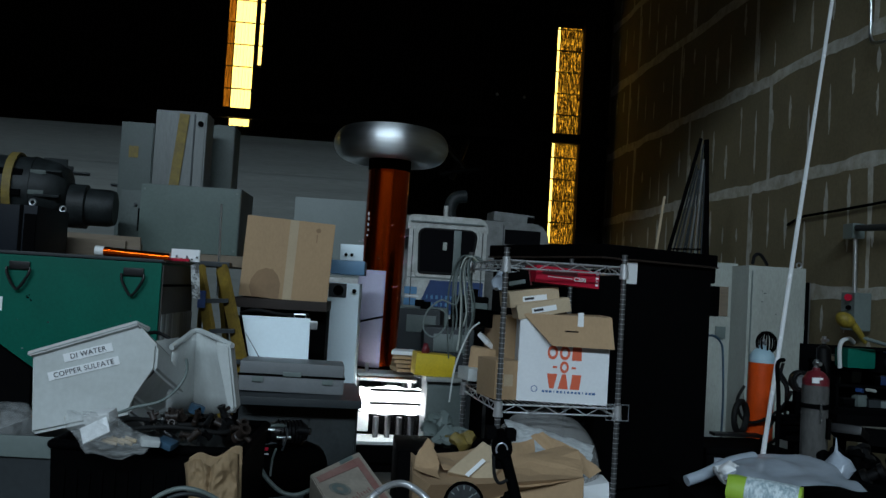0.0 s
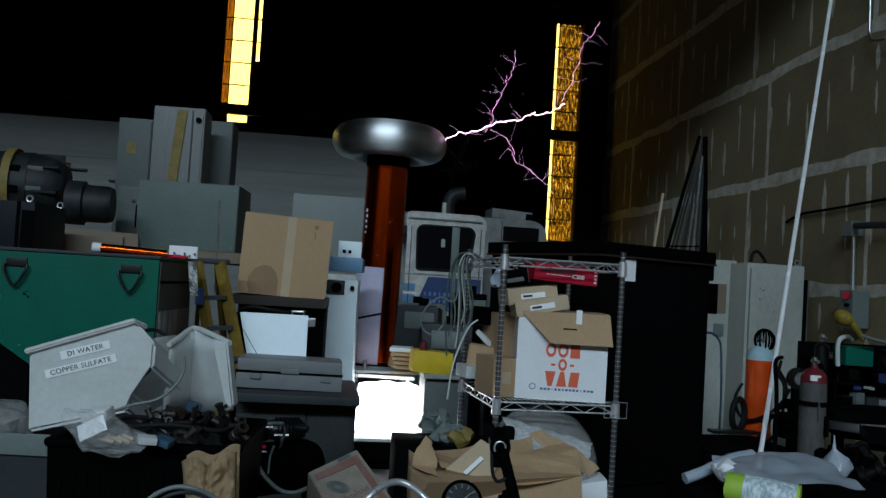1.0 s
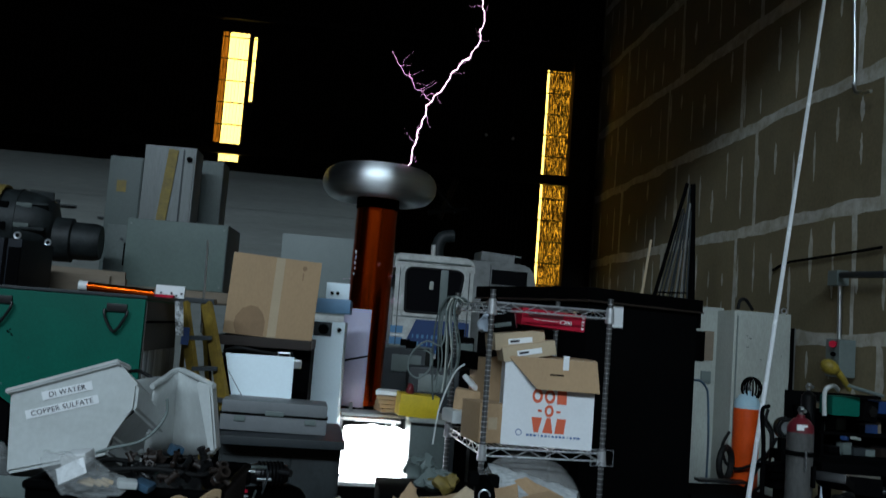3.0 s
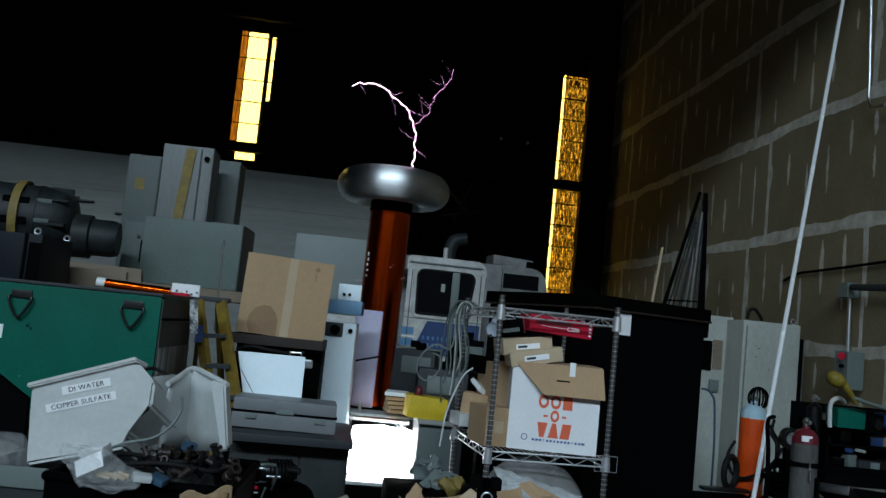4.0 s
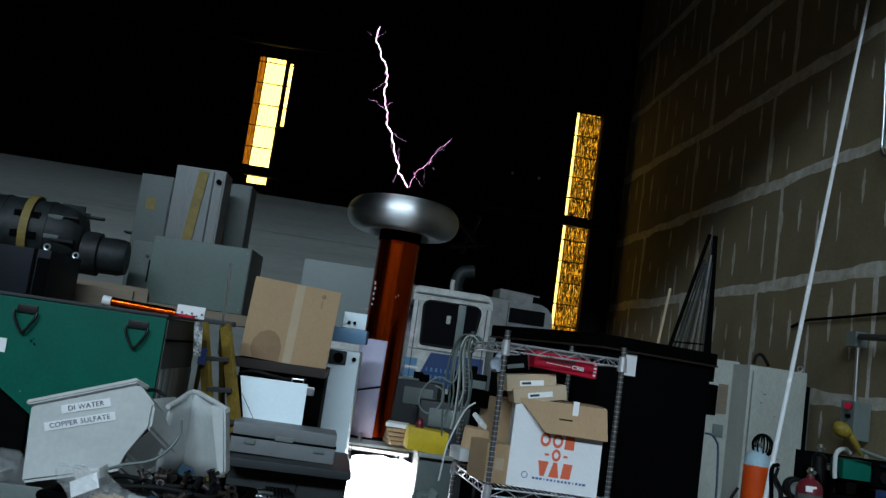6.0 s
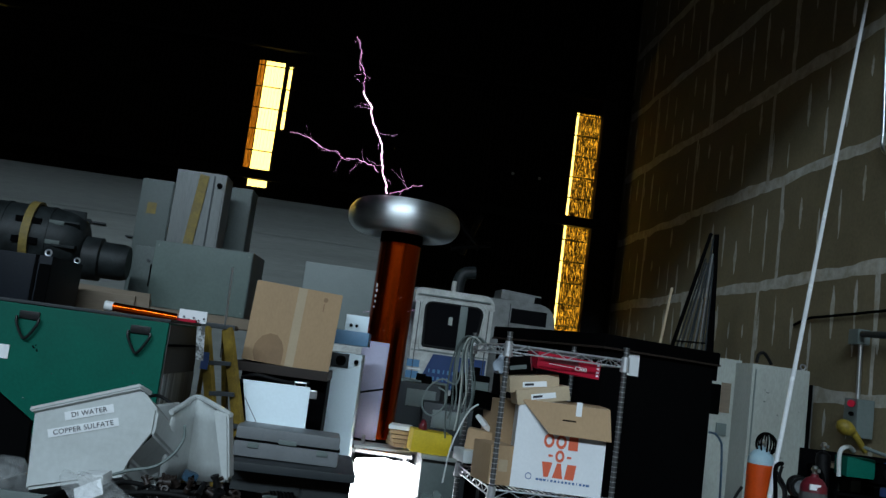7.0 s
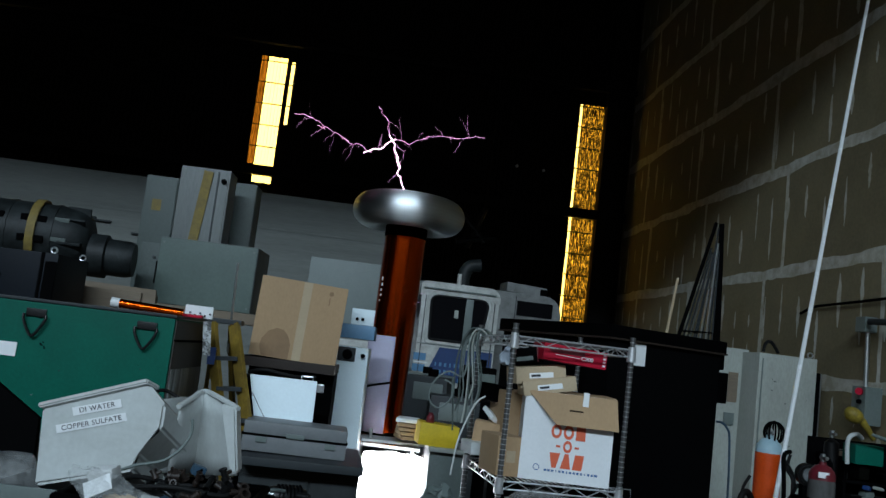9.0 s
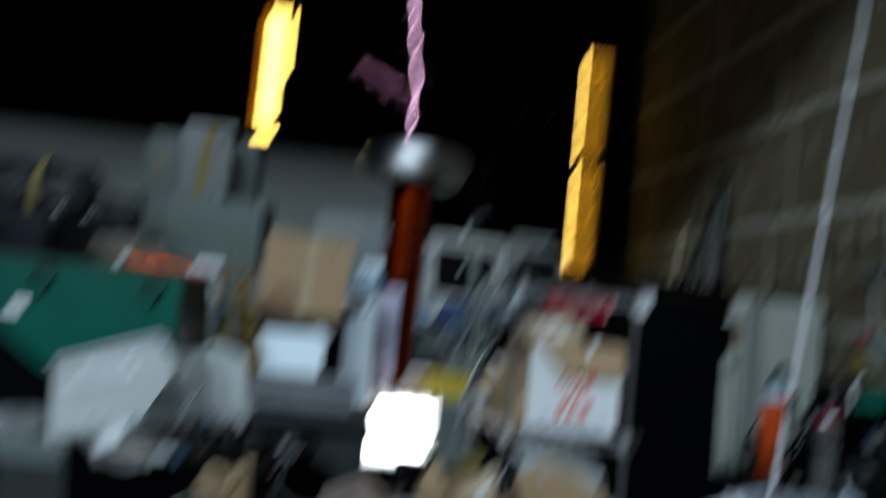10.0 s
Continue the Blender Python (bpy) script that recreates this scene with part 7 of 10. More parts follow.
def cylinders():
    p = (3.185, 6.5, 0.716)
    r = 0.098
    h = 0.984
    t, zt = cylinder("gas_cylinder", "orange gas cylinder with a pale blue shoulder", p, r, h, ORANGE, PALE_BLUE, True)
    # regulator cage of black hoses
    bm = B()
    cz = zt + 0.02
    for k in range(5):
        a = k * 36
        add_tube(bm, [(0.03 + 0.075 * math.cos(s) * math.cos(radians(a)), 0.075 * math.cos(s) * math.sin(radians(a)), cz + 0.085 * math.sin(s)) for s in [j * math.tau / 20 for j in range(21)]], 0.007, 6)
    part("valve_guard", bm, BLACK, t, "black wire valve guard", smooth=True)
    for k, pts in enumerate(([(3.263, 6.4, 0.946), (3.346, 6.4, 0.823), (3.336, 6.4, 0.673), (3.201, 6.3, 0.576), (3.059, 6.2, 0.441), (2.978, 6.2, 0.356)],
                             [(3.054, 6.5, 0.795), (3.002, 6.5, 0.685), (3.04, 6.5, 0.558), (3.085, 6.4, 0.533), (3.165, 6.3, 0.595), (3.27, 6.3, 0.684), (3.331, 6.3, 0.792)],
                             [(3.305, 6.4, 0.991), (3.289, 6.4, 0.883), (3.313, 6.35, 0.785), (3.259, 6.3, 0.495), (3.084, 6.2, 0.381)])):
        hose("black_hose", "black gas hose round the orange cylinder", "hose", pts, 0.012, RUBBER)
    p = (3.012, 5.4, 0.779)
    r = 0.082
    h = 0.930
    t, zt = cylinder("gas_cylinder", "scuffed grey gas cylinder with a dark red cap", p, r, h, CYLINDER_GREY, RED_DARK, True)
    box_part("sticker", (-0.03, -r * 0.9, h + 0.03), (0.07, 0.01, 0.035), PAPER, t, 0, "white sticker")
    bm = B()
    add_lathe(bm, [(r + 0.002, h - 0.15), (r + 0.008, h - 0.15), (r + 0.008, h - 0.12), (r + 0.002, h - 0.12)], 28)
    part("chain_strap", bm, BLACK, t, smooth=True)
    bm = B()
    for k in range(7):
        a0 = k * 0.016
        ring = [(-0.01 + 0.006 * math.cos(s) * (k % 2), -r - 0.012 - 0.006 * math.cos(s) * ((k + 1) % 2), h - 0.13 - a0 + 0.011 * math.sin(s)) for s in [j * math.tau / 10 for j in range(11)]]
        add_tube(bm, ring, 0.0022, 5)
    part("chain", bm, GALV, t, "short hanging steel chain", smooth=True)
    box_part("tool_hook", (r * 0.55, -r - 0.01, h - 0.27), (0.02, 0.03, 0.13), BLACK, t, 0.004)
    # dark bottle behind it
    q = (3.341, 5.9, 1.039)
    cylinder("gas_cylinder", "dark olive gas cylinder behind the grey one", q, 0.049, 1.11, OILY, OILY, True)
    # grinder wheel guard on the black stand before the cupboard
    g = thing("bench_grinder", "black bench grinder on a dark stand", "grinder", pose(*(3.174, 5.9, 0.904)))
    bm = B()
    add_cyl(bm, (0, -0.035, 0), (0, 0.035, 0), 0.075, n=26)
    bmesh.ops.bevel(bm, geom=[e for e in bm.edges if e.is_manifold and e.calc_face_angle(0) > 0.8], offset=0.012, segments=2, affect="EDGES")
    part("wheel_guard", bm, OILY, g, smooth=True)
    bm = B()
    add_cyl(bm, (0, -0.045, 0), (0, -0.03, 0), 0.045, n=20)
    part("wheel", bm, CASE_GREY, g, "grey grinding wheel")
    gz = (3.174, 5.9, 0.904)[2]
    box_part("stand", (0.01, 0.02, -gz / 2 - 0.03), (0.07, 0.06, gz - 0.06), BLACK, g, 0.006)
    box_part("tray", (-0.03, 0, 0.627 - gz), (0.26, 0.2, 0.03), BLACK, g, 0.004)
    box_part("gearbox", (-0.05, 0.0, 0.549 - gz), (0.16, 0.16, 0.11), BLACK, g, 0.01)
    # cart that holds the grey cylinder
    c = thing("welding_cart", "black steel cylinder cart with a worn wheel", "cart", pose(p[0], p[1], 0))
    for sx in (-0.16, 0.16):
        bm = B()
        add_tube(bm, smooth_pts([(sx, 0.16, 0.0), (sx, 0.16, 0.75), (sx, 0.20, 1.02), (sx * 0.6, 0.24, 1.06)], 5), 0.014, 8)
        part("upright", bm, BLACK, c, smooth=True)
    for z in (0.3, 0.7):
        bm = B()
        add_cyl(bm, (-0.16, 0.16, z), (0.16, 0.16, z), 0.012, n=8)
        part("crossbar", bm, BLACK, c)
    bm = B()
    add_cyl(bm, (0.2, 0.1, 0.13), (0.26, 0.1, 0.13), 0.13, n=22)
    part("wheel", bm, RUBBER, c, smooth=True)


cylinders()


def right_clutter():
    # hand truck with bent blue handle
    t = thing("hand_truck", "blue tubular hand truck behind the black case", "hand truck", Matrix.Translation((2.888, 6.6, 0)))
    bm = B()
    add_tube(bm, smooth_pts([(2.798, 6.6, 1.161), (2.848, 6.6, 1.156), (2.891, 6.6, 1.115), (2.914, 6.6, 1.037), (2.933, 6.6, 0.69), (2.93, 6.6, 0.256), (2.933, 6.6, 0.04)], 5), 0.009, 10)
    wpart("tube_frame", bm, TUBE_BLUE, t, smooth=True)
    bm = B()
    add_box(bm, (2.864, 6.2, 0.469), (0.36, 0.10, 0.022), 0.004)
    wpart("plate", bm, OILY, t)
    bm = B()
    add_tube(bm, [Vector((2.985, 6.4, 0.571)) + Vector((0.095 * math.cos(k * math.tau / 24) * 0.75, 0.05 * math.cos(k * math.tau / 24), 0.115 * math.sin(k * math.tau / 24))) for k in range(25)], 0.024, 8)
    wpart("tyre", bm, RUBBER, t, "black tyre", smooth=True)
    # grinder bench with clutter
    xb = 3.477
    t = thing("work_bench", "black steel bench with a thick edge", "bench", pose(xb + 0.25, 5.9, 0))
    zt = 0.69
    box_part("top", (0, 0, zt), (0.95, 0.7, 0.07), BLACK, t, 0.006)
    for sx in (-0.42, 0.42):
        for sy in (-0.3, 0.3):
            box_part("leg", (sx, sy, (zt - 0.035) / 2), (0.06, 0.06, zt - 0.035), BLACK, t, 0.004)
    box_part("shelf", (0, 0, 0.25), (0.85, 0.6, 0.03), BLACK, t, 0.004)
    bx = thing("bench_rack", "dark parts rack on the bench", "rack", pose(xb + 0.2, 6.0, zt + 0.035))
    for z in (0.0, 0.16, 0.30):
        box_part("shelf", (0, 0, z + 0.01), (0.6, 0.4, 0.02), BLACK, bx, 0.003)
    for sx in (-0.28, 0.28):
        box_part("side", (sx, 0, 0.16), (0.02, 0.4, 0.34), BLACK, bx, 0.003)
    # black panel added to darken the wall behind the rack
    box_part("back", (0.02, 0.19, 0.20), (0.75, 0.02, 0.46), BLACK, bx, 0.003)
    rnd = random.Random(77)
    for z in (0.02, 0.18, 0.32):
        for k in range(6):
            s = (rnd.uniform(0.04, 0.09), rnd.uniform(0.06, 0.12), rnd.uniform(0.04, 0.09))
            p = bx.matrix_basis @ Vector((-0.23 + 0.09 * k, rnd.uniform(-0.1, 0.0), z + s[2] / 2))
            it = thing("parts_tin", "small dark parts tin on the rack", "tin", pose(p.x, p.y, p.z, 0, 0, rnd.uniform(-25, 25)), "parts tins")
            box_part("tin", (0, 0, 0), s, rnd.choice((BLACK, OILY, OILY, RUST, STEEL_DARK, STEEL_DARK, BLUE, WOOD, STEEL)), it, 0.004)
            box_part("lid", (0, 0, s[2] / 2), (s[0] + 0.004, s[1] + 0.004, 0.008), OILY, it, 0.002)
    for k, (p, s, mt, lab) in enumerate((((3.453, 5.7, 1.095), (0.20, 0.16, 0.13), GREEN, "green painted metal box on the bench"), ((3.601, 5.7, 1.073), (0.12, 0.2, 0.14), BLACK, "black machine part on the bench"),
                                         ((3.515, 5.6, 0.889), (0.06, 0.05, 0.022), STEEL_LIGHT, "pale card on the rack"), ((3.466, 5.65, 0.88), (0.04, 0.05, 0.03), BLUE, "blue plastic piece on the rack"),
                                         ((3.25, 5.4, 0.629), (0.3, 0.2, 0.06), OILY, "dark vice jaw on the bench"), ((3.528, 5.5, 0.57), (0.2, 0.2, 0.12), BLACK, "black machine part on the bench"))):
        t = thing("bench_part", lab, "part", pose(*p, 0, 4 * k, 12 * k))
        bm = B()
        add_box(bm, (0, 0, 0), s, 0.012)
        part("body", bm, mt, t, smooth=True)
        bm = B()
        add_cyl(bm, (0, -s[1] * 0.5, 0), (0, -s[1] * 0.5 - 0.02, 0), min(s) * 0.3, n=12)
        if mt is BLACK:
            part("boss", bm, OILY, t, smooth=True)
        else:
            bm.free()
    hose("white_pipe", "white bent plastic pipe on the bench", "pipe", [(3.288, 5.6, 1.027), (3.282, 5.6, 1.158), (3.299, 5.6, 1.208), (3.358, 5.62, 1.225), (3.41, 5.65, 1.2)], 0.015, WHITE_POLY)
    # yellow horn-shaped nozzle
    t = thing("yellow_nozzle", "yellow plastic nozzle on an arm", "nozzle", Matrix.Translation((3.253, 5.5, 1.338)))
    bm = B()
    bmesh.ops.create_uvsphere(bm, u_segments=24, v_segments=14, radius=1.0, matrix=Matrix.LocRotScale(Vector((3.253, 5.5, 1.349)), Euler((0, 0.5, 0)), Vector((0.066, 0.055, 0.050))))
    wpart("bulb", bm, NOZZLE, t, smooth=True)
    bm = B()
    add_tube(bm, smooth_pts([(3.305, 5.5, 1.326), (3.355, 5.5, 1.27), (3.41, 5.52, 1.209)], 5), 0.026, 12, taper=0.6)
    wpart("neck", bm, NOZZLE, t, smooth=True)
    hose("lamp_stalk", "thin steel stalk behind the nozzle", "stalk", [(3.376, 5.5, 1.242), (3.476, 5.5, 1.218), (3.636, 5.5, 1.186)], 0.012, STEEL)
    for k in range(14):
        rnd = random.Random(30 + k)
        c = Vector((3.013, 5, 0.603)).lerp(Vector((2.872, 4.4, 0.561)), rnd.random()) + Vector((rnd.uniform(-0.2, 0.2), rnd.uniform(-0.1, 0.2), 0))
        t = thing("scrap_part", "dark oily machine part in the clutter", "part", pose(c.x, c.y, c.z - 0.08, rnd.uniform(0, 90), rnd.uniform(0, 40), rnd.uniform(0, 180)), "dark machine parts")
        bm = B()
        add_lathe(bm, [(0.01, 0), (0.05, 0), (0.05, 0.03), (0.03, 0.035), (0.03, 0.09), (0.045, 0.095), (0.045, 0.12), (0.01, 0.12)], 18)
        part("flange", bm, rnd.choice((BLACK, OILY, BLACK_PLASTIC)), t, smooth=True)
    # heap beneath it all
    tagged(part("floor_clutter", heap(2.689, 4.4, 0.0, 1.9, 1.7, 0.50), BLACK), "dark heap of oily parts on the floor", "clutter", kind="stuff")


right_clutter()
# black box added to keep the gap beside the hand truck dark
t = thing("dark_gap_box", "black box added to fill the dark gap by the hand truck", "footlocker", pose(2.738, 6.0, 0, 0, 0, 5))
box_part("body", (0, 0, 0.2), (0.6, 0.45, 0.40), BLACK, t, 0.01)
box_part("lid", (0, 0, 0.42), (0.62, 0.47, 0.04), BLACK, t, 0.006)


def plastic_sheets():
    t = thing("plastic_sheet", "cloudy plastic sheet draped over a heap", "sheet", Matrix.Translation((2.055, 3.9, 0.636)))
    A0, A1, A2, A3 = Vector((1.794, 4.1, 0.656)), Vector((2.35, 4.3, 0.675)), Vector((2.268, 3.6, 0.648)), Vector((1.605, 3.5, 0.653))
    bm = B()
    add_sheet(bm, lambda u, v: A0.lerp(A1, u).lerp(A3.lerp(A2, u), v) + Vector((0, 0, 0.05 * math.sin(u * 3.1) * math.sin(v * 3.1))) + 0.03 * noise.noise_vector(Vector((u * 4, v * 4, 2))), 40, 30)
    wpart("film", bm, FILM, t, smooth=True)
    hose("plastic_tube", "rolled end of cloudy plastic sheet", "roll", [(1.579, 3.9, 0.595), (1.673, 3.92, 0.625), (1.828, 4, 0.669), (1.985, 4.1, 0.68)], 0.026, FILM, 14)
    t = thing("white_wrap", "crumpled white paper wrap under the sheet", "wrap", Matrix.Translation((1.739, 3.8, 0.656)))
    bm = B()
    bmesh.ops.create_icosphere(bm, subdivisions=4, radius=1, matrix=Matrix.LocRotScale(Vector((1.739, 3.8, 0.656)), None, Vector((0.08, 0.08, 0.04))))
    crumple(bm, 0.03, 18, 4)
    wpart("paper", bm, PAPER, t)
    # green and white printed sack, rolled
    a, b = Vector((1.543, 3.4, 0.674)), Vector((1.775, 3.25, 0.658))
    t = thing("printed_sack", "rolled green and white printed sack", "sack", Matrix.Translation(a))
    d = b - a
    m = Matrix.Translation(a) @ d.to_track_quat("Z", "Y").to_matrix().to_4x4()
    L = d.length
    GREEN_LIME = mat("lime_print", (0.36, 0.55, 0.05), 0.5, vary=0.15)
    bm = B()
    add_lathe(bm, [(0.02, 0), (0.055, 0.004), (0.06, 0.03), (0.058, L * 0.5), (0.06, L), (0.03, L + 0.005)], 26)
    crumple(bm, 0.006, 20, 1)
    bmesh.ops.transform(bm, matrix=m, verts=bm.verts)
    s = wpart("roll", bm, GREEN_LIME, t, smooth=True)
    bm = B()
    add_lathe(bm, [(0.0635, L * 0.26), (0.064, L * 0.5), (0.0645, L * 0.96)], 26)
    crumple(bm, 0.004, 20, 1)
    bmesh.ops.transform(bm, matrix=m, verts=bm.verts)
    wpart("white_print", bm, mat("blue_grey_fine_print", (0.72, 0.80, 0.82), 0.55, vary=0.2, scale=70, second=(0.30, 0.40, 0.44), spread=0.18, stretch=(1, 1, 0.3)), s, "white finely printed area", smooth=True)
    for k in range(9):
        for j in range(3):
            bm = B()
            ang = radians(200 + 14 * k)
            p0 = Vector((0.068 * math.cos(ang), 0.068 * math.sin(ang), L * (0.42 + 0.18 * j)))
            add_box(bm, p0, (0.004, 0.004, L * 0.13))
            bmesh.ops.transform(bm, matrix=m, verts=bm.verts)
            wpart("lettering_bar", bm, STEEL, s)
    # small white bag tied at the neck
    t = thing("tied_bag", "small white plastic bag tied at the neck", "bag", Matrix.Translation((2.594, 4.4, 0.593)))
    c = Vector((2.601, 4.4, 0.591))
    bm = B()
    add_lathe(bm, [(0.001, -0.055), (0.05, -0.05), (0.08, -0.01), (0.065, 0.03), (0.025, 0.065), (0.01, 0.09), (0.006, 0.15), (0.001, 0.16)], 28)
    crumple(bm, 0.016, 18, 9)
    bmesh.ops.transform(bm, matrix=Matrix.Translation(c) @ pose(0, 0, 0, 0, -8, 0), verts=bm.verts)
    wpart("film", bm, FILM, t, smooth=True)


plastic_sheets()
t = thing("black_crate", "low black crate under the plastic sheet", "crate", pose(1.877, 3.8, 0, 0, 0, -6))
zc = 0.572 + 0.03
box_part("body", (0, 0, zc / 2 - 0.02), (0.62, 0.72, zc - 0.04), BLACK, t, 0.01)


def wall_fixtures():
    X = EAST - 0.005
    # conduit run and boxes on the drywall
    t = thing("conduit_run", "thin steel conduit along the drywall", "conduit", Matrix.Translation((4.66, 8.647, 2.369)))
    bm = B()
    add_tube(bm, [(4.66, 9.053, 2.307), (4.65, 8.834, 2.352), (4.65, 8.685, 2.371), (4.65, 7.905, 2.38), (4.65, 7.127, 2.396)], 0.014, 8)
    wpart("pipe", bm, BLACK, t, smooth=True)
    t = thing("junction_box", "grey junction box with a horizontal pipe", "electrical box", Matrix.Translation((4.6, 7.69, 2.149)))
    bm = B()
    add_box(bm, (4.6, 7.69, 2.149), (0.12, 0.16, 0.14), 0.008)
    wpart("box", bm, STEEL, t)
    bm = B()
    add_cyl(bm, (4.55, 7.555, 2.169), (4.55, 6.881, 2.14), 0.03, n=12)
    wpart("pipe", bm, STEEL_DARK, t, smooth=True)
    bm = B()
    add_cyl(bm, (4.6, 7.657, 2.085), (4.6, 7.642, 1.577), 0.02, n=12)
    wpart("drop_pipe", bm, GALV, t, smooth=True)
    t = thing("control_box", "grey control box with a red button", "electrical box", Matrix.Translation((4.58, 7.577, 1.413)))
    bm = B()
    add_box(bm, (4.58, 7.577, 1.413), (0.16, 0.22, 0.34), 0.01)
    wpart("box", bm, STEEL, t)
    bm = B()
    q = Vector((4.49, 7.537, 1.536))
    add_cyl(bm, q + Vector((0.02, 0.02, 0)), q + Vector((-0.035, -0.035, 0)), 0.032, n=18)
    wpart("button", bm, RED, t, "red mushroom button", smooth=True)
    bm = B()
    add_cyl(bm, q + Vector((0.0, 0.0, -0.09)), q + Vector((-0.03, -0.03, -0.09)), 0.02, n=14)
    wpart("switch", bm, BLACK, t, smooth=True)
    # hook-ended pipe high on the wall
    t = thing("bent_pipe", "bright pipe with a bent end high on the wall", "pipe", Matrix.Translation((4.6, 7.549, 4.05)))
    bm = B()
    add_tube(bm, smooth_pts([(4.6, 7.608, 5.128), (4.6, 7.549, 4.155), (4.6, 7.54, 3.933), (4.58, 7.44, 3.841), (4.56, 7.214, 3.799)], 4), 0.016, 10)
    wpart("pipe", bm, GALV, t, smooth=True)
    # long pole leaning against the wall
    a = Vector((2.774, 5.6, 0.398))
    b = Vector((4.6, 7.985, 5.566))
    d = (b - a).normalized()
    t = thing("metal_pole", "long bright metal pole leaning on the wall", "pole", Matrix.Translation(a - d * (a.z / d.z)))
    bm = B()
    add_cyl(bm, a - d * (a.z / d.z) , b, 0.017, n=16)
    wpart("pole", bm, POLE, t, smooth=True)
    # dark slatted frame leaning against the wall
    t = thing("slatted_frame", "black tapered slatted steel frame leaning upright", "frame", Matrix.Translation((3.534, 9, 1.772)))
    top = Vector((3.783, 9.3, 3.204))
    L, R = Vector((3.233, 8.8, 1.749)), Vector((3.821, 9.2, 1.795))
    rnd = random.Random(5)
    for k in range(13):
        u = k / 12
        foot = L.lerp(R, u)
        dd = (foot - top).normalized()
        foot = foot + dd * ((foot.z - 0.02) / -dd.z)
        edge = k in (0, 11, 12)
        off = Vector((0.006 * (k - 6), 0.02 * (k % 2), 0.0 if edge else -rnd.uniform(0.02, 0.22)))
        bm = B()
        add_tube(bm, [foot, top + off + (L.lerp(R, u) - top) * (-off.z / 1.45 if not edge else 0)], 0.022 if edge else 0.010, 6)
        # three slats take bright metal to stand in for glints
        wpart("slat", bm, BLACK if edge else (GALV if k in (3, 6, 8) else STEEL_DARK), t, smooth=True)
    bm = B()
    add_tube(bm, [top.lerp(L, 0.86), top.lerp(R, 0.86)], 0.009, 6)
    wpart("tie_bar", bm, BLACK, t)
    t = thing("thin_stick", "pale wooden stick leaning upright", "stick", Matrix.Translation((3.345, 9.4, 1.983)))
    bm = B()
    a, b = Vector((3.329, 9.4, 1.919)), Vector((3.474, 9.6, 2.579))
    d = (b - a).normalized()
    add_cyl(bm, a - d * (a.z / d.z), b, 0.016, n=8)
    wpart("stick", bm, CARD_PALE, t)
    t = thing("white_stick", "short white pipe standing by the wall", "pipe", Matrix.Translation((3.928, 9.4, 2.055)))
    bm = B()
    a, b = Vector((3.919, 9.4, 1.992)), Vector((3.917, 9.4, 2.368))
    add_cyl(bm, (a.x, a.y, 0), b, 0.014, n=8)
    wpart("pipe", bm, GALV, t)


wall_fixtures()


def roof_clutter():
    t = thing("chain_hoist", "dim steel hoist frame hanging behind the coil", "hoist", Matrix.Translation((1.68, 14.5, 3.5)))
    for p, q in (((1.461, 14.5, 3.775), (1.869, 14.5, 3.336)), ((1.832, 14.5, 3.9), (1.593, 14.5, 3.22)), ((1.399, 14.5, 3.298), (2.051, 14.5, 3.445))):
        bm = B()
        add_cyl(bm, p, q, 0.05, n=8)
        wpart("bar", bm, OILY, t)
    bm = B()
    add_cyl(bm, (1.82, 14.5, 3.86), (1.82, 14.5, ROOF), 0.02, n=8)
    wpart("hanger", bm, GIRT, t, "dark hanging rod")
    # two small white balls put in for bright points of light high up
    for p in ((2.511, 16, 5.04), (3.021, 16, 5.023)):
        t = thing("bright_spot", "small white ball standing for a point of light", "reflector", Matrix.Translation(p), "tiny reflectors")
        bm = B()
        bmesh.ops.create_icosphere(bm, subdivisions=2, radius=0.03, matrix=Matrix.Translation(p))
        wpart("glint", bm, PAPER, t, smooth=True)


roof_clutter()


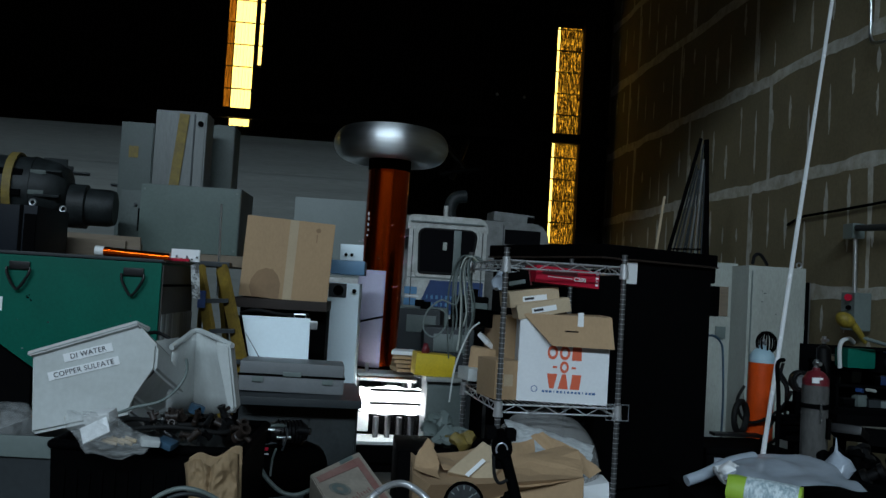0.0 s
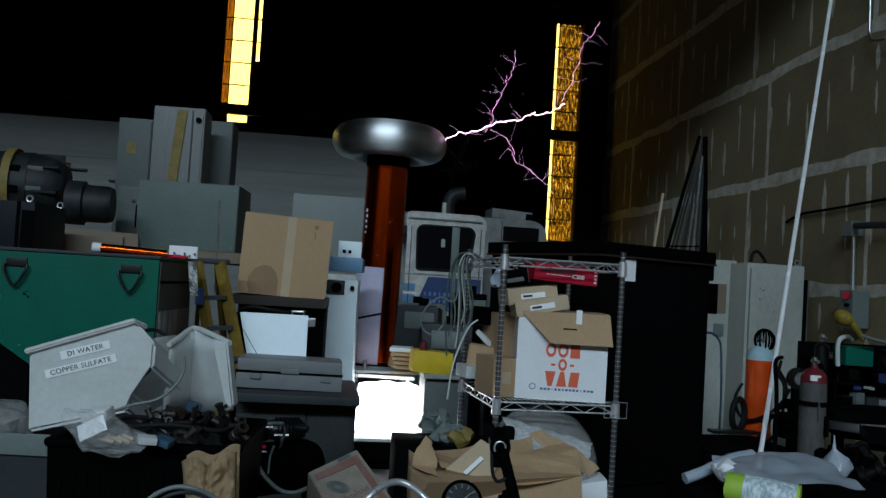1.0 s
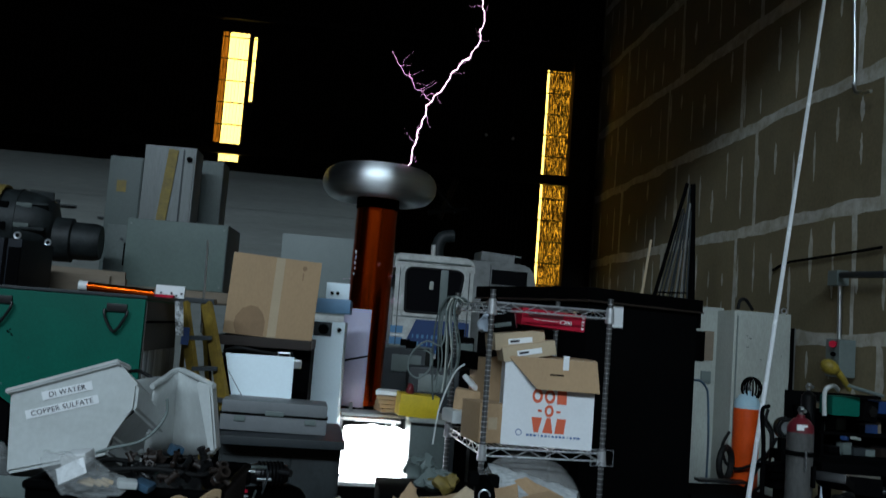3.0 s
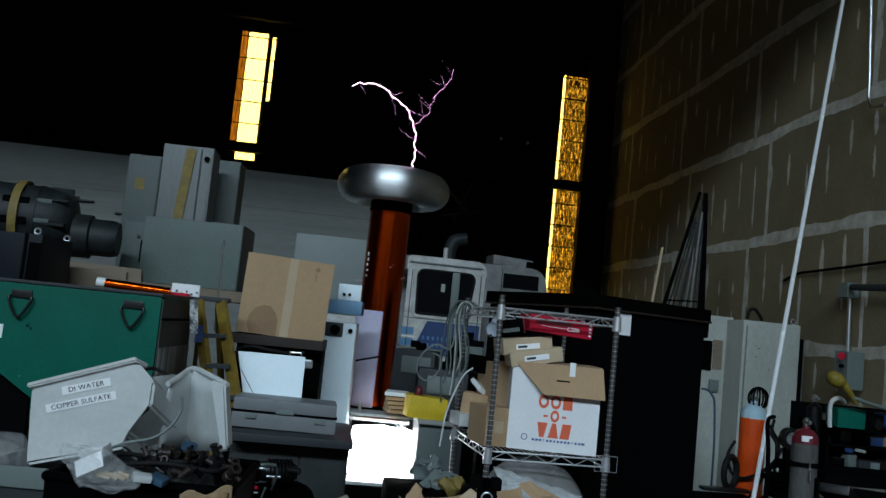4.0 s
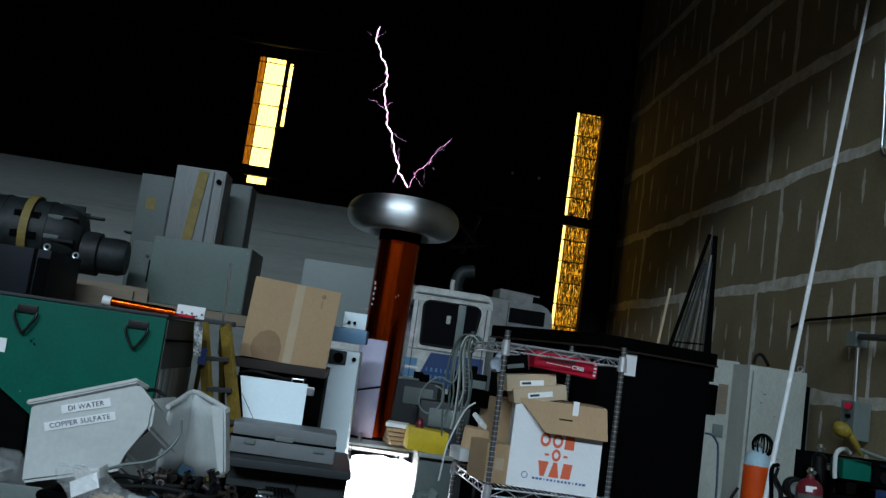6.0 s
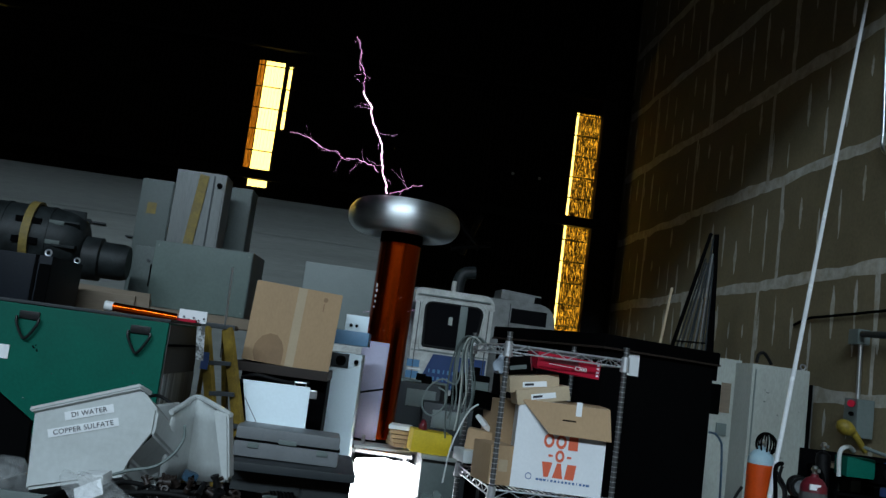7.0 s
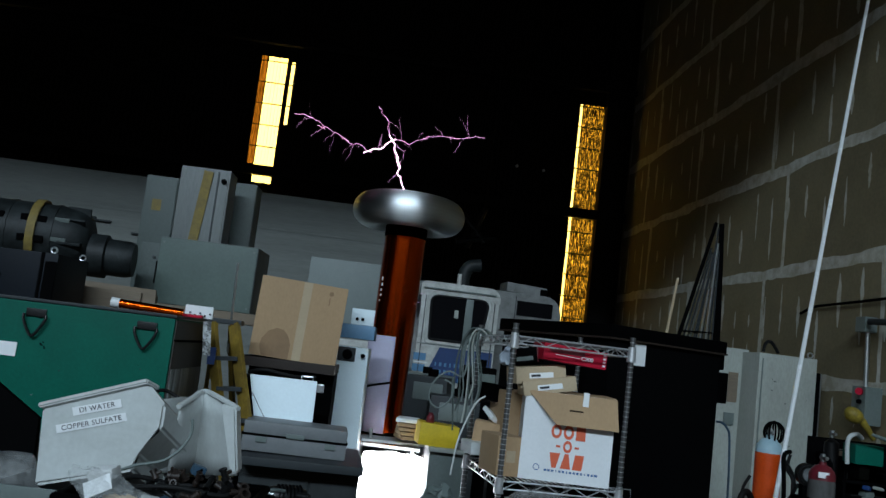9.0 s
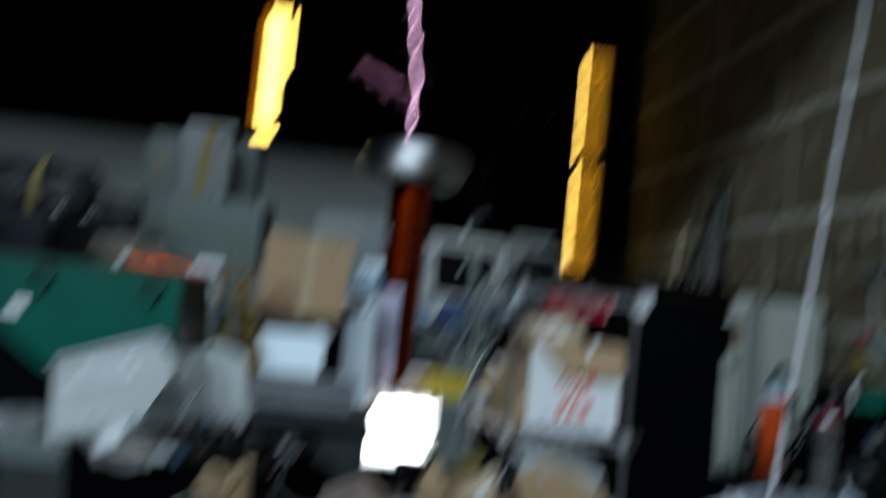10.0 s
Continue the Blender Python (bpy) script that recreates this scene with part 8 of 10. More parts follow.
# ---------------------------------------------------------------- drywall sheets, joints and screw streaks
def drywall():
    rnd = random.Random(11)
    z0 = 0.37
    th = 0.012
    meshes = {}
    for r in range(8):
        zb, zt = z0 + 1.22 * (r - 1) + 0.0, z0 + 1.22 * r
        zb = max(zb, 0.0)
        zt = min(zt, ROOF)
        y = -0.145 if r % 2 else -2.17
        while y < NORTH:
            a, b = max(y, SOUTH), min(y + 2.44, NORTH - 0.002)
            if b - a > 0.05:
                key = (round(b - a, 3), round(zt - zb, 3))
                if key not in meshes:
                    bm = B()
                    add_box(bm, (0, 0, 0), (th, key[0] - 0.003, key[1] - 0.003))
                    me = bpy.data.meshes.new("drywall_sheet")
                    bm.to_mesh(me)
                    bm.free()
                    me.materials.append(DRYWALL)
                    meshes[key] = me
                ob = new("drywall_sheet", meshes[key])
                ob.parent = wall_east
                ob.location = (EAST + 0.012, (a + b) / 2, (zb + zt) / 2)
                # vertical joint with compound
                if b < NORTH - 0.1:
                    mud_band(b, zb + 0.03, b, zt - 0.03, 0.11, rnd)
            y += 2.44
        if zt < ROOF - 0.1:
            mud_band(SOUTH + 0.1, zt, NORTH - 0.1, zt, 0.19, rnd)
    # screw lines over the studs
    bm = B()
    y = SOUTH + 0.2
    while y < NORTH - 0.1:
        for r in range(8):
            zb = z0 + 1.22 * (r - 1)
            zb = max(zb, 0)
            n = rnd.choice((1, 2, 2))
            for k in range(n):
                c = zb + rnd.uniform(0.25, 1.0)
                L = rnd.uniform(0.15, 0.55)
                wv = rnd.uniform(0.014, 0.036)
                pts = []
                for s in range(9):
                    u = s / 8
                    ww = wv * (0.25 + math.sin(u * math.pi) * rnd.uniform(0.6, 1.2))
                    pts.append((c - L / 2 + L * u, ww, rnd.uniform(-0.006, 0.006)))
                xx = EAST + 0.0052 - 0.0005 * k
                lo = [bm.verts.new((xx, y + o - w, z)) for z, w, o in pts]
                hi = [bm.verts.new((xx, y + o + w, z)) for z, w, o in pts]
                for s in range(8):
                    bm.faces.new((lo[s], hi[s], hi[s + 1], lo[s + 1]))
        y += 0.406
    tagged(part("screw_streaks", bm, MUD, wall_east, "smears of joint compound over the screws"), kind="stuff")


def mud_band(ya, za, yb, zb, w, rnd):
    bm = B()
    L = math.hypot(yb - ya, zb - za)
    n = max(6, int(L / 0.12))
    flat = abs(yb - ya) > abs(zb - za)
    lo, hi = [], []
    for i in range(n + 1):
        u = i / n
        a = w * (0.36 + 0.22 * noise.noise(Vector((u * L * 1.6, za, ya))) + 0.10 * noise.noise(Vector((u * L * 8, za, ya))))
        a = max(a, 0.15 * w)
        b = w * (0.36 + 0.22 * noise.noise(Vector((u * L * 1.6, za + 9, ya))) + 0.10 * noise.noise(Vector((u * L * 8, za + 5, ya))))
        b = max(b, 0.15 * w)
        y, z = ya + (yb - ya) * u, za + (zb - za) * u
        if flat:
            lo.append(bm.verts.new((EAST + 0.0032, y, z - a)))
            hi.append(bm.verts.new((EAST + 0.0032, y, z + b)))
        else:
            lo.append(bm.verts.new((EAST + 0.0040, y - a, z)))
            hi.append(bm.verts.new((EAST + 0.0040, y + b, z)))
    for i in range(n):
        bm.faces.new((lo[i], lo[i + 1], hi[i + 1], hi[i]))
    part("taped_joint", bm, MUD, wall_east, "rough band of joint compound")


drywall()


# ---------------------------------------------------------------- discharge and its motion
def bolt(kind, i, r, material, twigs):
    """A jagged piece of discharge 0.3 m long, from its origin along z."""
    rnd = random.Random(100 + i + (50 if kind == "branch" else 0))
    # midpoint displacement gives kinks at every size
    pts = [Vector((0, 0, 0)), Vector((0, 0, 0.30))]
    amp = 0.042
    for level in range(4):
        out = [pts[0]]
        for a, b in zip(pts, pts[1:]):
            out += [(a + b) / 2 + Vector((rnd.uniform(-1, 1), rnd.uniform(-1, 1), rnd.uniform(-0.4, 0.4))) * amp, b]
        pts, amp = out, amp * 0.55
    n = len(pts) - 1
    bm = B()
    add_tube(bm, pts, r, 5)
    t = tagged(part("electric_streamer", bm, material), "pink white electric discharge leaping from the toroid" if kind == "trunk" else "thin violet electric discharge branch", "discharge", "electric discharge")
    for k in range(twigs):
        bm = B()
        q = pts[rnd.randint(3, n - 3)]
        a = rnd.uniform(0, math.tau)
        d = Vector((math.cos(a), math.sin(a) * 0.4, rnd.uniform(-0.3, 0.8))).normalized()
        tw = [q]
        for j in range(rnd.randint(7, 14)):
            tw.append(tw[-1] + d * 0.015 + Vector((rnd.uniform(-1, 1), rnd.uniform(-1, 1), rnd.uniform(-1, 1))) * 0.009)
        add_tube(bm, tw, r * (0.34 if kind == "trunk" else 0.6), 4, taper=0.35)
        part("twig", bm, BOLT_DIM, t)
    return t


trunk_bolts = [bolt("trunk", i, 0.0038 if i < 4 else 0.0028, BOLT, 2) for i in range(11)]
branch_bolts = [bolt("branch", i, 0.0013, BOLT_MID, 3) for i in range(9)]


# glowing block stands for the glare of the arcs filling the box
def glare(i, dz):
    bm = B()
    add_box(bm, (0, 0, 0), (0.46, 0.16, 0.19))
    cuts(bm, 7)
    for v in bm.verts:
        k = 1 - 0.16 * (abs(v.co.x) / 0.23) ** 3 * (1 if (v.co.z > 0) == bool(i) else 0)
        v.co.z *= k
    crumple(bm, 0.022, 9, 3 + i)
    t = tagged(part("arc_flare", bm, ARC, smooth=True), "glowing block for the glare of arcs in the spark gap", "arc", "arc flares")
    return t


flares = [glare(0, 0), glare(1, 0)]


def flicker(rows):
    """A new shape every tenth of a second, each held still: the given poses at their times, and between them the last one swung round the coil."""
    known = {round(t * 10): pose(*p) for t, *p in rows}
    axis = Vector((COIL_AXIS[0], COIL_AXIS[1], TOROID_Z))
    out, last, before = [], None, None
    for k in range(101):
        if k in known:
            base = known[k]
            m = base
        else:
            rnd = random.Random(700 + k)
            swing = Matrix.Rotation(rnd.choice((-1, 1)) * radians(rnd.uniform(12, 38)), 4, "Z") @ Matrix.Rotation(radians(rnd.uniform(-7, 7)), 4, "Y")
            swing = swing if base.translation.z > 2.0 or abs(base.translation.x - axis.x) > 0.2 else Matrix()
            m = Matrix.Translation(axis) @ swing @ Matrix.Translation(-axis) @ base
        if before is not None:
            # a piece looks the same either way round: take the pose nearest to the last one
            ways = [m @ pose(0, 0, 0, 0, 0, 90 * j) @ f for j in range(4) for f in (Matrix(), pose(0, 0, 0.30, 180, 0, 0))]
            q0 = before.to_quaternion()
            m = max(ways, key=lambda w: abs(q0.dot(w.to_quaternion())))
        before = m
        t = k / 10
        out += [(s, m) for s in (t - 1 / 30, t, t + 1 / 30) if -0.001 <= s <= 10.001]
    return out


def motions():
    gx, gy = GAP_C[0], GAP_C[1]
    lo, mid, top = GAP_Z0 - 0.16, GAP_Z0 + 0.115, GAP_Z0 + 0.305
    on, off, half = (mid, top), (lo, lo + 0.004), (GAP_Z0 + 0.285, lo)
    states = [(0.0, half), (0.07, half), (0.1, on), (0.3, on), (0.37, half), (0.4, off), (0.6, off), (0.67, off), (0.7, on), (4.0, on), (7.0, on), (10.0, on)]
    for k, fl in enumerate(flares):
        walk(fl, [(t, pose(gx, gy + (-0.035 if z is on else 0.02), z[k], 0, 0, 4)) for t, z in states])
    walk(trunk_bolts[0], flicker((
        (0, 0.356, 7.400, 1.000, 0, -0, 0), (0.1, 0.724, 7.400, 2.606, 0, 58, 0), (0.2, 0.692, 7.400, 2.611, 0, 71, 0), (0.3, 0.709, 7.400, 2.602, 0, 61, 0),
        (0.4, 0.356, 7.400, 1.000, 0, 1, 0), (0.6, 0.356, 7.400, 1.000, 0, 0, 0), (0.7, -0.343, 7.400, 2.535, 0, 61, 0), (0.8, 0.724, 7.400, 2.644, 0, 71, 0),
        (0.9, 0.698, 7.400, 2.649, 0, 75, 0), (1, 0.733, 7.400, 2.629, 0, 71, 0), (1.2, 0.715, 7.400, 2.730, 0, 36, 0), (1.5, 0.641, 7.400, 2.724, 0, 40, 0),
        (1.8, 0.614, 7.400, 2.704, 0, 16, 0), (2, 0.559, 7.400, 2.744, 0, 25, 0), (2.5, 0.532, 7.400, 2.764, 0, 6, 0), (3, 0.515, 7.400, 2.725, 0, 11, 0),
        (3.2, 0.535, 7.400, 2.760, 0, -8, 0), (3.5, 0.487, 7.400, 2.736, 0, -9, 0), (3.9, 0.469, 7.400, 2.741, 0, 2, 0), (4.3, 0.448, 7.400, 2.770, 0, 0, 0),
        (4.5, 0.413, 7.400, 2.763, 0, 27, 0), (5, 0.350, 7.400, 2.799, 0, -3, 0), (5.5, 0.347, 7.400, 2.838, 0, -45, 0), (5.7, 0.293, 7.400, 2.834, 0, -26, 0),
        (6.2, 0.273, 7.400, 2.790, 0, -24, 0), (6.8, 0.267, 7.400, 2.747, 0, -16, 0), (7, 0.111, 7.400, 2.775, 0, -17, 0), (7.5, 0.605, 7.400, 2.862, 180, -78, 180),
        (8, 0.176, 7.400, 2.786, 0, -48, 0), (8.5, 0.159, 7.400, 2.706, 0, -12, 0), (8.8, 0.175, 7.400, 2.724, 0, -16, 0), (9, 0.217, 7.400, 2.760, 0, -16, 0),
        (9.5, 0.258, 7.400, 2.769, 0, -33, 0), (9.8, 0.251, 7.400, 2.781, 0, -31, 0), (9.9, 0.251, 7.400, 2.753, 0, -11, 0), (10, 0.240, 7.400, 2.831, 0, -2, 0))))
    walk(trunk_bolts[1], flicker((
        (0, 0.234, 7.447, 1.090, 0, -0, 0), (0.1, 0.974, 7.400, 2.755, 0, 63, 0), (0.2, 0.947, 7.400, 2.718, 180, 63, 180), (0.3, 0.960, 7.400, 2.754, 180, 55, 180),
        (0.4, 0.234, 7.447, 1.390, 180, 1, 180), (0.6, 0.234, 7.447, 1.390, 180, 0, 180), (0.7, -0.273, 7.400, 2.572, 180, -61, 180), (0.8, 1.225, 7.400, 2.602, 0, -60, 0),
        (0.9, 1.206, 7.400, 2.574, 0, -57, 0), (1, 1.268, 7.400, 2.823, 180, -70, 180), (1.2, 1.039, 7.400, 3.194, 180, -35, 180), (1.5, 0.980, 7.400, 3.210, 180, -30, 180),
        (1.8, 0.719, 7.400, 3.273, 180, -6, 180), (2, 0.672, 7.400, 3.291, 180, 2, 180), (2.5, 0.743, 7.400, 3.283, 180, -38, 180), (3, 0.627, 7.400, 3.297, 180, -11, 180),
        (3.2, 0.455, 7.400, 3.335, 180, 8, 180), (3.5, 0.400, 7.400, 3.294, 180, 9, 180), (3.9, 0.330, 7.400, 3.298, 180, 30, 180), (4.3, 0.198, 7.400, 3.235, 180, 56, 180),
        (4.5, 0.525, 7.400, 3.284, 180, 4, 180), (5, 0.331, 7.400, 3.404, 180, 0, 180), (5.5, -0.153, 7.400, 3.118, 180, 75, 180), (5.7, 0.051, 7.400, 3.379, 180, 23, 180),
        (6.2, 0.004, 7.400, 3.327, 180, 29, 180), (6.8, 0.234, 7.447, 1.390, 180, 0, 180), (7, -0.085, 7.400, 3.353, 180, 20, 180), (7.5, 0.544, 7.400, 2.847, 0, 78, 0),
        (8, -0.226, 7.400, 3.233, 180, 38, 180), (8.5, 0.063, 7.400, 3.187, 180, 12, 180), (8.8, 0.234, 7.447, 1.390, 180, 0, 180), (9, 0.037, 7.400, 3.223, 180, 26, 180),
        (9.5, -0.015, 7.400, 3.227, 180, 28, 180), (9.8, -0.097, 7.400, 3.208, 180, 47, 180), (9.9, -0.016, 7.400, 3.191, 180, 53, 180), (10, 0.210, 7.400, 3.439, 180, 5, 180))))
    walk(trunk_bolts[2], flicker((
        (0, 0.292, 7.330, 1.180, 0, -0, 0), (0.1, 1.234, 7.400, 2.885, 0, 66, 0), (0.2, 1.183, 7.400, 2.594, 180, 46, 180), (0.3, 1.197, 7.400, 2.590, 180, 49, 180),
        (0.4, 0.292, 7.330, 1.480, 180, 1, 180), (0.6, 0.292, 7.330, 1.480, 180, 0, 180), (0.7, -0.470, 7.400, 2.469, 180, -61, 180), (0.8, 1.351, 7.400, 2.377, 0, -34, 0),
        (0.9, 1.367, 7.400, 2.364, 0, -39, 0), (1, 1.516, 7.400, 2.927, 180, -69, 180), (1.2, 1.184, 7.400, 3.418, 180, -34, 180), (1.5, 1.038, 7.400, 3.492, 180, -12, 180),
        (1.8, 0.722, 7.400, 3.553, 180, -1, 180), (2, 0.586, 7.400, 3.548, 180, 17, 180), (2.5, 0.843, 7.400, 3.555, 180, -20, 180), (3, 0.793, 7.400, 3.524, 180, -35, 180),
        (3.2, 0.556, 7.400, 3.588, 180, -21, 180), (3.5, 0.488, 7.400, 3.539, 180, -18, 180), (3.9, 0.102, 7.400, 3.477, 180, 50, 180), (4.3, -0.081, 7.400, 3.309, 180, 75, 180),
        (4.5, 0.463, 7.400, 3.529, 180, 14, 180), (5, 0.355, 7.400, 3.709, 180, -4, 180), (5.5, -0.147, 7.400, 3.116, 0, -88, 0), (5.7, 0.052, 7.400, 3.376, 0, -12, 0),
        (6.2, 0.004, 7.400, 3.328, 0, -31, 0), (6.8, 0.292, 7.330, 1.180, 0, -0, 0), (7, -0.089, 7.400, 3.362, 0, -25, 0), (7.5, 0.292, 7.330, 1.180, 0, -0, 0),
        (8, -0.227, 7.400, 3.236, 0, -25, 0), (8.5, 0.292, 7.330, 1.180, 0, -0, 0), (8.8, 0.292, 7.330, 1.180, 0, -0, 0), (9, -0.161, 7.400, 3.040, 0, 59, 0),
        (9.5, 0.007, 7.400, 3.165, 0, -10, 0), (9.8, -0.064, 7.400, 3.181, 0, -52, 0), (9.9, 0.026, 7.400, 3.163, 0, -60, 0), (10, 0.209, 7.400, 3.447, 0, -8, 0))))
    walk(trunk_bolts[3], flicker((
        (0, 0.329, 7.456, 1.270, 0, -0, 0), (0.1, 1.499, 7.400, 2.999, 0, 74, 0), (0.2, 1.383, 7.400, 2.394, 180, 34, 180), (0.3, 1.422, 7.400, 2.396, 180, 28, 180),
        (0.4, 0.329, 7.456, 1.570, 180, 0, 180), (0.6, 0.329, 7.456, 1.570, 180, 0, 180), (0.7, 0.329, 7.456, 1.570, 180, 0, 180), (0.8, 1.340, 7.400, 2.393, 180, 34, 180),
        (0.9, 1.355, 7.400, 2.380, 180, 33, 180), (1, 1.488, 7.400, 2.915, 0, 69, 0), (1.2, 1.167, 7.400, 3.389, 0, 27, 0), (1.5, 1.037, 7.400, 3.486, 0, 49, 0),
        (1.8, 0.722, 7.400, 3.534, 0, 2, 0), (2, 0.588, 7.400, 3.533, 0, 4, 0), (2.5, 0.840, 7.400, 3.546, 0, 10, 0), (3, 0.782, 7.400, 3.509, 0, 37, 0),
        (3.2, 0.543, 7.400, 3.562, 0, 37, 0), (3.5, 0.471, 7.400, 3.501, 0, 31, 0), (3.9, -0.195, 7.400, 3.509, 180, 84, 180), (4.3, -0.360, 7.400, 3.228, 0, 75, 0),
        (4.5, 0.472, 7.400, 3.489, 0, -11, 0), (5, 0.329, 7.456, 1.270, 0, -0, 0), (5.5, 0.329, 7.456, 1.270, 0, -0, 0), (5.7, -0.002, 7.400, 3.669, 0, -10, 0),
        (6.2, -0.153, 7.400, 3.585, 0, -31, 0), (6.8, 0.329, 7.456, 1.270, 0, -0, 0), (7, 0.329, 7.456, 1.270, 0, -0, 0), (7.5, 0.329, 7.456, 1.270, 0, -0, 0),
        (8, 0.329, 7.456, 1.270, 0, -0, 0), (8.5, 0.329, 7.456, 1.270, 0, -0, 0), (8.8, 0.329, 7.456, 1.270, 0, -0, 0), (9, 0.329, 7.456, 1.270, 0, -0, 0),
        (9.5, 0.329, 7.456, 1.270, 0, -0, 0), (9.8, -0.267, 7.400, 3.339, 0, -55, 0), (9.9, -0.197, 7.400, 3.289, 0, -60, 0), (10, 0.169, 7.400, 3.753, 0, -8, 0))))
    walk(trunk_bolts[4], flicker((
        (0, 0.217, 7.388, 1.360, 0, -0, 0), (0.1, 2.077, 7.400, 3.066, 0, -87, 0), (0.2, 1.661, 7.400, 1.883, 0, -25, 0), (0.3, 1.688, 7.400, 1.861, 0, -26, 0),
        (0.4, 0.217, 7.388, 1.360, 0, -0, 0), (0.6, 0.217, 7.388, 1.360, 0, -0, 0), (0.7, 0.217, 7.388, 1.360, 0, -0, 0), (0.8, 1.670, 7.400, 1.916, 0, -34, 0),
        (0.9, 1.674, 7.400, 1.895, 0, -33, 0), (1, 0.217, 7.388, 1.360, 0, -0, 0), (1.2, 1.287, 7.400, 3.627, 0, 25, 0), (1.5, 1.265, 7.400, 3.681, 0, 49, 0),
        (1.8, 0.217, 7.388, 1.360, 0, 1, 0), (2, 0.217, 7.388, 1.360, 0, 0, 0), (2.5, 0.217, 7.388, 1.360, 0, 0, 0), (3, 0.955, 7.400, 3.723, 0, 16, 0),
        (3.2, 0.715, 7.400, 3.780, 0, 10, 0), (3.5, 0.613, 7.400, 3.724, 0, 5, 0), (3.9, 0.217, 7.388, 1.360, 0, 0, 0), (4.3, 0.217, 7.388, 1.360, 0, 0, 0),
        (4.5, 0.415, 7.400, 3.741, 0, -13, 0), (5, 0.217, 7.388, 1.360, 0, -0, 0), (5.5, 0.217, 7.388, 1.360, 0, -0, 0), (5.7, -0.055, 7.400, 3.962, 0, -10, 0),
        (6.2, 0.217, 7.388, 1.360, 0, -0, 0), (6.8, 0.217, 7.388, 1.360, 0, -0, 0), (7, 0.217, 7.388, 1.360, 0, -0, 0), (7.5, 0.217, 7.388, 1.360, 0, -0, 0),
        (8, 0.217, 7.388, 1.360, 0, -0, 0), (8.5, 0.217, 7.388, 1.360, 0, -0, 0), (8.8, 0.217, 7.388, 1.360, 0, -0, 0), (9, 0.217, 7.388, 1.360, 0, -0, 0),
        (9.5, 0.217, 7.388, 1.360, 0, -0, 0), (9.8, -0.480, 7.400, 3.483, 0, -55, 0), (9.9, 0.217, 7.388, 1.360, 0, -1, 0), (10, 0.217, 7.388, 1.360, 0, -0, 0))))
    walk(trunk_bolts[5], flicker((
        (0, 0.345, 7.362, 1.450, 0, -0, 0), (0.1, 2.368, 7.400, 3.057, 0, -87, 0), (0.2, 0.345, 7.362, 1.450, 0, -1, 0), (0.3, 0.345, 7.362, 1.450, 0, -0, 0),
        (0.4, 0.345, 7.362, 1.450, 0, -0, 0), (0.6, 0.345, 7.362, 1.450, 0, -0, 0), (0.7, 0.345, 7.362, 1.450, 0, -0, 0), (0.8, 0.345, 7.362, 1.450, 0, -0, 0),
        (0.9, 0.345, 7.362, 1.450, 0, -0, 0), (1, 0.345, 7.362, 1.450, 0, -0, 0), (1.2, 0.345, 7.362, 1.450, 0, -0, 0), (1.5, 0.345, 7.362, 1.450, 0, -0, 0),
        (1.8, 0.345, 7.362, 1.450, 0, -0, 0), (2, 0.345, 7.362, 1.450, 0, -0, 0), (2.5, 0.345, 7.362, 1.450, 0, -0, 0), (3, 1.035, 7.400, 3.986, 0, -0, 0),
        (3.2, 0.763, 7.400, 4.051, 0, 1, 0), (3.5, 0.636, 7.400, 3.986, 0, 0, 0), (3.9, 0.345, 7.362, 1.450, 0, 0, 0), (4.3, 0.345, 7.362, 1.450, 0, 0, 0),
        (4.5, 0.345, 7.362, 1.450, 0, 0, 0), (5, 0.345, 7.362, 1.450, 0, 0, 0), (5.5, 0.345, 7.362, 1.450, 0, 0, 0), (5.7, 0.345, 7.362, 1.450, 0, 0, 0),
        (6.2, 0.345, 7.362, 1.450, 0, 0, 0), (6.8, 0.345, 7.362, 1.450, 0, 0, 0), (7, 0.345, 7.362, 1.450, 0, 0, 0), (7.5, 0.345, 7.362, 1.450, 0, 0, 0),
        (8, 0.345, 7.362, 1.450, 0, 0, 0), (8.5, 0.345, 7.362, 1.450, 0, 0, 0), (8.8, 0.345, 7.362, 1.450, 0, 0, 0), (9, 0.345, 7.362, 1.450, 0, 0, 0),
        (9.5, 0.345, 7.362, 1.450, 0, 0, 0), (9.8, -0.694, 7.400, 3.628, 0, -55, 0), (9.9, 0.345, 7.362, 1.450, 0, -1, 0), (10, 0.345, 7.362, 1.450, 0, -0, 0))))
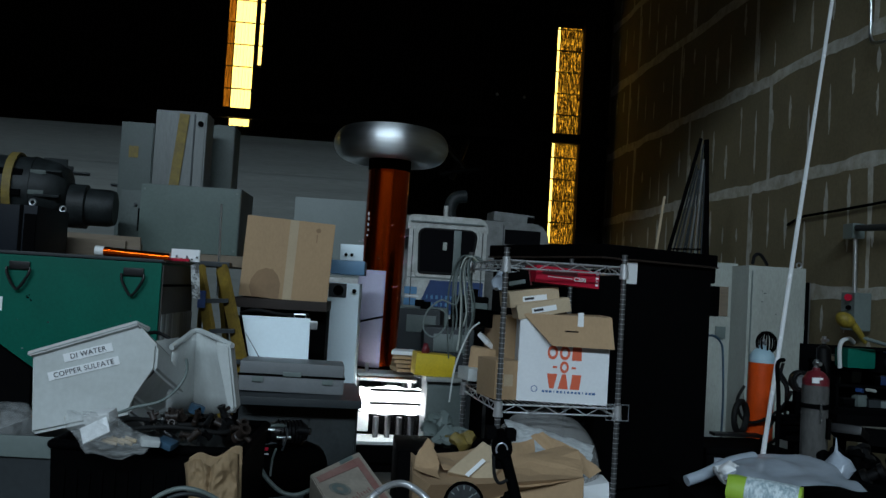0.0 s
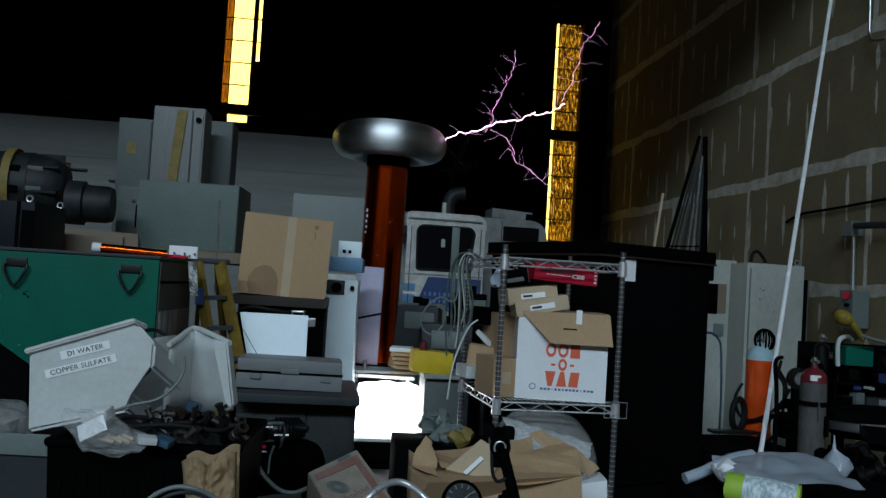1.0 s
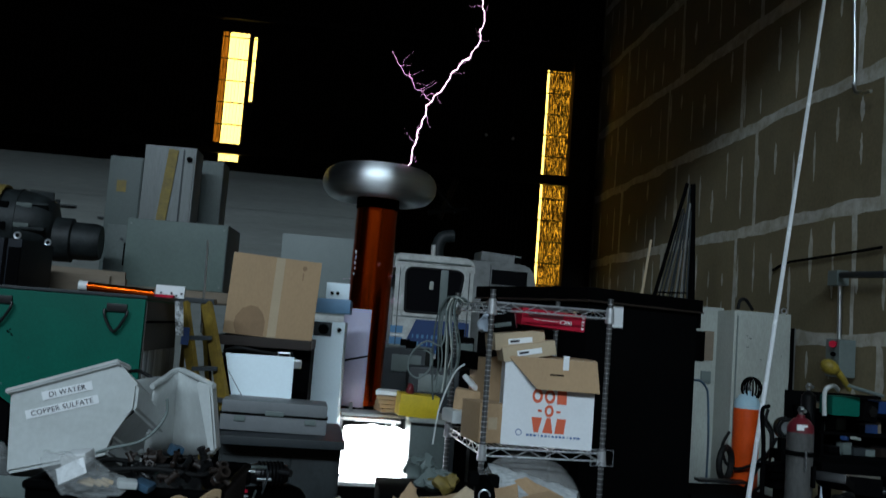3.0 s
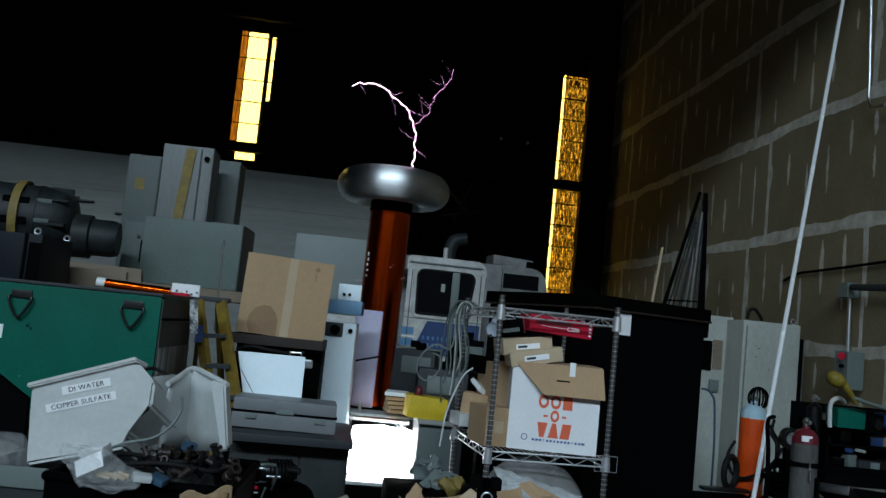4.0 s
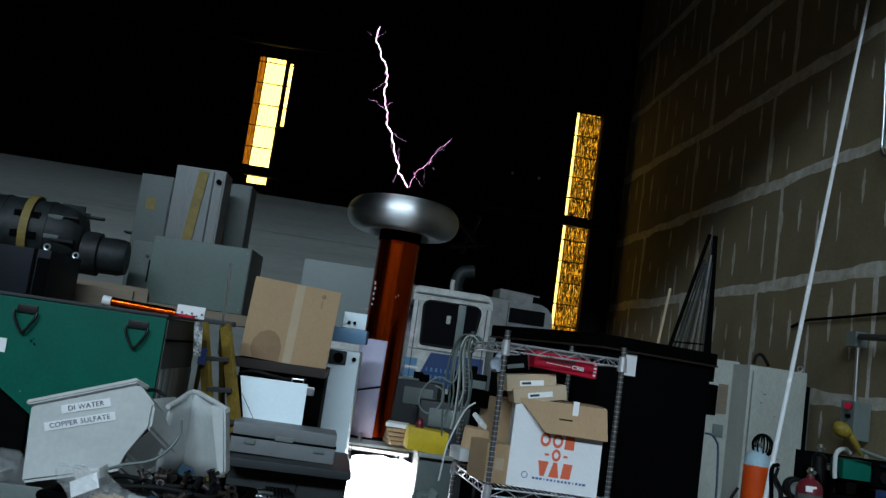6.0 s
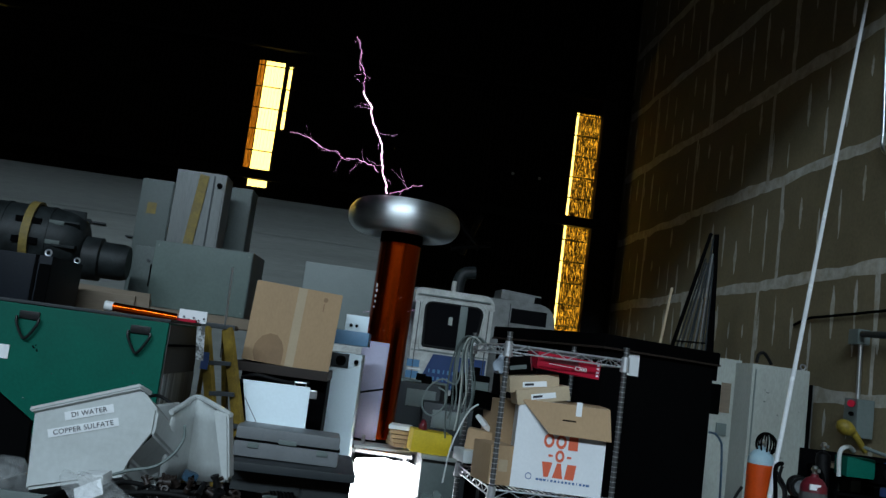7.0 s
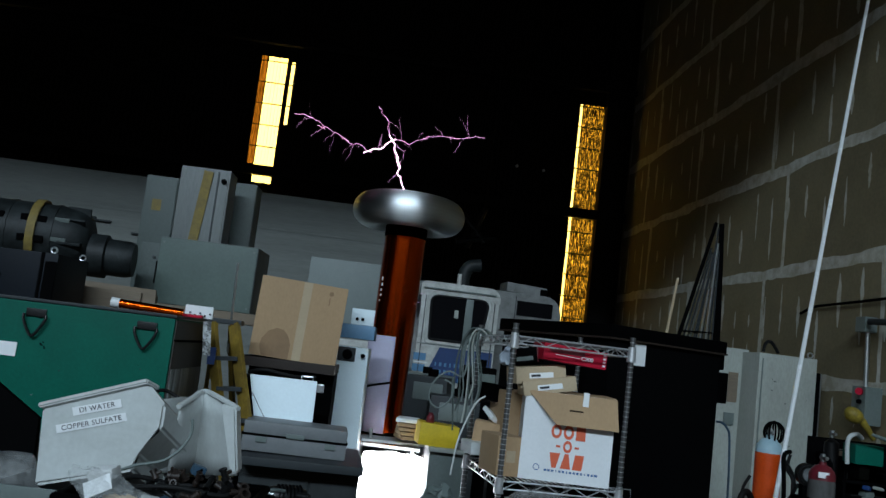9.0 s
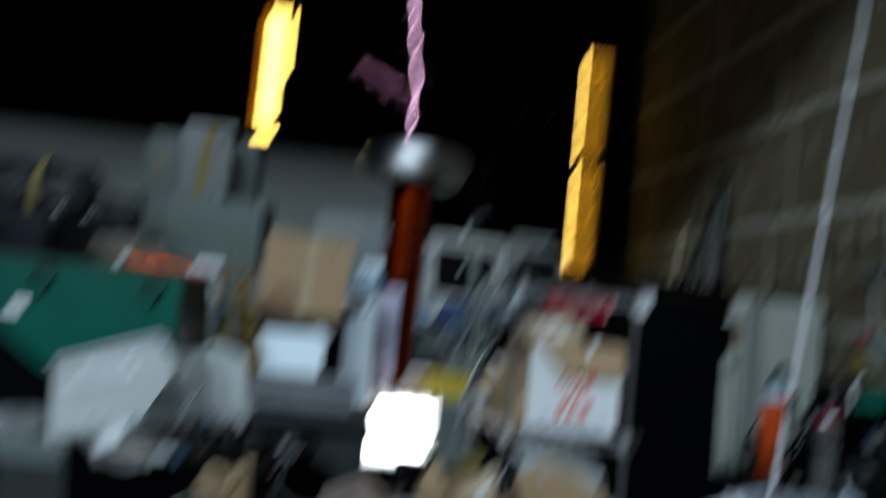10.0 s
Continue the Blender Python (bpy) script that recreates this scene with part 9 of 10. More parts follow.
    walk(trunk_bolts[6], flicker((
        (0, 0.268, 7.468, 1.540, 0, -0, 0), (0.1, 0.268, 7.468, 1.540, 0, -0, 0), (0.2, 0.268, 7.468, 1.540, 0, -0, 0), (0.3, 0.268, 7.468, 1.540, 0, -0, 0),
        (0.4, 0.268, 7.468, 1.540, 0, -0, 0), (0.6, 0.268, 7.468, 1.540, 0, -0, 0), (0.7, 0.268, 7.468, 1.540, 0, -0, 0), (0.8, 0.268, 7.468, 1.540, 0, -0, 0),
        (0.9, 0.268, 7.468, 1.540, 0, -0, 0), (1, 0.268, 7.468, 1.540, 0, -0, 0), (1.2, 0.268, 7.468, 1.540, 0, -0, 0), (1.5, 0.268, 7.468, 1.540, 0, -0, 0),
        (1.8, 0.268, 7.468, 1.540, 0, -0, 0), (2, 0.268, 7.468, 1.540, 0, -0, 0), (2.5, 0.268, 7.468, 1.540, 0, -0, 0), (3, 0.268, 7.468, 1.540, 0, -0, 0),
        (3.2, 0.268, 7.468, 1.540, 0, -0, 0), (3.5, 0.268, 7.468, 1.540, 0, -0, 0), (3.9, 0.268, 7.468, 1.540, 0, -0, 0), (4.3, 0.268, 7.468, 1.540, 0, -0, 0),
        (4.5, 0.268, 7.468, 1.540, 0, -0, 0), (5, 0.268, 7.468, 1.540, 0, -0, 0), (5.5, 0.268, 7.468, 1.540, 0, -0, 0), (5.7, 0.268, 7.468, 1.540, 0, -0, 0),
        (6.2, 0.268, 7.468, 1.540, 0, -0, 0), (6.8, 0.268, 7.468, 1.540, 0, -0, 0), (7, 0.268, 7.468, 1.540, 0, -0, 0), (7.5, 0.268, 7.468, 1.540, 0, -0, 0),
        (8, 0.268, 7.468, 1.540, 0, -0, 0), (8.5, 0.268, 7.468, 1.540, 0, -0, 0), (8.8, 0.268, 7.468, 1.540, 0, -0, 0), (9, 0.268, 7.468, 1.540, 0, -0, 0),
        (9.5, 0.268, 7.468, 1.540, 0, -0, 0), (9.8, 0.268, 7.468, 1.540, 0, -0, 0), (9.9, 0.268, 7.468, 1.540, 0, -0, 0), (10, 0.268, 7.468, 1.540, 0, -0, 0))))
    walk(trunk_bolts[7], flicker((
        (0, 0.254, 7.338, 1.630, 0, -0, 0), (0.1, 0.254, 7.338, 1.630, 0, -0, 0), (0.2, 0.254, 7.338, 1.630, 0, -0, 0), (0.3, 0.254, 7.338, 1.630, 0, -0, 0),
        (0.4, 0.254, 7.338, 1.630, 0, -0, 0), (0.6, 0.254, 7.338, 1.630, 0, -0, 0), (0.7, 0.254, 7.338, 1.630, 0, -0, 0), (0.8, 0.254, 7.338, 1.630, 0, -0, 0),
        (0.9, 0.254, 7.338, 1.630, 0, -0, 0), (1, 0.254, 7.338, 1.630, 0, -0, 0), (1.2, 0.254, 7.338, 1.630, 0, -0, 0), (1.5, 0.254, 7.338, 1.630, 0, -0, 0),
        (1.8, 0.254, 7.338, 1.630, 0, -0, 0), (2, 0.254, 7.338, 1.630, 0, -0, 0), (2.5, 0.254, 7.338, 1.630, 0, -0, 0), (3, 0.254, 7.338, 1.630, 0, -0, 0),
        (3.2, 0.254, 7.338, 1.630, 0, -0, 0), (3.5, 0.254, 7.338, 1.630, 0, -0, 0), (3.9, 0.254, 7.338, 1.630, 0, -0, 0), (4.3, 0.254, 7.338, 1.630, 0, -0, 0),
        (4.5, 0.254, 7.338, 1.630, 0, -0, 0), (5, 0.254, 7.338, 1.630, 0, -0, 0), (5.5, 0.254, 7.338, 1.630, 0, -0, 0), (5.7, 0.254, 7.338, 1.630, 0, -0, 0),
        (6.2, 0.254, 7.338, 1.630, 0, -0, 0), (6.8, 0.254, 7.338, 1.630, 0, -0, 0), (7, 0.254, 7.338, 1.630, 0, -0, 0), (7.5, 0.254, 7.338, 1.630, 0, -0, 0),
        (8, 0.254, 7.338, 1.630, 0, -0, 0), (8.5, 0.254, 7.338, 1.630, 0, -0, 0), (8.8, 0.254, 7.338, 1.630, 0, -0, 0), (9, 0.254, 7.338, 1.630, 0, -0, 0),
        (9.5, 0.254, 7.338, 1.630, 0, -0, 0), (9.8, 0.254, 7.338, 1.630, 0, -0, 0), (9.9, 0.254, 7.338, 1.630, 0, -0, 0), (10, 0.254, 7.338, 1.630, 0, -0, 0))))
    walk(trunk_bolts[8], flicker((
        (0, 0.352, 7.424, 1.720, 0, -0, 0), (0.1, 0.352, 7.424, 1.720, 0, -0, 0), (0.2, 0.352, 7.424, 1.720, 0, -0, 0), (0.3, 0.352, 7.424, 1.720, 0, -0, 0),
        (0.4, 0.352, 7.424, 1.720, 0, -0, 0), (0.6, 0.352, 7.424, 1.720, 0, -0, 0), (0.7, 0.352, 7.424, 1.720, 0, -0, 0), (0.8, 0.352, 7.424, 1.720, 0, -0, 0),
        (0.9, 0.352, 7.424, 1.720, 0, -0, 0), (1, 0.352, 7.424, 1.720, 0, -0, 0), (1.2, 0.352, 7.424, 1.720, 0, -0, 0), (1.5, 0.352, 7.424, 1.720, 0, -0, 0),
        (1.8, 0.352, 7.424, 1.720, 0, -0, 0), (2, 0.352, 7.424, 1.720, 0, -0, 0), (2.5, 0.352, 7.424, 1.720, 0, -0, 0), (3, 0.352, 7.424, 1.720, 0, -0, 0),
        (3.2, 0.352, 7.424, 1.720, 0, -0, 0), (3.5, 0.352, 7.424, 1.720, 0, -0, 0), (3.9, 0.352, 7.424, 1.720, 0, -0, 0), (4.3, 0.352, 7.424, 1.720, 0, -0, 0),
        (4.5, 0.352, 7.424, 1.720, 0, -0, 0), (5, 0.352, 7.424, 1.720, 0, -0, 0), (5.5, 0.352, 7.424, 1.720, 0, -0, 0), (5.7, 0.352, 7.424, 1.720, 0, -0, 0),
        (6.2, 0.352, 7.424, 1.720, 0, -0, 0), (6.8, 0.352, 7.424, 1.720, 0, -0, 0), (7, 0.352, 7.424, 1.720, 0, -0, 0), (7.5, 0.352, 7.424, 1.720, 0, -0, 0),
        (8, 0.352, 7.424, 1.720, 0, -0, 0), (8.5, 0.352, 7.424, 1.720, 0, -0, 0), (8.8, 0.352, 7.424, 1.720, 0, -0, 0), (9, 0.352, 7.424, 1.720, 0, -0, 0),
        (9.5, 0.352, 7.424, 1.720, 0, -0, 0), (9.8, 0.352, 7.424, 1.720, 0, -0, 0), (9.9, 0.352, 7.424, 1.720, 0, -0, 0), (10, 0.352, 7.424, 1.720, 0, -0, 0))))
    walk(trunk_bolts[9], flicker((
        (0, 0.221, 7.427, 1.000, 0, -0, 0), (0.1, 0.221, 7.427, 1.000, 0, -0, 0), (0.2, 0.221, 7.427, 1.000, 0, -0, 0), (0.3, 0.221, 7.427, 1.000, 0, -0, 0),
        (0.4, 0.221, 7.427, 1.000, 0, -0, 0), (0.6, 0.221, 7.427, 1.000, 0, -0, 0), (0.7, 0.221, 7.427, 1.000, 0, -0, 0), (0.8, 0.221, 7.427, 1.000, 0, -0, 0),
        (0.9, 0.221, 7.427, 1.000, 0, -0, 0), (1, 0.221, 7.427, 1.000, 0, -0, 0), (1.2, 0.221, 7.427, 1.000, 0, -0, 0), (1.5, 0.221, 7.427, 1.000, 0, -0, 0),
        (1.8, 0.221, 7.427, 1.000, 0, -0, 0), (2, 0.221, 7.427, 1.000, 0, -0, 0), (2.5, 0.221, 7.427, 1.000, 0, -0, 0), (3, 0.221, 7.427, 1.000, 0, -0, 0),
        (3.2, 0.221, 7.427, 1.000, 0, -0, 0), (3.5, 0.221, 7.427, 1.000, 0, -0, 0), (3.9, 0.221, 7.427, 1.000, 0, -0, 0), (4.3, 0.221, 7.427, 1.000, 0, -0, 0),
        (4.5, 0.221, 7.427, 1.000, 0, -0, 0), (5, 0.221, 7.427, 1.000, 0, -0, 0), (5.5, 0.221, 7.427, 1.000, 0, -0, 0), (5.7, 0.221, 7.427, 1.000, 0, -0, 0),
        (6.2, 0.221, 7.427, 1.000, 0, -0, 0), (6.8, 0.221, 7.427, 1.000, 0, -0, 0), (7, 0.221, 7.427, 1.000, 0, -0, 0), (7.5, 0.221, 7.427, 1.000, 0, -0, 0),
        (8, 0.221, 7.427, 1.000, 0, -0, 0), (8.5, 0.221, 7.427, 1.000, 0, -0, 0), (8.8, 0.221, 7.427, 1.000, 0, -0, 0), (9, 0.221, 7.427, 1.000, 0, -0, 0),
        (9.5, 0.221, 7.427, 1.000, 0, -0, 0), (9.8, 0.221, 7.427, 1.000, 0, -0, 0), (9.9, 0.221, 7.427, 1.000, 0, -0, 0), (10, 0.221, 7.427, 1.000, 0, -0, 0))))
    walk(trunk_bolts[10], flicker((
        (0, 0.316, 7.337, 1.090, 0, -0, 0), (0.1, 0.316, 7.337, 1.090, 0, -0, 0), (0.2, 0.316, 7.337, 1.090, 0, -0, 0), (0.3, 0.316, 7.337, 1.090, 0, -0, 0),
        (0.4, 0.316, 7.337, 1.090, 0, -0, 0), (0.6, 0.316, 7.337, 1.090, 0, -0, 0), (0.7, 0.316, 7.337, 1.090, 0, -0, 0), (0.8, 0.316, 7.337, 1.090, 0, -0, 0),
        (0.9, 0.316, 7.337, 1.090, 0, -0, 0), (1, 0.316, 7.337, 1.090, 0, -0, 0), (1.2, 0.316, 7.337, 1.090, 0, -0, 0), (1.5, 0.316, 7.337, 1.090, 0, -0, 0),
        (1.8, 0.316, 7.337, 1.090, 0, -0, 0), (2, 0.316, 7.337, 1.090, 0, -0, 0), (2.5, 0.316, 7.337, 1.090, 0, -0, 0), (3, 0.316, 7.337, 1.090, 0, -0, 0),
        (3.2, 0.316, 7.337, 1.090, 0, -0, 0), (3.5, 0.316, 7.337, 1.090, 0, -0, 0), (3.9, 0.316, 7.337, 1.090, 0, -0, 0), (4.3, 0.316, 7.337, 1.090, 0, -0, 0),
        (4.5, 0.316, 7.337, 1.090, 0, -0, 0), (5, 0.316, 7.337, 1.090, 0, -0, 0), (5.5, 0.316, 7.337, 1.090, 0, -0, 0), (5.7, 0.316, 7.337, 1.090, 0, -0, 0),
        (6.2, 0.316, 7.337, 1.090, 0, -0, 0), (6.8, 0.316, 7.337, 1.090, 0, -0, 0), (7, 0.316, 7.337, 1.090, 0, -0, 0), (7.5, 0.316, 7.337, 1.090, 0, -0, 0),
        (8, 0.316, 7.337, 1.090, 0, -0, 0), (8.5, 0.316, 7.337, 1.090, 0, -0, 0), (8.8, 0.316, 7.337, 1.090, 0, -0, 0), (9, 0.316, 7.337, 1.090, 0, -0, 0),
        (9.5, 0.316, 7.337, 1.090, 0, -0, 0), (9.8, 0.316, 7.337, 1.090, 0, -0, 0), (9.9, 0.316, 7.337, 1.090, 0, -0, 0), (10, 0.316, 7.337, 1.090, 0, -0, 0))))
    walk(branch_bolts[0], flicker((
        (0, 0.324, 7.459, 1.000, 0, -0, 0), (0.1, 2.353, 7.400, 3.046, 0, 43, 0), (0.2, 1.119, 7.400, 2.740, 0, 47, 0), (0.3, 1.118, 7.400, 2.672, 0, 31, 0),
        (0.4, 0.324, 7.459, 1.000, 0, 0, 0), (0.6, 0.324, 7.459, 1.000, 0, 0, 0), (0.7, 0.713, 7.400, 2.633, 0, 67, 0), (0.8, 1.094, 7.400, 2.739, 0, 9, 0),
        (0.9, 1.201, 7.400, 2.674, 0, 64, 0), (1, 1.093, 7.400, 2.720, 0, 17, 0), (1.2, 0.763, 7.400, 2.775, 0, 87, 0), (1.5, 0.970, 7.400, 3.095, 0, 83, 0),
        (1.8, 0.705, 7.400, 3.018, 0, 54, 0), (2, 0.748, 7.400, 3.136, 0, 89, 0), (2.5, 0.862, 7.400, 3.699, 180, 90, 180), (3, 0.451, 7.400, 3.560, 180, 42, 180),
        (3.2, 0.173, 7.400, 3.593, 180, 66, 180), (3.5, 0.123, 7.400, 3.507, 180, 70, 180), (3.9, 0.472, 7.400, 3.106, 0, 37, 0), (4.3, 0.462, 7.400, 3.065, 0, 37, 0),
        (4.5, 0.565, 7.400, 3.073, 180, 89, 180), (5, 0.337, 7.400, 3.119, 180, 45, 180), (5.5, 0.020, 7.400, 3.355, 180, 12, 180), (5.7, 0.482, 7.400, 3.083, 180, -35, 180),
        (6.2, 0.265, 7.400, 2.788, 0, -77, 0), (6.8, 0.202, 7.400, 3.002, 0, -43, 0), (7, -0.212, 7.400, 3.598, 0, -14, 0), (7.5, 1.049, 7.400, 2.855, 0, -76, 0),
        (8, -0.342, 7.400, 3.487, 0, -37, 0), (8.5, 0.074, 7.400, 3.133, 0, -71, 0), (8.8, 0.093, 7.400, 3.012, 180, -83, 180), (9, -0.089, 7.400, 3.048, 0, -71, 0),
        (9.5, -0.031, 7.400, 3.411, 0, -37, 0), (9.8, 0.416, 7.400, 3.034, 180, -90, 180), (9.9, 0.339, 7.400, 3.355, 180, -32, 180), (10, 0.220, 7.400, 3.188, 0, -69, 0))))
    walk(branch_bolts[1], flicker((
        (0, 0.218, 7.382, 1.090, 0, -0, 0), (0.1, 2.539, 7.400, 3.244, 0, 43, 0), (0.2, 1.298, 7.400, 2.910, 0, 47, 0), (0.3, 1.225, 7.400, 2.853, 0, 31, 0),
        (0.4, 0.218, 7.382, 1.090, 0, 0, 0), (0.6, 0.218, 7.382, 1.090, 0, 0, 0), (0.7, 0.957, 7.400, 2.730, 0, 67, 0), (0.8, 1.127, 7.400, 2.976, 0, 9, 0),
        (0.9, 1.386, 7.400, 2.759, 0, 64, 0), (1, 1.159, 7.400, 2.939, 0, 17, 0), (1.2, 1.051, 7.400, 2.786, 0, 87, 0), (1.5, 1.264, 7.400, 3.131, 0, 83, 0),
        (1.8, 0.920, 7.400, 3.177, 0, 54, 0), (2, 1.062, 7.400, 3.141, 0, 89, 0), (2.5, 1.088, 7.400, 3.698, 180, 90, 180), (3, 0.297, 7.400, 3.734, 180, 42, 180),
        (3.2, -0.085, 7.400, 3.707, 180, 66, 180), (3.5, -0.120, 7.400, 3.597, 180, 70, 180), (3.9, 0.625, 7.400, 3.320, 0, 37, 0), (4.3, 0.646, 7.400, 3.309, 0, 28, 0),
        (4.5, 0.855, 7.400, 3.062, 180, 89, 180), (5, 0.517, 7.400, 2.932, 180, 45, 180), (5.5, -0.025, 7.400, 3.566, 180, 12, 180), (5.7, 0.634, 7.400, 3.291, 180, -35, 180),
        (6.2, 0.071, 7.400, 2.835, 0, -77, 0), (6.8, 0.024, 7.400, 3.198, 0, -43, 0), (7, -0.265, 7.400, 3.811, 0, -14, 0), (7.5, 1.245, 7.400, 2.810, 0, -76, 0),
        (8, -0.486, 7.400, 3.686, 0, -37, 0), (8.5, -0.210, 7.400, 3.228, 0, -71, 0), (8.8, -0.205, 7.400, 2.972, 180, -83, 180), (9, -0.300, 7.400, 3.121, 0, -71, 0),
        (9.5, -0.185, 7.400, 3.614, 0, -28, 0), (9.8, 0.618, 7.400, 3.037, 180, -90, 180), (9.9, 0.485, 7.400, 3.595, 180, -32, 180), (10, 0.002, 7.400, 3.279, 0, -69, 0))))
    walk(branch_bolts[2], flicker((
        (0, 0.348, 7.367, 1.180, 0, -0, 0), (0.1, 2.552, 7.400, 2.855, 0, -42, 0), (0.2, 0.348, 7.367, 1.180, 0, -1, 0), (0.3, 0.348, 7.367, 1.180, 0, -0, 0),
        (0.4, 0.348, 7.367, 1.180, 0, -0, 0), (0.6, 0.348, 7.367, 1.180, 0, -0, 0), (0.7, 1.201, 7.400, 2.828, 0, 67, 0), (0.8, 1.160, 7.400, 3.213, 0, 9, 0),
        (0.9, 0.348, 7.367, 1.180, 0, 0, 0), (1, 1.224, 7.400, 3.157, 0, 16, 0), (1.2, 1.579, 7.400, 2.654, 0, -57, 0), (1.5, 1.837, 7.400, 3.268, 180, -71, 180),
        (1.8, 0.348, 7.367, 1.480, 180, -1, 180), (2, 1.675, 7.400, 3.150, 180, -88, 180), (2.5, 1.083, 7.400, 3.387, 180, -81, 180), (3, 0.348, 7.367, 1.480, 180, -1, 180),
        (3.2, 0.481, 7.400, 2.971, 180, 69, 180), (3.5, 0.348, 7.367, 1.480, 180, 1, 180), (3.9, 0.348, 7.367, 1.480, 180, 0, 180), (4.3, 0.787, 7.400, 3.880, 180, -0, 180),
        (4.5, 1.394, 7.400, 3.211, 180, -56, 180), (5, 0.377, 7.400, 3.696, 0, -54, 0), (5.5, 0.548, 7.400, 3.080, 180, -49, 180), (5.7, 0.348, 7.367, 1.480, 180, -1, 180),
        (6.2, 0.507, 7.400, 2.938, 180, -53, 180), (6.8, -0.154, 7.400, 3.394, 0, -44, 0), (7, 0.013, 7.400, 2.939, 0, -73, 0), (7.5, 0.327, 7.400, 2.781, 0, -68, 0),
        (8, -0.145, 7.400, 3.098, 0, -82, 0), (8.5, 0.090, 7.400, 3.131, 0, 1, 0), (8.8, 0.121, 7.400, 3.014, 0, 4, 0), (9, -0.511, 7.400, 3.194, 0, -70, 0),
        (9.5, -0.310, 7.400, 3.837, 0, -8, 0), (9.8, 0.348, 7.367, 1.180, 0, -0, 0), (9.9, 0.475, 7.400, 3.578, 0, 31, 0), (10, 0.348, 7.367, 1.180, 0, 0, 0))))
    walk(branch_bolts[3], flicker((
        (0, 0.262, 7.466, 1.270, 0, -0, 0), (0.1, 2.724, 7.400, 2.671, 0, -42, 0), (0.2, 0.262, 7.466, 1.270, 0, -1, 0), (0.3, 0.262, 7.466, 1.270, 0, -0, 0),
        (0.4, 0.262, 7.466, 1.270, 0, -0, 0), (0.6, 0.262, 7.466, 1.270, 0, -0, 0), (0.7, 0.262, 7.466, 1.270, 0, -0, 0), (0.8, 1.316, 7.400, 2.643, 0, 44, 0),
        (0.9, 0.262, 7.466, 1.270, 0, 1, 0), (1, 1.354, 7.400, 2.547, 0, -48, 0), (1.2, 1.719, 7.400, 2.421, 0, -33, 0), (1.5, 2.096, 7.400, 3.407, 180, -63, 180),
        (1.8, 0.262, 7.466, 1.570, 180, -1, 180), (2, 0.967, 7.400, 3.623, 180, 8, 180), (2.5, 0.262, 7.466, 1.570, 180, 0, 180), (3, 0.262, 7.466, 1.570, 180, 0, 180),
        (3.2, 0.689, 7.400, 2.897, 180, 69, 180), (3.5, 0.262, 7.466, 1.570, 180, 1, 180), (3.9, 0.262, 7.466, 1.570, 180, 0, 180), (4.3, 0.262, 7.466, 1.570, 180, 0, 180),
        (4.5, 1.621, 7.400, 3.386, 180, -52, 180), (5, 0.178, 7.400, 3.845, 0, -54, 0), (5.5, 0.769, 7.400, 3.070, 180, -87, 180), (5.7, 0.262, 7.466, 1.570, 180, -1, 180),
        (6.2, 0.658, 7.400, 3.047, 180, -53, 180), (6.8, -0.332, 7.400, 3.590, 0, -44, 0), (7, -0.240, 7.400, 3.013, 0, -73, 0), (7.5, 0.104, 7.400, 2.870, 0, -68, 0),
        (8, -0.406, 7.400, 3.133, 0, -82, 0), (8.5, 0.097, 7.400, 3.384, 0, 1, 0), (8.8, 0.141, 7.400, 3.307, 0, 16, 0), (9, 0.070, 7.400, 3.183, 0, 80, 0),
        (9.5, 0.074, 7.400, 3.012, 0, 76, 0), (9.8, 0.262, 7.466, 1.270, 0, 1, 0), (9.9, 0.622, 7.400, 3.818, 0, 31, 0), (10, 0.262, 7.466, 1.270, 0, 0, 0))))
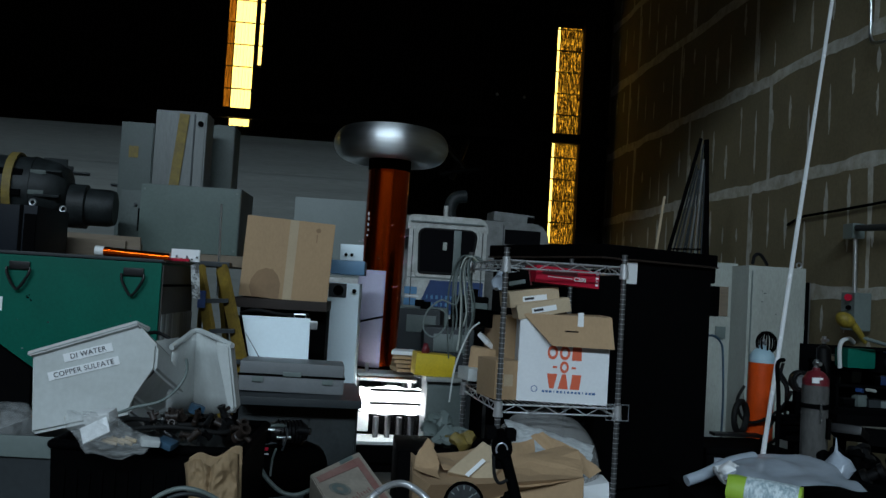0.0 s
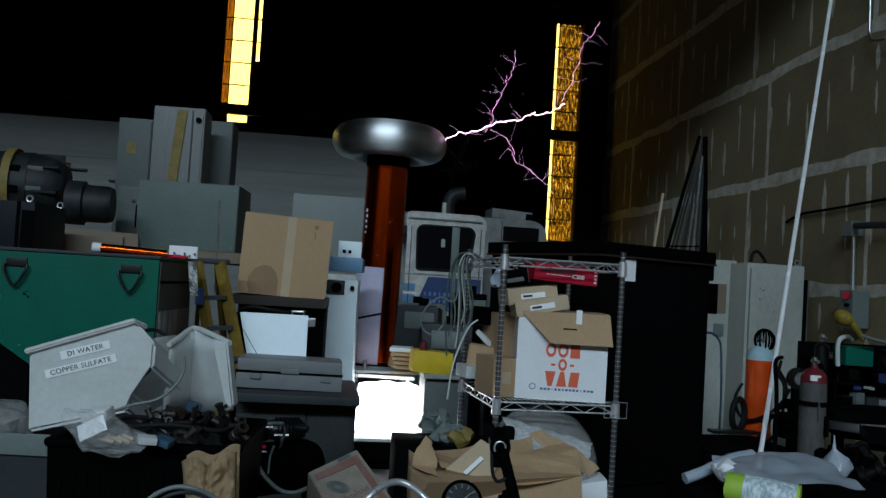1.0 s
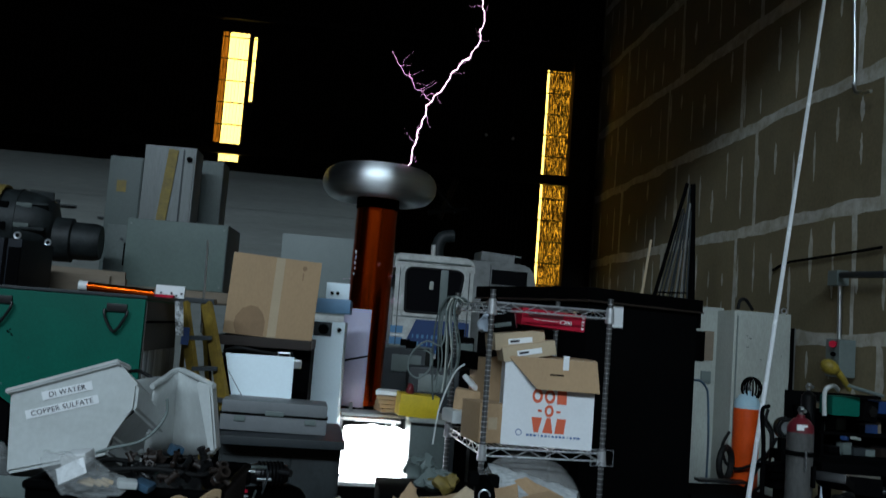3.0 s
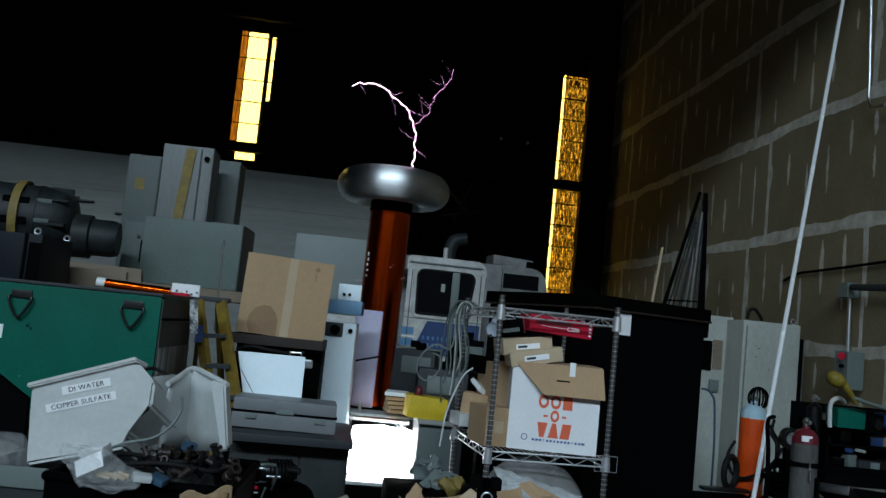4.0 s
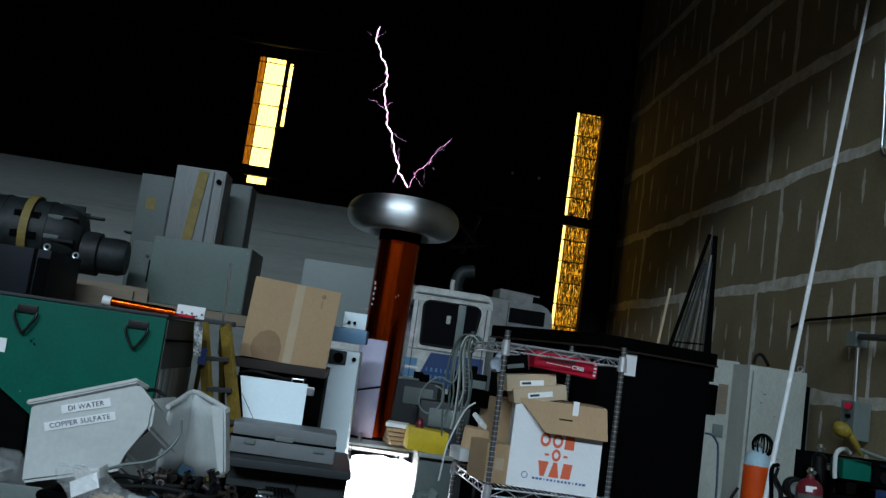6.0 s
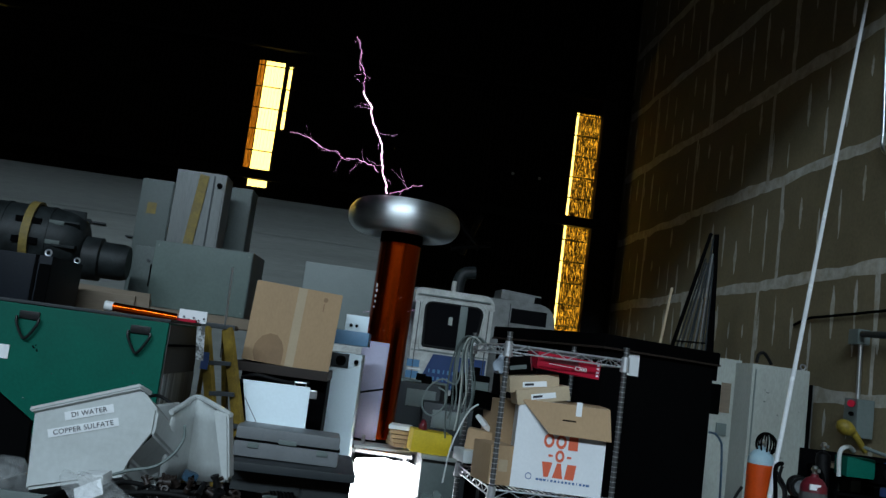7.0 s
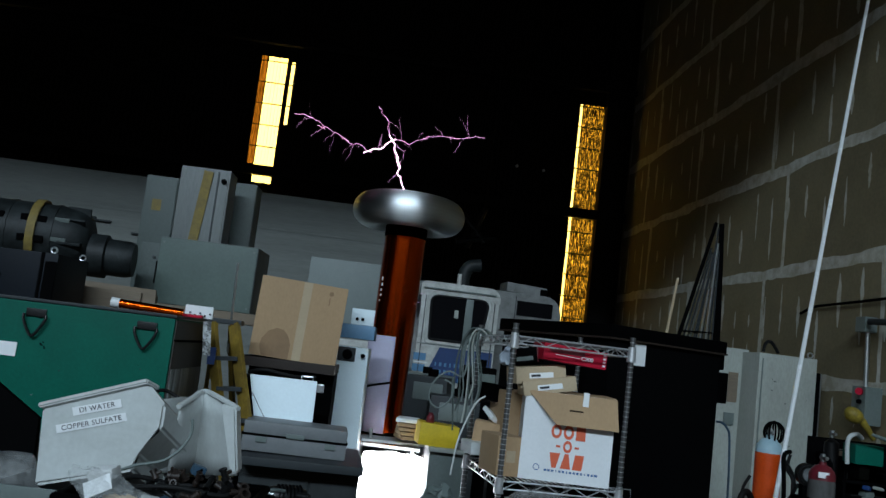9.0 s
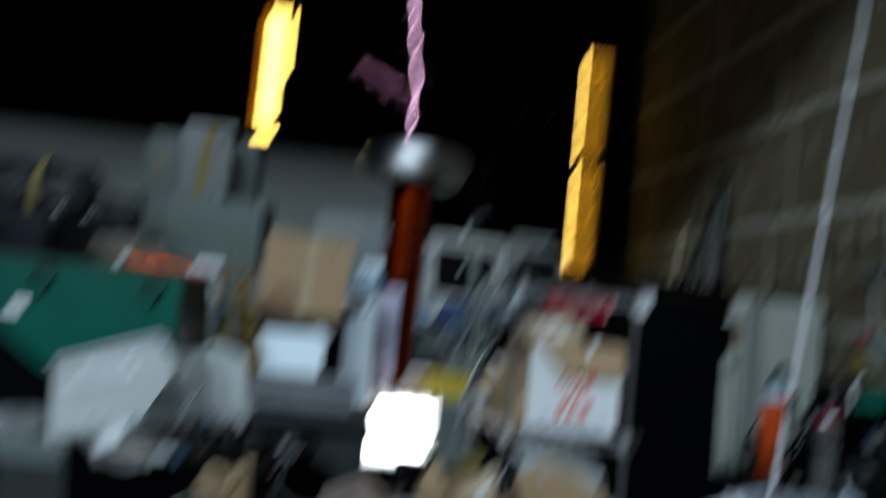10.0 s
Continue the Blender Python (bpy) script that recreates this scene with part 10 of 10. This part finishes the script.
    walk(branch_bolts[4], flicker((
        (0, 0.259, 7.335, 1.360, 0, -0, 0), (0.1, 2.896, 7.400, 2.487, 0, -42, 0), (0.2, 0.259, 7.335, 1.360, 0, -1, 0), (0.3, 0.259, 7.335, 1.360, 0, -0, 0),
        (0.4, 0.259, 7.335, 1.360, 0, -0, 0), (0.6, 0.259, 7.335, 1.360, 0, -0, 0), (0.7, 0.259, 7.335, 1.360, 0, -0, 0), (0.8, 1.482, 7.400, 2.812, 0, 44, 0),
        (0.9, 0.259, 7.335, 1.360, 0, 1, 0), (1, 1.529, 7.400, 2.396, 0, -48, 0), (1.2, 1.842, 7.400, 2.161, 0, -26, 0), (1.5, 0.259, 7.335, 1.360, 0, -0, 0),
        (1.8, 0.259, 7.335, 1.360, 0, -0, 0), (2, 0.973, 7.400, 3.581, 0, -8, 0), (2.5, 0.259, 7.335, 1.360, 0, -0, 0), (3, 0.259, 7.335, 1.360, 0, -0, 0),
        (3.2, 0.259, 7.335, 1.360, 0, -0, 0), (3.5, 0.259, 7.335, 1.360, 0, -0, 0), (3.9, 0.259, 7.335, 1.360, 0, -0, 0), (4.3, 0.259, 7.335, 1.360, 0, -0, 0),
        (4.5, 1.338, 7.400, 2.817, 0, -33, 0), (5, -0.020, 7.400, 3.994, 0, -53, 0), (5.5, 0.980, 7.400, 3.043, 0, -84, 0), (5.7, 0.259, 7.335, 1.360, 0, -1, 0),
        (6.2, 0.259, 7.335, 1.360, 0, -0, 0), (6.8, -0.510, 7.400, 3.786, 0, -42, 0), (7, -0.492, 7.400, 3.087, 0, -73, 0), (7.5, -0.099, 7.400, 2.644, 0, -79, 0),
        (8, 0.386, 7.400, 3.003, 180, -57, 180), (8.5, 0.061, 7.400, 3.932, 180, 8, 180), (8.8, 0.323, 7.400, 3.873, 180, -19, 180), (9, 0.614, 7.400, 3.272, 180, -80, 180),
        (9.5, 0.656, 7.400, 3.157, 180, -76, 180), (9.8, 0.259, 7.335, 1.660, 180, -1, 180), (9.9, 0.259, 7.335, 1.660, 180, -0, 180), (10, 0.259, 7.335, 1.660, 180, -0, 180))))
    walk(branch_bolts[5], flicker((
        (0, 0.350, 7.429, 1.450, 0, -0, 0), (0.1, 0.350, 7.429, 1.450, 0, -0, 0), (0.2, 0.350, 7.429, 1.450, 0, -0, 0), (0.3, 0.350, 7.429, 1.450, 0, -0, 0),
        (0.4, 0.350, 7.429, 1.450, 0, -0, 0), (0.6, 0.350, 7.429, 1.450, 0, -0, 0), (0.7, 0.350, 7.429, 1.450, 0, -0, 0), (0.8, 0.350, 7.429, 1.450, 0, -0, 0),
        (0.9, 0.350, 7.429, 1.450, 0, -0, 0), (1, 1.705, 7.400, 2.244, 0, -48, 0), (1.2, 1.951, 7.400, 1.895, 0, -23, 0), (1.5, 0.350, 7.429, 1.450, 0, -0, 0),
        (1.8, 0.350, 7.429, 1.450, 0, -0, 0), (2, 0.350, 7.429, 1.450, 0, -0, 0), (2.5, 0.350, 7.429, 1.450, 0, -0, 0), (3, 0.350, 7.429, 1.450, 0, -0, 0),
        (3.2, 0.350, 7.429, 1.450, 0, -0, 0), (3.5, 0.350, 7.429, 1.450, 0, -0, 0), (3.9, 0.350, 7.429, 1.450, 0, -0, 0), (4.3, 0.350, 7.429, 1.450, 0, -0, 0),
        (4.5, 1.482, 7.400, 2.602, 0, -33, 0), (5, 0.350, 7.429, 1.450, 0, -0, 0), (5.5, 0.350, 7.429, 1.450, 0, -0, 0), (5.7, 0.350, 7.429, 1.450, 0, -0, 0),
        (6.2, 0.350, 7.429, 1.450, 0, -0, 0), (6.8, 0.139, 7.400, 2.754, 0, -83, 0), (7, 0.402, 7.400, 2.890, 180, -67, 180), (7.5, -0.289, 7.400, 2.679, 0, -80, 0),
        (8, 0.570, 7.400, 3.125, 180, -57, 180), (8.5, -0.020, 7.400, 4.170, 180, 17, 180), (8.8, 0.414, 7.400, 3.446, 180, -70, 180), (9, 0.862, 7.400, 3.312, 180, -81, 180),
        (9.5, 0.947, 7.400, 3.229, 180, -76, 180), (9.8, 0.350, 7.429, 1.750, 180, -1, 180), (9.9, 0.350, 7.429, 1.750, 180, -0, 180), (10, 0.350, 7.429, 1.750, 180, -0, 180))))
    walk(branch_bolts[6], flicker((
        (0, 0.219, 7.421, 1.540, 0, -0, 0), (0.1, 0.219, 7.421, 1.540, 0, -0, 0), (0.2, 0.219, 7.421, 1.540, 0, -0, 0), (0.3, 0.219, 7.421, 1.540, 0, -0, 0),
        (0.4, 0.219, 7.421, 1.540, 0, -0, 0), (0.6, 0.219, 7.421, 1.540, 0, -0, 0), (0.7, 0.219, 7.421, 1.540, 0, -0, 0), (0.8, 0.219, 7.421, 1.540, 0, -0, 0),
        (0.9, 0.219, 7.421, 1.540, 0, -0, 0), (1, 1.744, 7.400, 3.004, 0, 17, 0), (1.2, 0.219, 7.421, 1.540, 0, 0, 0), (1.5, 0.219, 7.421, 1.540, 0, 0, 0),
        (1.8, 0.219, 7.421, 1.540, 0, 0, 0), (2, 0.219, 7.421, 1.540, 0, 0, 0), (2.5, 0.219, 7.421, 1.540, 0, 0, 0), (3, 0.219, 7.421, 1.540, 0, 0, 0),
        (3.2, 0.219, 7.421, 1.540, 0, 0, 0), (3.5, 0.219, 7.421, 1.540, 0, 0, 0), (3.9, 0.219, 7.421, 1.540, 0, 0, 0), (4.3, 0.219, 7.421, 1.540, 0, 0, 0),
        (4.5, 0.254, 7.400, 3.283, 0, 73, 0), (5, 0.219, 7.421, 1.540, 0, 1, 0), (5.5, 0.219, 7.421, 1.540, 0, 0, 0), (5.7, 0.219, 7.421, 1.540, 0, 0, 0),
        (6.2, 0.219, 7.421, 1.540, 0, 0, 0), (6.8, -0.050, 7.400, 2.774, 0, -83, 0), (7, 0.219, 7.421, 1.540, 0, -1, 0), (7.5, 0.439, 7.400, 2.797, 0, -7, 0),
        (8, 0.505, 7.400, 3.082, 0, 55, 0), (8.5, 0.070, 7.400, 3.030, 0, 72, 0), (8.8, 0.381, 7.400, 3.435, 0, 72, 0), (9, -0.084, 7.400, 3.460, 180, 28, 180),
        (9.5, -0.284, 7.400, 3.244, 180, 76, 180), (9.8, 0.219, 7.421, 1.840, 180, 1, 180), (9.9, 0.219, 7.421, 1.840, 180, 0, 180), (10, 0.219, 7.421, 1.840, 180, 0, 180))))
    walk(branch_bolts[7], flicker((
        (0, 0.321, 7.339, 1.630, 0, -0, 0), (0.1, 0.321, 7.339, 1.630, 0, -0, 0), (0.2, 0.321, 7.339, 1.630, 0, -0, 0), (0.3, 0.321, 7.339, 1.630, 0, -0, 0),
        (0.4, 0.321, 7.339, 1.630, 0, -0, 0), (0.6, 0.321, 7.339, 1.630, 0, -0, 0), (0.7, 0.321, 7.339, 1.630, 0, -0, 0), (0.8, 0.321, 7.339, 1.630, 0, -0, 0),
        (0.9, 0.321, 7.339, 1.630, 0, -0, 0), (1, 1.819, 7.400, 3.252, 0, 17, 0), (1.2, 0.321, 7.339, 1.630, 0, 0, 0), (1.5, 0.321, 7.339, 1.630, 0, 0, 0),
        (1.8, 0.321, 7.339, 1.630, 0, 0, 0), (2, 0.321, 7.339, 1.630, 0, 0, 0), (2.5, 0.321, 7.339, 1.630, 0, 0, 0), (3, 0.321, 7.339, 1.630, 0, 0, 0),
        (3.2, 0.321, 7.339, 1.630, 0, 0, 0), (3.5, 0.321, 7.339, 1.630, 0, 0, 0), (3.9, 0.321, 7.339, 1.630, 0, 0, 0), (4.3, 0.321, 7.339, 1.630, 0, 0, 0),
        (4.5, 0.049, 7.400, 3.226, 0, 73, 0), (5, 0.321, 7.339, 1.630, 0, 1, 0), (5.5, 0.321, 7.339, 1.630, 0, 0, 0), (5.7, 0.321, 7.339, 1.630, 0, 0, 0),
        (6.2, 0.321, 7.339, 1.630, 0, 0, 0), (6.8, 0.696, 7.400, 2.602, 0, 59, 0), (7, 0.321, 7.339, 1.630, 0, 1, 0), (7.5, 0.321, 7.339, 1.630, 0, 0, 0),
        (8, 0.321, 7.339, 1.630, 0, 0, 0), (8.5, 0.486, 7.400, 2.930, 0, -42, 0), (8.8, 0.082, 7.400, 3.359, 0, -63, 0), (9, 0.321, 7.339, 1.630, 0, -1, 0),
        (9.5, -0.183, 7.400, 3.221, 0, -76, 0), (9.8, 0.321, 7.339, 1.630, 0, -1, 0), (9.9, 0.321, 7.339, 1.630, 0, -0, 0), (10, 0.321, 7.339, 1.630, 0, -0, 0))))
    walk(branch_bolts[8], flicker((
        (0, 0.301, 7.468, 1.720, 0, -0, 0), (0.1, 0.301, 7.468, 1.720, 0, -0, 0), (0.2, 0.301, 7.468, 1.720, 0, -0, 0), (0.3, 0.301, 7.468, 1.720, 0, -0, 0),
        (0.4, 0.301, 7.468, 1.720, 0, -0, 0), (0.6, 0.301, 7.468, 1.720, 0, -0, 0), (0.7, 0.301, 7.468, 1.720, 0, -0, 0), (0.8, 0.301, 7.468, 1.720, 0, -0, 0),
        (0.9, 0.301, 7.468, 1.720, 0, -0, 0), (1, 1.890, 7.400, 3.501, 0, 29, 0), (1.2, 0.301, 7.468, 1.720, 0, 0, 0), (1.5, 0.301, 7.468, 1.720, 0, 0, 0),
        (1.8, 0.301, 7.468, 1.720, 0, 0, 0), (2, 0.301, 7.468, 1.720, 0, 0, 0), (2.5, 0.301, 7.468, 1.720, 0, 0, 0), (3, 0.301, 7.468, 1.720, 0, 0, 0),
        (3.2, 0.301, 7.468, 1.720, 0, 0, 0), (3.5, 0.301, 7.468, 1.720, 0, 0, 0), (3.9, 0.301, 7.468, 1.720, 0, 0, 0), (4.3, 0.301, 7.468, 1.720, 0, 0, 0),
        (4.5, 0.301, 7.468, 1.720, 0, 0, 0), (5, 0.301, 7.468, 1.720, 0, 0, 0), (5.5, 0.301, 7.468, 1.720, 0, 0, 0), (5.7, 0.301, 7.468, 1.720, 0, 0, 0),
        (6.2, 0.301, 7.468, 1.720, 0, 0, 0), (6.8, 0.301, 7.468, 1.720, 0, 0, 0), (7, 0.301, 7.468, 1.720, 0, 0, 0), (7.5, 0.301, 7.468, 1.720, 0, 0, 0),
        (8, 0.301, 7.468, 1.720, 0, 0, 0), (8.5, 0.557, 7.400, 2.731, 0, -24, 0), (8.8, 0.301, 7.468, 1.720, 0, -0, 0), (9, 0.301, 7.468, 1.720, 0, -0, 0),
        (9.5, 0.301, 7.468, 1.720, 0, -0, 0), (9.8, 0.301, 7.468, 1.720, 0, -0, 0), (9.9, 0.301, 7.468, 1.720, 0, -0, 0), (10, 0.301, 7.468, 1.720, 0, -0, 0))))


motions()
